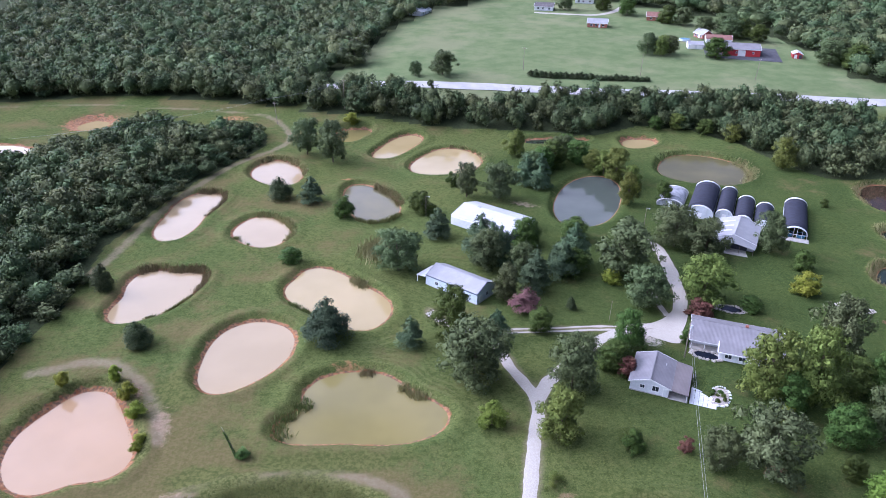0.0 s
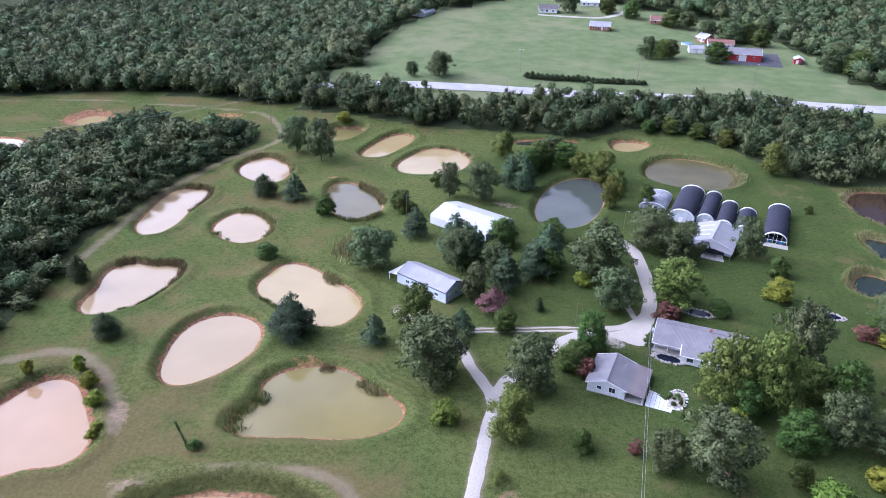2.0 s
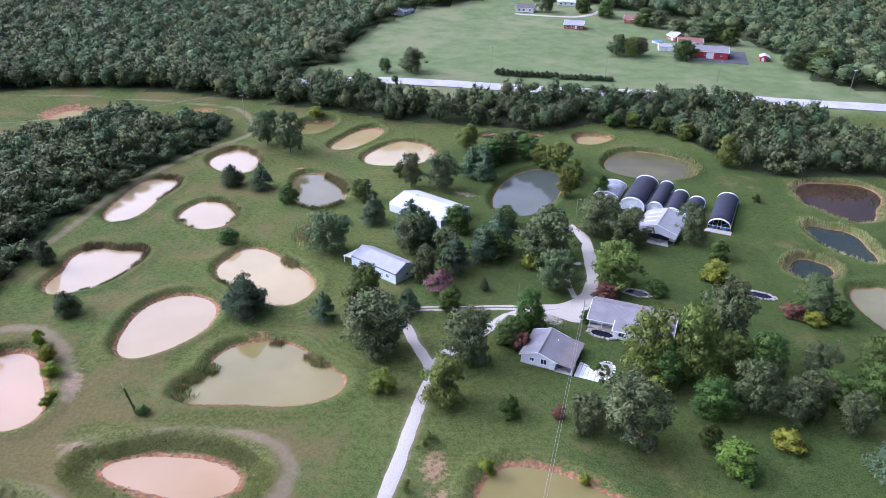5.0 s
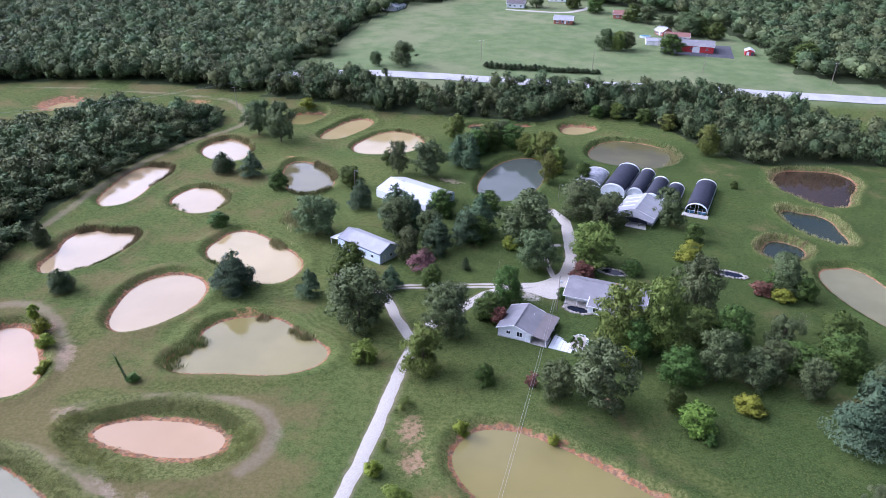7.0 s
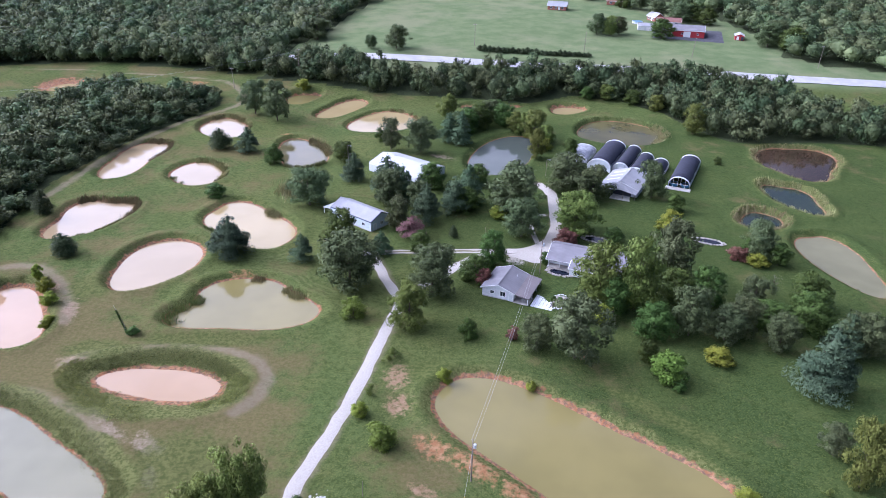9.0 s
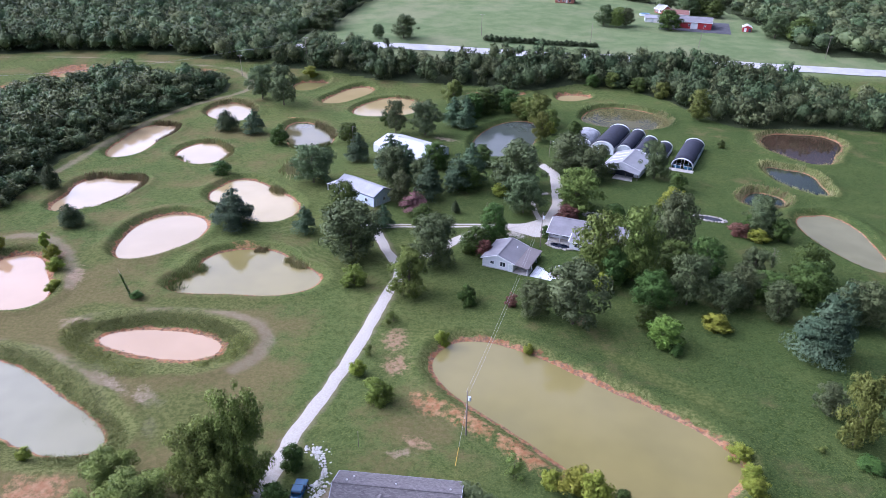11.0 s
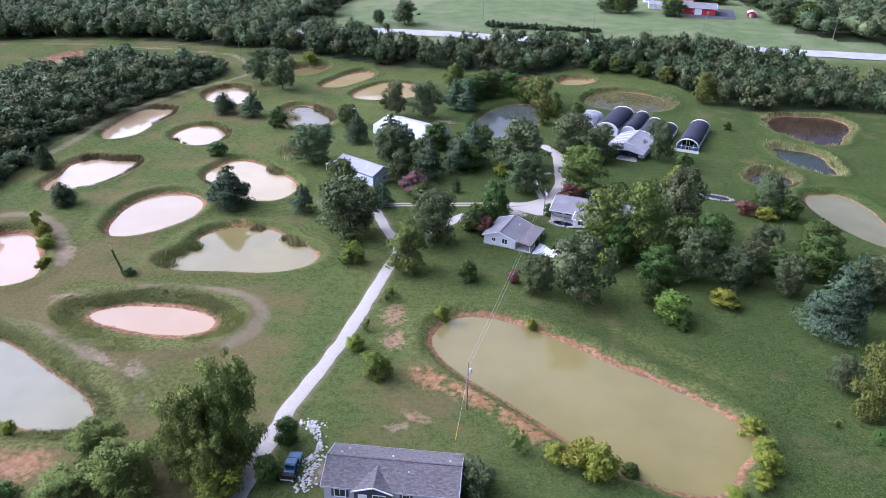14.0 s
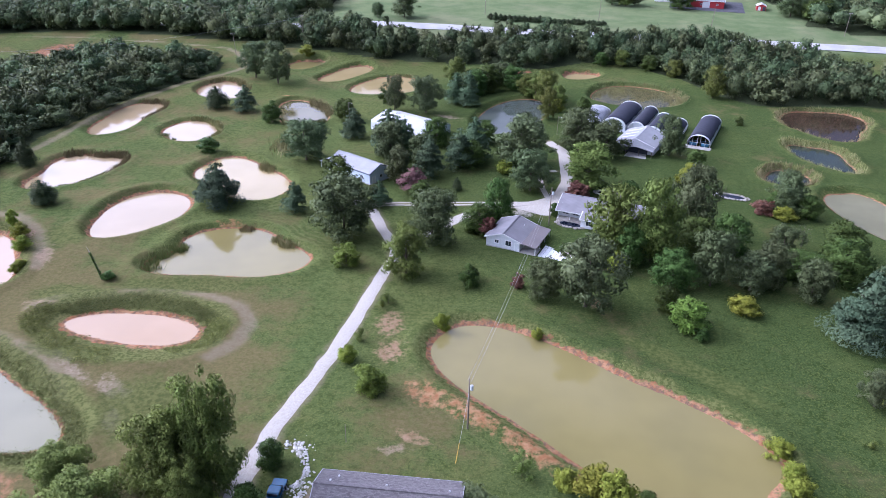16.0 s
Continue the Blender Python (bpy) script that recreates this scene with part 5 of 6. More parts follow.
def greenhouse(u0, v0, width, length, tall, cloth=True, tanks=False, skin=M_POLY, label="arched greenhouse of white polythene under black shade cloth"):
    o = U * (u0 + width / 2) + V * v0
    g = thing_at("greenhouse", o.x, o.y, math.degrees(math.atan2(U.y, U.x)), label, "greenhouse", "arched greenhouses")
    side = tall * 0.32

    def arch(y0, y1, grow, a0=0.0, a1=math.pi, thick=0.05, n=18, wave=0.0):
        bm = bmesh.new()
        ring = []
        for k, y in enumerate(np.linspace(y0, y1, 9)):
            row = []
            for r in (grow, grow - thick):
                for i in range(n + 1):
                    a = a0 + (a1 - a0) * i / n
                    if wave and i in (0, n):
                        a += wave * math.sin(k * 2.1 + i)
                    row.append(bm.verts.new(((width / 2 + r) * math.cos(a), y, side + (tall - side + r) * math.sin(a))))
            ring.append(row)
        for p, q in zip(ring, ring[1:]):
            for i in range(n):
                bm.faces.new((p[i], p[i + 1], q[i + 1], q[i]))
                j = i + n + 1
                bm.faces.new((p[j], q[j], q[j + 1], p[j + 1]))
            bm.faces.new((p[0], q[0], q[n + 1], p[n + 1])), bm.faces.new((p[n], p[2 * n + 1], q[2 * n + 1], q[n]))
        for row in (ring[0], ring[-1]):
            for i in range(n):
                bm.faces.new((row[i], row[i + 1], row[i + n + 2], row[i + n + 1]))
        bmesh.ops.recalc_face_normals(bm, faces=bm.faces)
        return bm
    part("film", arch(0, length, 0.0), skin, g, shade=True)
    for s in (-1, 1):
        part("side_wall", boxes((s * (width / 2 - 0.04), length / 2, -0.3, 0.08, length, side + 0.3)), skin, g)
    if cloth:
        part("shade_cloth", arch(0.9, length - 1.0, 0.07, 0.30, math.pi - 0.12, 0.04, wave=0.05), M_SHADE, g, "black shade cloth", True)
    for y in (0.0, length):
        part("end_arch", arch(y - 0.12, y + 0.12, 0.10, thick=0.22), M_WHITETRIM, g, shade=True)
    n = 16
    end = [(width / 2 * math.cos(math.pi * i / n), side + (tall - side) * math.sin(math.pi * i / n)) for i in range(n + 1)]
    end = [(end[0][0], 0)] + end + [(end[-1][0], 0)]
    part("end_wall", poly_prism(end, 0.05, "y", length - 0.2), skin, g)
    if not tanks:
        part("end_wall", poly_prism(end, 0.05, "y", 0.15), skin, g)
        part("door", boxes((0, 0.12, 0, 1.3, 0.08, 2.0)), M_WHITETRIM, g)
        for x in (-width * 0.25, width * 0.25):
            part("end_stud", boxes((x, 0.1, 0, 0.07, 0.07, tall * 0.82)), M_STEEL, g)
    else:
        for x in (-width * 0.28, -0.5, 0.5, width * 0.28):
            part("end_stud", boxes((x, 0.1, 0, 0.09, 0.09, tall * (0.98 - abs(x) / width * 0.55))), M_WHITETRIM, g)
        part("end_rail", boxes((0, 0.1, 1.3, width - 0.2, 0.09, 0.09)), M_WHITETRIM, g)
        part("apron", boxes((0, -1.0, -0.4, width + 1.2, 3.0, 0.5), bevel=0.05), M_CONCRETE, g, "pale concrete apron")
        for s in (-1, 1):
            c = o + U * (s * width * 0.26) + V * 2.0
            tank = thing_at("fish_tank", c.x, c.y, 0, "round blue plastic tank inside the greenhouse", "tank", "fish tanks")
            bm = bmesh.new()
            bmesh.ops.create_cone(bm, cap_ends=False, segments=20, radius1=1.3, radius2=1.35, depth=1.1, matrix=Matrix.Translation((0, 0, 0.55)))
            bmesh.ops.solidify(bm, geom=bm.faces[:], thickness=0.06)
            part("tank_wall", bm, M_BLUE, tank)
            bm = bmesh.new()
            bmesh.ops.create_circle(bm, cap_ends=True, segments=20, radius=1.28, matrix=Matrix.Translation((0, 0, 0.95)))
            part("tank_water", bm, M_DARK, tank)


greenhouse(-16.2, 234.0, 8.6, 26.0, 4.6)
greenhouse(-7.2, 236.0, 5.6, 24.0, 3.7)
greenhouse(-1.1, 233.5, 5.7, 20.0, 3.7)
greenhouse(5.1, 232.0, 5.7, 17.5, 3.6)
greenhouse(13.9, 230.0, 7.2, 27.0, 3.9, tanks=True, label="arched greenhouse with an open end and blue tanks inside")
greenhouse(-27.0, 240.0, 9.0, 14.0, 3.0, cloth=False, skin=M_OLDPOLY, label="small weathered greenhouse of pale polythene beside trees")


def barn():
    b = thing_at("barn", 82.6, 198.4, -27, "grey metal-roofed barn with an open front", "barn")
    gable_body(b, 12.4, 15.0, 2.8, 4.9, M_WHITE, M_ROOF_PALE, 0.5, "y", M_WHITETRIM)
    part("awning", slab((-0.6, -0.5, 2.75), (6.2, -0.5, 4.9), (7.4, -2.4, 2.9), (-0.4, -3.3, 2.3), 0.12), M_ROOF_PALE, b, "pale sloping awning")
    part("awning", slab((6.2, -0.5, 4.9), (13.0, -0.5, 2.75), (12.8, -3.3, 2.3), (7.4, -2.4, 2.9), 0.12), M_ROOF_PALE, b)
    for x in (0.1, 4.2, 8.4, 12.4):
        part("post", boxes((x, -2.9, -0.2, 0.16, 0.16, 2.4)), M_WOODPOLE, b)
    # dark sheet on the solid wall stands in for shade of the open front
    part("doorway_shade", boxes((6.2, -0.03, 0, 8.5, 0.1, 2.5)), M_BOARD_AND_SHADE, b)
    for i, (x, w_) in enumerate(((3.4, 1.3), (4.8, 1.3), (6.2, 1.3))):
        part("skylight", slab((0.9, 3.0 + 4 * i, 3.42), (5.0, 3.0 + 4 * i, 4.80), (5.0, 4.0 + 4 * i, 4.80), (0.9, 4.0 + 4 * i, 3.42), 0.05), M_POLY, b, "translucent roof panel")
    slab_ = thing_at("concrete_apron", 88.0, 192.6, -27, "worn concrete apron before the barn", "apron")
    part("slab", boxes((3.4, 0.5, -0.4, 13.0, 4.6, 0.5), bevel=0.05), M_CONCRETE, slab_)


barn()


# ---- long low house with garden ponds ----
def garden_house():
    h = thing_at("house", 58.2, 140.3, -20, "long pale house with a grey metal roof beside garden ponds", "house")
    gable_body(h, 20.0, 11.0, 2.7, 4.6, M_WHITE, M_ROOF_GREY, 0.5, "x", M_WHITETRIM, 0.55, wall_from=2.3)
    for x in (0.2, 3.2, 6.2):
        part("porch_post", boxes((x, 0.1, -0.1, 0.14, 0.14, 2.8)), M_WHITETRIM, h)
    part("wing_wall", boxes((12.5, 0.0, 0, 12.0, 5.0, 2.3)), M_WHITE, h)
    part("wing_roof", slab((6.2, -3.0, 2.35), (19.0, -3.0, 2.35), (19.0, 0.6, 3.10), (6.2, 0.6, 3.10), 0.14), M_ROOF_GREY, h)
    part("gutter", boxes((12.6, -3.05, 2.14, 12.9, 0.14, 0.22)), M_WHITETRIM, h)
    part("bargeboard", slab((6.1, -3.0, 2.40), (6.3, -3.0, 2.40), (6.3, 0.6, 3.16), (6.1, 0.6, 3.16), 0.22), M_WHITETRIM, h)
    for x in (1.6, 4.2):
        window(h, x, 2.3, 0.9, 1.5, 1.3)
    for x in (8.5, 11.5, 16.0):
        window(h, x, -2.5, 0.8, 1.4, 1.2)
    door(h, 13.8, -2.5, 1.0, 2.0)
    window(h, 0, 5.0, 1.0, 1.3, 1.2, "left")
    part("chimney", boxes((12.0, 6.4, 3.6, 0.7, 0.7, 1.6), bevel=0.03), M_BRICK, h)
    part("porch_deck", boxes((3.0, 1.2, -0.3, 6.4, 2.2, 0.4)), M_CONCRETE, h)


garden_house()


def garden_pool(x, y, a, b, turn, seed, label):
    p = thing_at("garden_pond", x, y, turn, label, "garden pond", "garden ponds")
    rnd = random.Random(seed)
    bm = bmesh.new()
    vs = [bm.verts.new((a * math.cos(t) * (1 + 0.08 * math.sin(3 * t + seed)), b * math.sin(t), 0.12)) for t in np.linspace(0, 2 * math.pi, 28, endpoint=False)]
    bm.faces.new(vs)
    part("pond_water", bm, M_POOLWATER, p)
    for row, k in ((1.06, 30), (1.28, 26)):
        for i in range(k):
            t = 2 * math.pi * (i + rnd.uniform(-0.3, 0.3)) / k
            bm = bmesh.new()
            bmesh.ops.create_icosphere(bm, subdivisions=1, radius=rnd.uniform(0.18, 0.42), matrix=Matrix.Translation((a * row * math.cos(t), b * row * math.sin(t), 0.14)) @ Matrix.Rotation(rnd.uniform(0, 3), 4, "Z") @ Matrix.Diagonal((1.3, 0.9, 0.7, 1)))
            for v in bm.verts:
                v.co += Vector((rnd.uniform(-.06, .06), rnd.uniform(-.06, .06), rnd.uniform(-.05, .05)))
            part("stone", bm, M_STONE, p)


garden_pool(61.2, 137.2, 2.9, 1.5, -25, 1, "dark garden pond ringed with pale stones before the house")
garden_pool(74.2, 158.6, 3.2, 1.6, -20, 2, "dark garden pond ringed with stones behind the house")
garden_pool(107.6, 159.8, 3.6, 1.6, -22, 3, "dark garden pond with a rock edge on the lawn")

# gravel yard between the houses
yard = [(47, 147.4), (52, 144), (55, 142.2), (57.5, 143), (58.5, 147), (61, 152), (63, 158), (60, 158.5), (56.5, 154.5), (52, 151.5), (47, 150.6)]
yl = line_points(yard + [yard[0]], 0.6)
yc = yl.mean(0)
yv = np.concatenate([yc + (yl - yc) * f for f in (0.12, 0.45, 0.75, 1.0)])
yz = land(yv[:, 0], yv[:, 1])[0] + 0.10
yn = len(yl)
yf = [(r * yn + i, r * yn + (i + 1) % yn, (r + 1) * yn + (i + 1) % yn, (r + 1) * yn + i) for r in range(3) for i in range(yn)] + [tuple(range(yn))[::-1]]
tagged(new("pavement", mesh_of("pavement", np.column_stack([yv, yz]), yf, M_GRAVEL, True)), "white gravel yard between the houses", "yard", kind="structure")


# ---- manufactured home and pickup ----
def manufactured_home():
    h = thing_at("manufactured_home", 17.5, 40.2, -3.5, "grey manufactured home with a grey shingle roof", "house")
    gable_body(h, 18.6, 7.9, 3.0, 4.7, M_SIDING, M_SHINGLE, 0.35, "x", M_SIDING)
    # entrance bay with its own small gable
    part("bay_wall", poly_prism([(4.4, 0), (9.6, 0), (9.6, 2.95), (7.2, 3.75), (4.4, 2.95)], 0.5, "y", -0.5), M_BOARD_AND_SHADE, h, "dark slate boarded entrance bay")
    part("bay_roof", slab((4.1, -0.85, 3.05), (7.2, -0.85, 4.05), (7.2, 3.4, 4.55), (5.6, 1.2, 3.45), 0.12), M_SHINGLE, h)
    part("bay_roof", slab((7.2, -0.85, 4.05), (9.9, -0.85, 3.05), (8.8, 1.2, 3.45), (7.2, 3.4, 4.55), 0.12), M_SHINGLE, h)
    part("bargeboard", slab((4.1, -0.95, 3.10), (7.2, -0.95, 4.10), (7.2, -0.85, 4.10), (4.1, -0.85, 3.10), 0.2), M_WHITETRIM, h)
    part("bargeboard", slab((7.2, -0.95, 4.10), (9.9, -0.95, 3.10), (9.9, -0.85, 3.10), (7.2, -0.85, 4.10), 0.2), M_WHITETRIM, h)
    door(h, 5.6, -0.5, 1.0, 2.1)
    window(h, 7.9, -0.5, 1.0, 1.7, 1.3)
    for x, w_ in ((2.3, 1.5), (11.6, 0.9), (15.8, 0.9)):
        window(h, x, 0, 1.1, w_, 1.3, "front", None, M_BOARD_AND_SHADE)
    window(h, 0, 4.0, 1.2, 0.9, 1.2, "left")
    window(h, 18.6, 4.0, 1.2, 0.9, 1.2, "right")
    for x, y in ((1.6, 5.0), (9.0, 5.0), (17.2, 4.9), (2.4, 6.4), (11.6, 2.4)):
        z = 4.7 - abs(y - 3.95) / 3.95 * 1.7 + 0.15
        part("roof_vent", boxes((x, y, z, 0.24, 0.24, 0.24), bevel=0.06), M_WHITETRIM, h, "white roof vent")
    part("steps", boxes((5.6, -1.4, -0.1, 1.8, 0.8, 0.35), (5.6, -2.0, -0.1, 1.8, 0.5, 0.18)), M_WOODPOLE, h)


manufactured_home()


def wheel(parent, x, y):
    bm = bmesh.new()
    bmesh.ops.create_cone(bm, cap_ends=True, segments=18, radius1=0.39, radius2=0.39, depth=0.27, matrix=Matrix.Translation((x, y, 0.39)) @ Matrix.Rotation(math.pi / 2, 4, "Y"))
    bmesh.ops.bevel(bm, geom=bm.edges[:], offset=0.03, segments=1, affect="EDGES")
    w = part("wheel", bm, plain("tyre_rubber", (0.02, 0.02, 0.022), 0.9), parent, "black tyre")
    bm = bmesh.new()
    bmesh.ops.create_cone(bm, cap_ends=True, segments=14, radius1=0.22, radius2=0.2, depth=0.29, matrix=Matrix.Translation((x, y, 0.39)) @ Matrix.Rotation(math.pi / 2, 4, "Y"))
    part("rim", bm, M_STEEL, w)


def pickup():
    t = thing_at("pickup_truck", 11.7, 45.6, -3, "blue pickup truck with a black bed parked on gravel", "truck")
    paint = plain("blue_car_paint", (0.010, 0.075, 0.150), 0.25, 0.2, 0.6, amount=0.1)
    black = plain("black_bed_liner", (0.015, 0.015, 0.017), 0.7)
    profile = [(-2.65, 0.45), (2.55, 0.45), (2.68, 0.62), (2.66, 0.95), (2.5, 1.06), (1.25, 1.12), (0.78, 1.16), (-0.95, 1.16), (-2.65, 1.12)]
    bm = poly_prism(profile, 1.9, "x", -0.95)
    bmesh.ops.bevel(bm, geom=[e for e in bm.edges if abs(e.verts[0].co.x - e.verts[1].co.x) < 0.01], offset=0.06, segments=2, affect="EDGES")
    part("body", bm, paint, t)
    bm = poly_prism([(-0.95, 1.12), (1.28, 1.10), (0.55, 1.78), (0.3, 1.84), (-0.7, 1.82), (-0.88, 1.7)], 1.62, "x", -0.81)
    bmesh.ops.bevel(bm, geom=bm.edges[:], offset=0.05, segments=2, affect="EDGES")
    part("cab", bm, paint, t)
    part("windscreen", slab((-0.72, 1.22, 1.18), (0.72, 1.22, 1.18), (0.66, 0.60, 1.78), (-0.66, 0.60, 1.78), 0.03), M_GLASS, t)
    part("rear_window", boxes((0, -0.93, 1.28, 1.3, 0.04, 0.42)), M_GLASS, t)
    for s in (-1, 1):
        part("side_window", boxes((s * 0.82, 0.0, 1.26, 0.04, 1.25, 0.42)), M_GLASS, t)
        part("headlight", boxes((s * 0.74, 2.66, 0.74, 0.34, 0.05, 0.17), bevel=0.01), M_POLY, t)
        part("tail_light", boxes((s * 0.86, -2.66, 0.75, 0.14, 0.05, 0.28)), M_REDMETAL, t)
        part("wing_mirror", boxes((s * 1.05, 0.85, 1.2, 0.22, 0.12, 0.2), bevel=0.03), black, t)
        part("bed_rail", boxes((s * 0.88, -1.82, 1.1, 0.14, 1.62, 0.2), bevel=0.03), black, t)
    part("bed", boxes((0, -1.82, 1.11, 1.6, 1.6, 0.03)), black, t, "black truck bed")
    part("tailgate", boxes((0, -2.64, 0.6, 1.8, 0.08, 0.68), bevel=0.03), black, t)
    part("bumper", boxes((0, 2.72, 0.48, 1.86, 0.16, 0.22), bevel=0.04), M_STEEL, t)
    part("bumper", boxes((0, -2.74, 0.48, 1.86, 0.16, 0.2), bevel=0.04), M_STEEL, t)
    part("number_plate", boxes((0, -2.83, 0.5, 0.32, 0.02, 0.16)), M_WHITETRIM, t)
    for x in (-0.86, 0.86):
        for y in (1.72, -1.72):
            wheel(t, x, y)


pickup()


# ---- the farm beyond the highway ----
def far_buildings():
    b = thing_at("red_barn", 161.8, 424.6, -14, "red metal barn with a grey roof and white doors", "barn")
    gable_body(b, 20.5, 15.0, 3.9, 6.2, M_REDMETAL, M_ROOF_GREY, 0.4, "x", M_WHITETRIM, foundation=False)
    part("roll_door", boxes((10.3, -0.05, 0, 4.2, 0.14, 3.4)), M_WHITETRIM, b, "white roll-up door")
    part("roll_door", boxes((0.9, -0.05, 0, 1.5, 0.14, 2.6)), M_WHITETRIM, b)
    for x in (7.4, 16.6):
        window(b, x, 0, 1.6, 1.0, 0.9)
    pad = thing_at("asphalt_pad", 161.8, 424.6, -14, "dark asphalt pad round the red barn", "pavement")
    bm = bmesh.new()
    n, m_ = 14, 8
    a, e, tt = radians(-14), 161.8, 424.6
    grid = {}
    for i in range(n + 1):
        for j in range(m_ + 1):
            lx, ly = -10 + 42 * i / n, -8 + 30 * j / m_
            wx, wy = e + lx * math.cos(a) - ly * math.sin(a), tt + lx * math.sin(a) + ly * math.cos(a)
            grid[i, j] = bm.verts.new((lx, ly, height(wx, wy) - height(e, tt) + 0.12))
    for i in range(n):
        for j in range(m_):
            bm.faces.new((grid[i, j], grid[i + 1, j], grid[i + 1, j + 1], grid[i, j + 1]))
    part("asphalt", bm, M_ASPHALT, pad)
    s = thing_at("red_shed", 200.2, 418.5, -16, "small red shed with a white roof and open front", "shed")
    gable_body(s, 5.2, 7.0, 2.6, 3.7, M_REDMETAL, M_ROOF_WHITE, 0.3, "y", M_WHITETRIM, foundation=False)
    # dark panel painted for the shaded opening; the wall behind is closed
    part("doorway_shade", boxes((4.2, -0.04, 0, 1.5, 0.1, 2.1)), M_BOARD_AND_SHADE, s)
    door(s, 1.6, 0, 1.2, 2.0, mat=M_WHITETRIM)
    g = thing_at("garage", 145.5, 439, -8, "white garage with two doors and a grey roof", "garage")
    gable_body(g, 9.0, 7.5, 2.7, 4.0, M_WHITE, M_ROOF_PALE, 0.3, "x", M_WHITETRIM, foundation=False)
    for x in (2.4, 6.6):
        part("garage_door", boxes((x, -0.04, 0, 3.0, 0.12, 2.3)), M_WHITETRIM, g)
    r = thing_at("house", 160.5, 452, -12, "white house with a brown shingle roof behind the barn", "house")
    gable_body(r, 15.0, 9.0, 2.8, 4.8, M_WHITE, M_SHINGLE_RED, 0.4, "x", M_WHITETRIM, foundation=False)
    for x in (3, 7.5, 12):
        window(r, x, 0, 1.0, 1.3, 1.2)
    p = thing_at("swimming_pool", 149.5, 460, 0, "round blue above-ground swimming pool", "pool")
    bm = bmesh.new()
    bmesh.ops.create_cone(bm, cap_ends=True, segments=24, radius1=3.4, radius2=3.4, depth=1.2, matrix=Matrix.Translation((0, 0, 0.5)))
    part("pool_wall", bm, M_PALEBLUE, p)
    bm = bmesh.new()
    bmesh.ops.create_circle(bm, cap_ends=True, segments=24, radius=3.2, matrix=Matrix.Translation((0, 0, 1.12)))
    part("pool_water", bm, M_BLUE, p)
    rows = [(63, 546, -14, 13.5, 9, M_WHITE, M_SHINGLE, "white house with a dark shingle roof and porch"),
            (93, 492, -14, 13.0, 9, M_BRICK, M_ROOF_PALE, "low brick house with a pale roof"),
            (138, 513, -14, 15.0, 9, M_BRICK, M_SHINGLE_RED, "low red-brick house with a brown roof"),
            (97, 572, -10, 14.0, 10, M_WHITE, M_ROOF_WHITE, "white house at the edge of the forest"),
            (158, 470, -70, 9.0, 7, M_BRICK, M_ROOF_PALE, "small brick outbuilding beside trees"),
            (-20, 520, 65, 16.0, 10, M_WHITE, M_ROOF_WHITE, "white barn at the forest edge"),
            (-78, 556, 10, 18.0, 11, M_WHITE, M_ROOF_WHITE, "pale roofed house among the trees"),
            (226, 447, -20, 8.0, 6, M_WHITE, M_ROOF_PALE, "small pale building under far trees")]
    for x, y, turn, L, W, wall, roof, label in rows:
        k = thing_at("house", x, y, turn, label, "house")
        gable_body(k, L, W, 2.9, 5.2, wall, roof, 0.5, "x", M_WHITETRIM, foundation=False)
        for wx in (L * 0.2, L * 0.45, L * 0.8):
            window(k, wx, 0, 0.9, 1.3, 1.3)
        door(k, L * 0.62, 0, 1.0, 2.1)
    lane = line_points([(62, 538), (80, 534), (90, 532), (104, 530), (118, 538), (130, 556), (138, 575)], 2)
    strip("road_7", lane, 2.2, M_GRAVEL, "pale concrete lane to the far houses", 0.2, 0.1, 4, 9)


far_buildings()


# ---- poles and wires ----
def pole(x, y, tall, lean=(0, 0), arm=0.0, lamp=False, transformer=False, label="weathered wooden utility pole", thick=0.15, turn=0.0):
    p = thing_at("utility_pole", x, y, turn, label, "utility pole", "utility poles")
    bm = bmesh.new()
    vs, fs = tube([(0, 0, -0.4), (lean[0] * 0.5, lean[1] * 0.5, tall * 0.5), (lean[0], lean[1], tall)], [thick, thick * 0.85, thick * 0.65], 10)
    ob = attach(new("pole", mesh_of("pole", vs, fs, M_WOODPOLE, True)), p)
    if arm:
        part("crossarm", boxes((lean[0], lean[1], tall - 0.7, arm, 0.14, 0.14)), M_WOODPOLE, p)
        for s in (-0.46, -0.2, 0.2, 0.46):
            part("insulator", boxes((lean[0] + s * arm, lean[1], tall - 0.55, 0.1, 0.1, 0.2), bevel=0.02), M_WHITETRIM, p)
    if transformer:
        bm2 = bmesh.new()
        bmesh.ops.create_cone(bm2, cap_ends=True, segments=14, radius1=0.26, radius2=0.26, depth=0.8, matrix=Matrix.Translation((0.38, -0.1, tall - 1.5)))
        bmesh.ops.bevel(bm2, geom=bm2.edges[:], offset=0.03, segments=1, affect="EDGES")
        part("transformer", bm2, M_POLY, p, "pale grey transformer can")
    if lamp:
        part("lamp_arm", boxes((0.5, 0, tall - 0.3, 1.1, 0.07, 0.07)), M_STEEL, p)
        part("lamp_head", boxes((1.05, 0, tall - 0.5, 0.4, 0.26, 0.22), bevel=0.05), M_POLY, p)


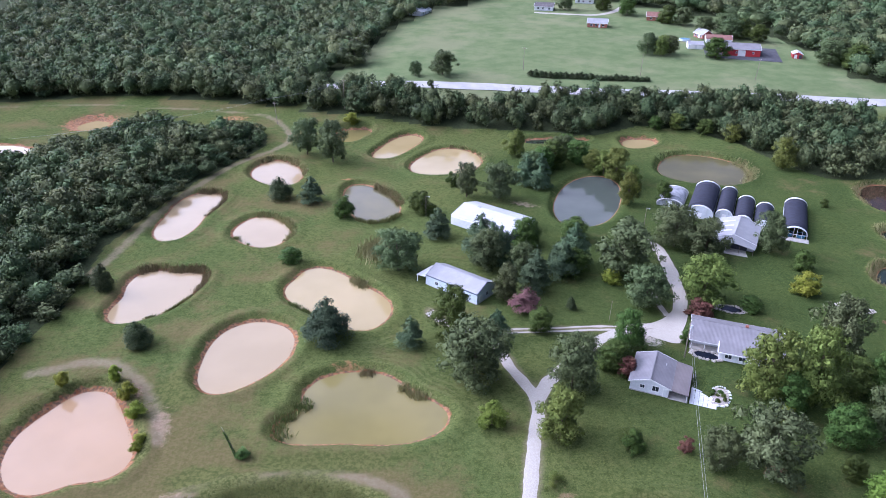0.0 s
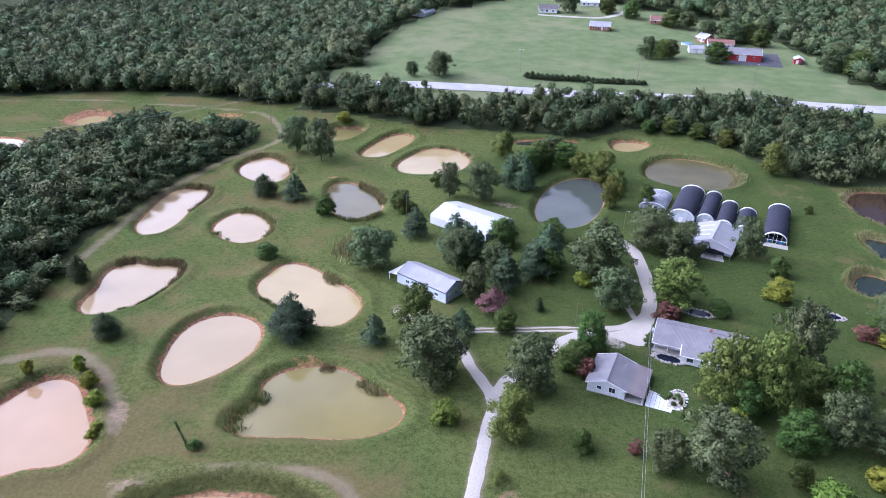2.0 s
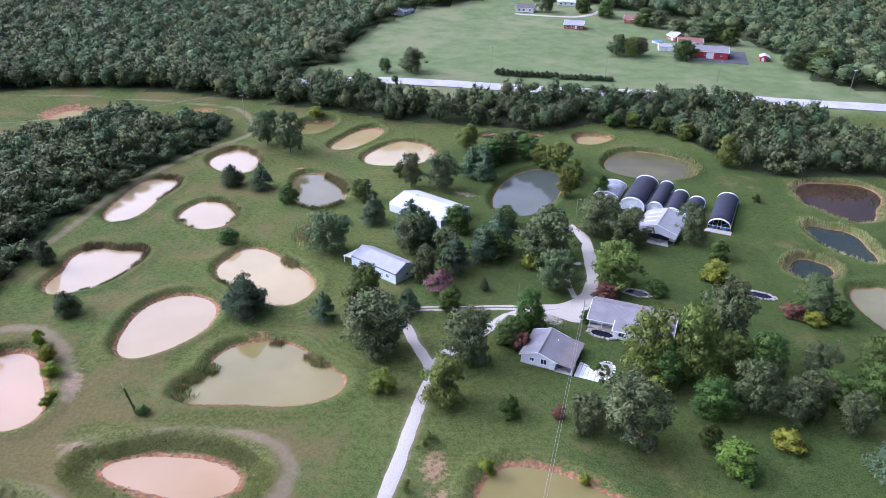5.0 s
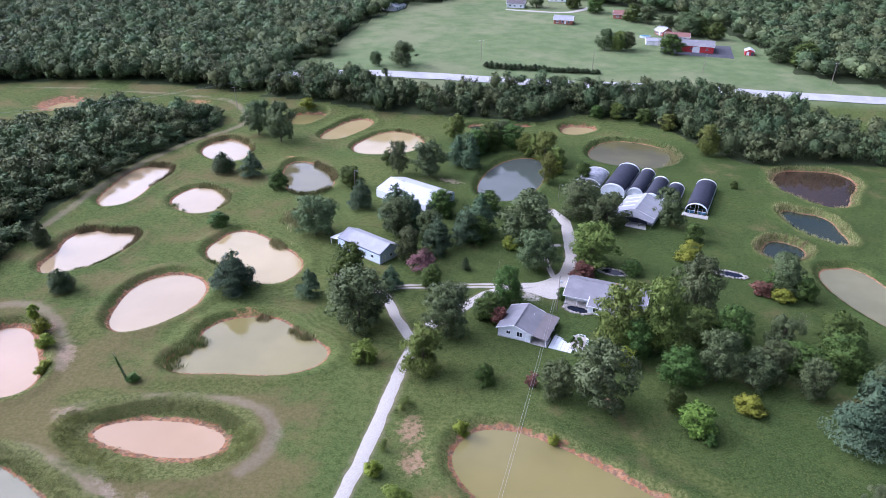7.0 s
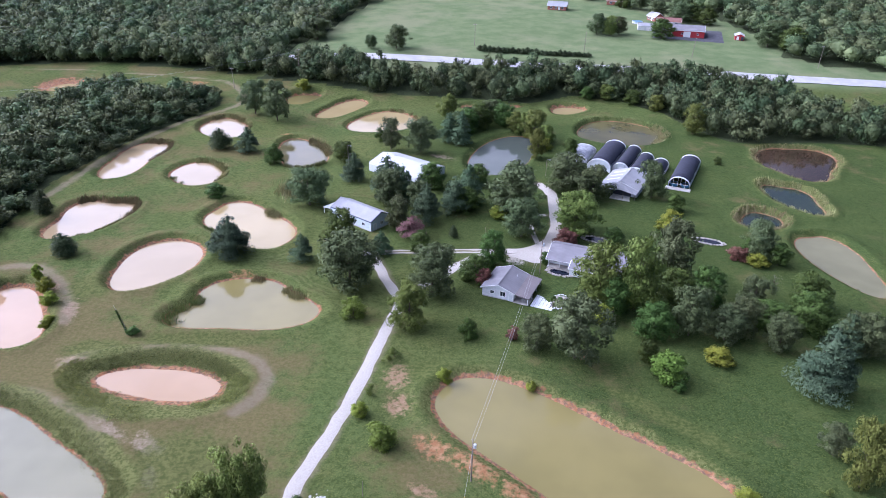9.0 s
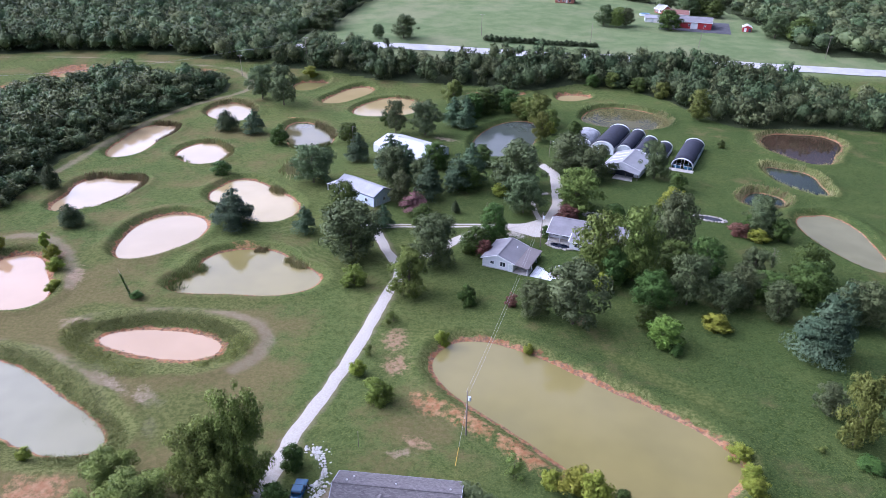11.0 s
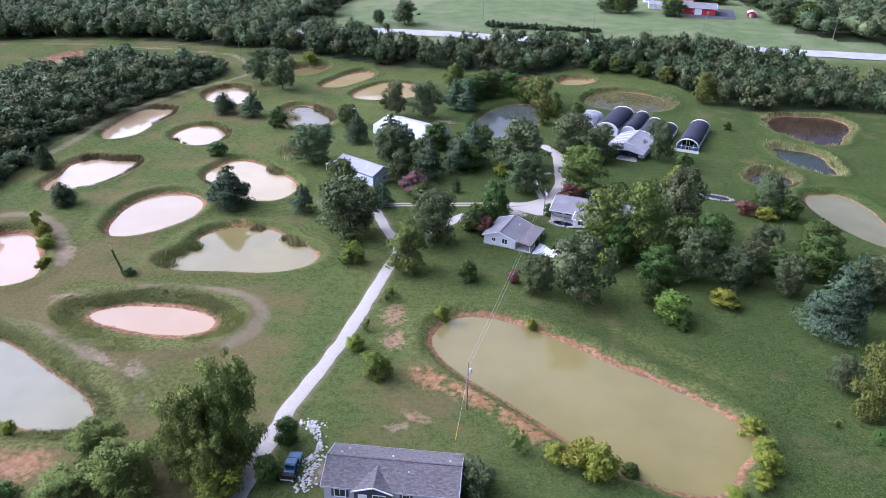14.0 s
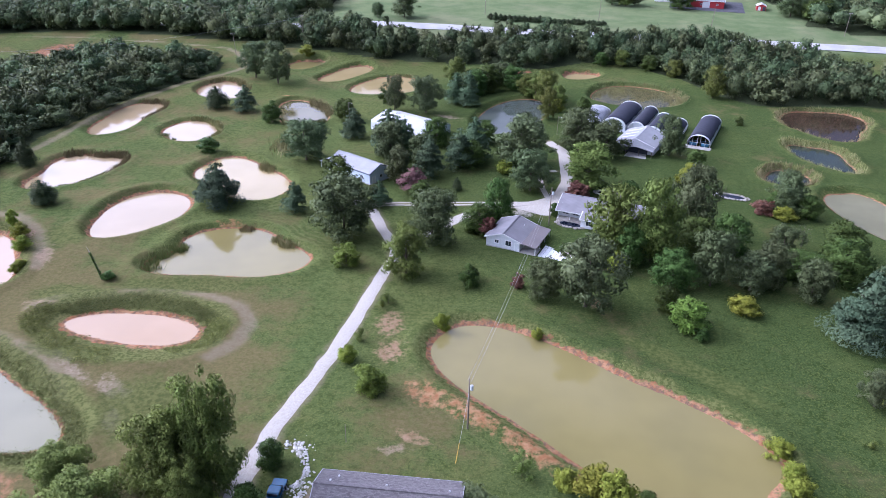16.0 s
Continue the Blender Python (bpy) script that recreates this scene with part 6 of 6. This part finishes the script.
pole(37.1, 61.6, 9.4, transformer=True)
pole(55.8, 136.4, 10.0, transformer=True)
pole(-50.3, 336, 14.0, arm=2.2)
pole(-79.5, 319, 10.5, (-0.6, 0), arm=2.2)
pole(226.7, 362, 12.0, (0.4, 0), arm=1.8)
pole(161.3, 372.5, 11.0, (0.8, 0), lamp=True)
pole(102.7, 380, 11.0, (0.3, 0))
pole(40.8, 389, 12.5, arm=2.4)
pole(65.1, 212, 6.5, lamp=True, label="steel yard lamp on a pole", thick=0.09)
pole(-7.0, 216.0, 7.5, lamp=True, label="wooden yard lamp pole beside a pond", thick=0.11)
pole(19.2, 57.0, 3.4, label="thin post standing in rough grass", thick=0.06)
pole(41.4, 152.0, 6.0, (0.2, 0), label="thin pale mast beside the track", thick=0.05)


def wire(a, b, sag, name="overhead_wire", label="thin sagging overhead cable", thick=0.018):
    a, b = Vector(a), Vector(b)
    cu = bpy.data.curves.new(name, "CURVE")
    cu.dimensions, cu.bevel_depth, cu.bevel_resolution = "3D", thick, 1
    sp = cu.splines.new("POLY")
    n = 24
    sp.points.add(n)
    for i in range(n + 1):
        f = i / n
        p = a.lerp(b, f) - Vector((0, 0, sag * 4 * f * (1 - f)))
        sp.points[i].co = (*p, 1)
    cu.materials.append(M_WIRE)
    return tagged(new(name, cu), label, "cable", "overhead cables")


for dx, dz in ((-0.25, 9.1), (0.25, 8.9)):
    wire((37.1 + dx, 61.6, dz), (55.8 + dx, 136.4, dz + 0.5), 1.6)
wire((55.8, 136.4, 9.5), (59.5, 141.5, 4.2), 0.3)
wire((37.1, 61.6, 6.8), (35.5, 54.0, 0.0), 0.0, "guy_wire", "taut steel guy wire of the pole")
for k in (-1.0, 0.0, 1.0):
    wire((-50.3 + k, 336, 17.6), (-80.1 + k, 319, 13.6), 1.0, thick=0.012)
    wire((-80.1 + k, 319, 13.6), (-170 + k, 262, 11.0), 2.0, thick=0.012)


def guy_guard():
    g = thing_at("guy_guard", 35.35, 53.3, 0, "yellow plastic guard on a pole's guy wire", "guard")
    vs, fs = tube([(0.14, 0.66, -0.1), (0.36, 1.70, 0.93), (0.58, 2.74, 1.96)], [0.05, 0.05, 0.05], 8)
    attach(new("sleeve", mesh_of("sleeve", vs, fs, plain("yellow_plastic", (0.55, 0.33, 0.03), 0.5), True)), g)


guy_guard()


def limestone_rubble():
    """Broken pale stone tipped along the parking place."""
    rnd = np.random.RandomState(21)
    V, Fq, o = [], [], 0
    for x0, y0, x1, y1, wide, count in ((10.6, 56.6, 13.6, 55.0, 1.5, 60), (13.7, 54.2, 15.0, 50.2, 0.9, 60), (14.6, 48.8, 13.9, 45.8, 1.5, 60), (14.6, 45.6, 13.4, 41.6, 1.7, 80)):
        f = rnd.uniform(0, 1, count)
        xs, ys = x0 + (x1 - x0) * f + rnd.normal(0, wide * 0.45, count), y0 + (y1 - y0) * f + rnd.normal(0, wide * 0.45, count)
        zs = land(xs, ys)[0]
        for x, y, z in zip(xs, ys, zs):
            r = rnd.uniform(0.07, 0.28) * np.array([rnd.uniform(0.8, 1.6), rnd.uniform(0.7, 1.2), 0.45])
            a = rnd.uniform(0, 6.28)
            p = ICO_V * r * rnd.uniform(0.75, 1.2, (12, 1))
            V.append(np.stack([p[:, 0] * math.cos(a) - p[:, 1] * math.sin(a) + x, p[:, 0] * math.sin(a) + p[:, 1] * math.cos(a) + y, p[:, 2] + z + 0.03], 1))
            Fq.append(ICO_F + o)
            o += 12
    tagged(new("rubble", mesh_of("rubble", np.concatenate(V), np.concatenate(Fq), plain("pale_limestone", (0.58, 0.56, 0.52), 0.9, scale=1.5))), "scattered white limestone rubble in the grass", "stones", kind="stuff")


limestone_rubble()


def vine_post():
    p = thing_at("vine_post", -39.4, 101.6, 0, "leaning dead snag wrapped in creeper above a bush", "snag")
    vs, fs = tube([(0, 0, -0.3), (-0.5, 0.2, 2.5), (-1.4, 0.5, 5.2), (-2.1, 0.6, 7.2)], [0.13, 0.10, 0.07, 0.03], 7)
    attach(new("trunk", mesh_of("trunk", vs, fs, M_DEAD, True)), p)
    r = np.random.RandomState(3)
    t = r.uniform(0.05, 0.85, 380)
    pos = np.stack([-2.1 * t ** 1.2 + r.normal(0, 0.10, 380), 0.6 * t + r.normal(0, 0.10, 380), 7.0 * t], 1)
    v, f = leaf_quads(pos, r.normal(0, 1, (380, 3)), 0.17, r)
    creeper = mesh_of("creeper", v, f, M_MAPLE)
    creeper.attributes.new("tone", "FLOAT", "POINT").data.foreach_set("value", np.repeat(r.uniform(0, 1, 380), 3).astype(np.float32))
    attach(new("creeper", creeper), p)
    plant("bush", -38.3, 102.0, 1.9, 3.0, "low green bush at the foot of a snag")


vine_post()


# hedge beyond the highway
rh = random.Random(8)
for i in range(24):
    f = i / 23
    plant("cedar", 44 + 60 * f + rh.uniform(-.4, .4), 376.5 - 6 * f + rh.uniform(-.5, .5), rh.uniform(3.4, 4.6) - 1.2 * f, rh.uniform(3.8, 4.8), "clipped dark cedar in a hedge row", "hedge row")


# trees behind the far barn
stand([("oak", 179, 464, 13, 15), ("maple", 187, 466, 12, 14), ("oak", 166, 474, 12, 13), ("maple", 194, 456, 11, 12), ("oak", 180, 478, 13, 14), ("maple", 150, 505, 12, 13), ("oak", 160, 500, 12, 13), ("maple", 128, 530, 13, 14), ("oak", 86, 548, 12, 13), ("maple", 113, 547, 11, 12), ("oak", 215, 405, 14, 17), ("maple", 226, 398, 14, 17), ("oak", 222, 412, 14, 16)], "trees round the far farm")


# ---- reeds ----
M_REED = leaf_material("dry_reeds", (0.130, 0.125, 0.052), (0.330, 0.290, 0.140))
M_REEDGREEN = leaf_material("green_reeds", (0.090, 0.125, 0.038), (0.230, 0.250, 0.085))


def blades(name, xs, ys, zs, hs, wide, material, label, rnd):
    """Upright pointed blades, joined into one piece of stuff."""
    n = len(xs)
    a = rnd.uniform(0, 2 * math.pi, n)
    w = wide * rnd.uniform(0.6, 1.4, n)
    dx, dy = np.cos(a) * w, np.sin(a) * w
    lx, ly = rnd.normal(0, 0.24, n) * hs, rnd.normal(0, 0.24, n) * hs
    v = np.stack([np.stack([xs - dx, ys - dy, zs - 0.15], 1), np.stack([xs + dx, ys + dy, zs - 0.15], 1), np.stack([xs + dx * .35 + lx, ys + dy * .35 + ly, zs + hs], 1), np.stack([xs - dx * .35 + lx, ys - dy * .35 + ly, zs + hs], 1)], 1)
    me = mesh_of(name, v.reshape(-1, 3), np.arange(4 * n).reshape(-1, 4), material)
    me.attributes.new("tone", "FLOAT", "POINT").data.foreach_set("value", np.repeat(rnd.uniform(0, 1, n), 4).astype(np.float32))
    tagged(new(name, me), label, "reeds", kind="stuff")


def shore_reeds(which, a0, a1, out, count, tall, material=None, label="tall dry reeds along the pond shore"):
    """A fringe of reeds along part of a pond's shore; a0, a1: compass turns in degrees from the pond's middle, clockwise from +y."""
    p = PONDS[which]
    rnd = np.random.RandomState(which * 13 + int(a0))
    ln = shore(p, 0.0, 720)
    away = ln - np.array(p[:2])
    bear = np.degrees(np.arctan2(away[:, 0], away[:, 1])) % 360
    ok = np.where(((bear - a0) % 360) < ((a1 - a0) % 360 or 360))[0]
    tufts = rnd.choice(ok, max(6, count // 22))
    k = rnd.choice(tufts, count)
    away /= np.linalg.norm(away, axis=1)[:, None]
    pos = ln[k] + away[k] * rnd.uniform(out[0], out[1], count)[:, None] + rnd.normal(0, 0.45, (count, 2))
    z = np.maximum(land(pos[:, 0], pos[:, 1])[0], p[6] - 0.1)
    blades("reeds", pos[:, 0], pos[:, 1], z, rnd.uniform(0.30, 1.0, count) * tall * 0.75, 0.075, material or M_REED, label, rnd)


def scrub(which, a0, a1, out, count, tall, material, label):
    """Low leafy weeds in uneven clumps along part of a pond's bank."""
    p = PONDS[which]
    rnd = np.random.RandomState(which * 29 + int(a0) + 5)
    ln = shore(p, 0.0, 720)
    away = ln - np.array(p[:2])
    bear = np.degrees(np.arctan2(away[:, 0], away[:, 1])) % 360
    ok = np.where(((bear - a0) % 360) < ((a1 - a0) % 360 or 360))[0]
    away /= np.linalg.norm(away, axis=1)[:, None]
    m = max(10, count // 15)
    j = rnd.choice(ok, m)
    cen = ln[j] + away[j] * rnd.uniform(out[0], out[1], m)[:, None]
    size = rnd.uniform(0.25, 0.75, m)
    top = tall * rnd.uniform(0.3, 1.0, m) ** 1.5
    k = rnd.randint(0, m, count)
    pos = cen[k] + rnd.normal(0, 1, (count, 2)) * size[k][:, None] * 0.9
    z = np.maximum(land(pos[:, 0], pos[:, 1])[0], p[6]) + rnd.uniform(0, 1, count) * top[k]
    d = rnd.normal(0, 0.6, (count, 3)) + np.array([0, 0, 0.8])
    v, f = leaf_quads(np.column_stack([pos, z]), d, 0.10, rnd)
    lean = (pos - cen[k]) / (size[k][:, None] + 0.1)
    f, nv = soft_normals(v, f, unit(np.column_stack([lean * 0.7, np.full(count, 1.2)])), rnd, 0.4)
    me = mesh_of("weeds", v, f, material, normals=nv)
    me.attributes.new("tone", "FLOAT", "POINT").data.foreach_set("value", np.repeat(rnd.uniform(0, 1, m)[k], 3).astype(np.float32))
    tagged(new("weeds", me), label, "weeds", kind="stuff")


M_WEED = leaf_material("rank_weeds", (0.070, 0.094, 0.022), (0.200, 0.205, 0.062))
M_SHOOT = leaf_material("yellow_green_weeds", (0.085, 0.110, 0.020), (0.215, 0.230, 0.058))
for i, p in enumerate(PONDS):   # a ragged low fringe round every pond
    if i != 22:
        scrub(i, 0, 0, (0.6, 1.9), int((p[2] + p[3]) * 34), 0.45, M_WEED, "low green weeds along a pond shore")
scrub(12, 285, 75, (1.6, 5.6), 11000, 0.7, M_WEED, "rank green weeds on the bank of a hollow")
scrub(12, 75, 130, (1.4, 6.0), 4600, 0.5, M_SHOOT, "yellow-green weeds on the bank of a hollow")
scrub(12, 175, 285, (3.2, 8.5), 6500, 0.6, M_SHOOT, "rank green weeds on the bank of a hollow")
scrub(13, 320, 140, (0.5, 5.0), 12000, 0.9, M_WEED, "rank green weeds on a steep bank")
scrub(11, 260, 70, (2.0, 5.0), 2600, 0.9, M_WEED, "rank weeds on a clay bank")
shore_reeds(0, 350, 110, (-0.3, 1.6), 1500, 1.7)
shore_reeds(1, 340, 130, (-0.3, 1.6), 1500, 1.6)
shore_reeds(1, 190, 240, (-1.2, 0.4), 200, 1.3, M_REEDGREEN)
shore_reeds(2, 320, 110, (0.0, 1.8), 1300, 1.5)
shore_reeds(3, 0, 100, (-0.8, 1.6), 1500, 2.0)
shore_reeds(3, 140, 190, (0.4, 3.4), 1400, 2.2, M_REEDGREEN, "bright green rushes on the pond bank")
shore_reeds(7, 320, 90, (-0.4, 1.6), 2000, 1.9)
shore_reeds(7, 90, 170, (0.0, 1.4), 900, 1.2, M_REEDGREEN)
shore_reeds(9, 15, 60, (-1.6, 0.8), 700, 1.8)
shore_reeds(9, 200, 250, (-0.2, 1.4), 500, 1.5, M_REEDGREEN)
shore_reeds(10, 235, 285, (-2.4, 0.8), 900, 2.0, M_REEDGREEN, "clump of green rushes in the pond corner")
shore_reeds(10, 350, 5, (-1.6, 0.2), 260, 1.5)
shore_reeds(10, 45, 72, (-1.8, 0.4), 500, 2.0)
for k in (18, 19, 20):
    shore_reeds(k, 0, 0, (0.0, 2.3), 1500, 1.6)
shore_reeds(16, 60, 140, (-2.0, 2.5), 1200, 1.7)
shore_reeds(16, 300, 60, (0.3, 2.5), 900, 1.2, M_REEDGREEN)
shore_reeds(6, 0, 90, (0.2, 1.6), 500, 1.3)

# tall yellow grass in a dry hollow
rg = np.random.RandomState(77)
hx, hy = -21 + rg.normal(0, 2.4, 1800), 190 + rg.normal(0, 3.2, 1800)
blades("tall_grass", hx, hy, land(hx, hy)[0], rg.uniform(0.8, 2.2, 1800), 0.11, M_REED, "tall yellow grass in a dry hollow", rg)


# ---- woods ----
def wood_protos(leaves, size, domes=1):
    res = []
    for i in range(9):
        r = np.random.RandomState(60 + i)
        if i % 3 >= domes:
            res.append(broad_crown(r, 13, leaves, size, 0.10, 0.5, 0.48, 0.20, 0.0, 0.52, 1.15))
        else:
            res.append(domed_crown(r, leaves, size, 0.06, 7))
    return res


NEAR_CROWNS, FAR_CROWNS = wood_protos(560, 0.0430), wood_protos(250, 0.052, 3)


def wood(name, poly, spacing, tall, wide, label, seed, clip=None, crowns=FAR_CROWNS, skirt=0.0, lush_=1.0):
    """A wood: many uneven crowns joined into one piece of stuff."""
    rnd = np.random.RandomState(seed)
    lo, hi = np.array(poly).min(0), np.array(poly).max(0)
    if clip:
        lo, hi = np.maximum(lo, clip[0]), np.minimum(hi, clip[1])
    xs, ys = np.meshgrid(np.arange(lo[0], hi[0], spacing), np.arange(lo[1], hi[1], spacing))
    xs = xs.ravel() + rnd.uniform(-0.5, 0.5, xs.size) * spacing
    ys = ys.ravel() + rnd.uniform(-0.5, 0.5, ys.size) * spacing
    k = inside(poly, xs, ys)
    xs, ys = xs[k], ys[k]
    zs = land(xs, ys)[0]
    edge = line_points(list(poly) + [poly[0]], 3.0)
    # young growth along the margin, old trees inside
    low = 1 - skirt * (1 - smooth(near_line(edge, xs, ys, 40) / 17))
    V, Fq, T, H, N = [], [], [], [], []
    o = 0
    for x, y, z, cut in zip(xs, ys, zs, low):
        v, f, n, ct = crowns[rnd.randint(len(crowns))]
        a, q = rnd.uniform(0, 6.28), rnd.uniform(0, 1)
        h, w = tall[0] + (tall[1] - tall[0]) * (0.7 * q + 0.3 * rnd.uniform(0, 1)), wide[0] + (wide[1] - wide[0]) * (0.6 * q + 0.4 * rnd.uniform(0, 1))
        h, w = h * cut, w * (0.35 + 0.65 * cut)
        c, s = math.cos(a), math.sin(a)
        V.append(np.stack([(v[:, 0] * c - v[:, 1] * s) * w + x, (v[:, 0] * s + v[:, 1] * c) * w + y, v[:, 2] * h + z - 0.3], 1))
        N.append(np.stack([n[:, 0] * c - n[:, 1] * s, n[:, 0] * s + n[:, 1] * c, n[:, 2]], 1))
        Fq.append(f + o)
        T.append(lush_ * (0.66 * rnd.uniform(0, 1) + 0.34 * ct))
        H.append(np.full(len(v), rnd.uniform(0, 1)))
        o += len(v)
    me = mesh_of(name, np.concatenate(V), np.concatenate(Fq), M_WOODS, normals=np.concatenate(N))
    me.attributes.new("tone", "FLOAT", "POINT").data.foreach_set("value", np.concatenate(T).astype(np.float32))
    me.attributes.new("hue", "FLOAT", "POINT").data.foreach_set("value", np.concatenate(H).astype(np.float32))
    return tagged(new(name, me), label, "woodland", kind="stuff")


wood("woodland", WOOD_WEST, 6.0, (7.5, 14.5), (7, 12.5), "dense mixed wood of dark green broad-leaved trees", 11, ((-215, 75), (0, 400)), NEAR_CROWNS, 0.52)
wood("woodland", WOOD_CREEK, 6.4, (7.5, 16), (6.5, 11), "belt of dark green trees along the creek", 12, ((-80, 200), (300, 400)), NEAR_CROWNS, 0.12, 0.66)
wood("woodland", [(46, 332), (140, 326), (190, 312), (200, 322), (146, 339), (76, 343), (46, 343)], 6.0, (9.5, 14.5), (7, 10.5), "row of tall trees between creek and highway", 16, None, NEAR_CROWNS)
wood("woodland", [(-60, 340), (-17, 334), (-17, 348), (-60, 355)], 6.0, (9, 14), (7, 10.5), "clump of tall trees between creek and highway", 17, None, NEAR_CROWNS)
wood("woodland", WOOD_BACK, 8.4, (9, 16), (8.5, 14), "dark green forest beyond the track", 13, ((-340, 320), (70, 670)))
wood("woodland", [(-235, 349), (-170, 358), (-140, 355), (-111, 350), (-80, 342), (-66, 346), (-62, 362), (-110, 367), (-170, 373), (-235, 366)], 6.2, (9, 15), (7, 11), "dark green trees along the forest edge", 15, None, NEAR_CROWNS)
wood("woodland", WOOD_EAST, 9.8, (9, 15), (10, 15), "dark green forest behind the far farm", 14, ((50, 320), (390, 650)))
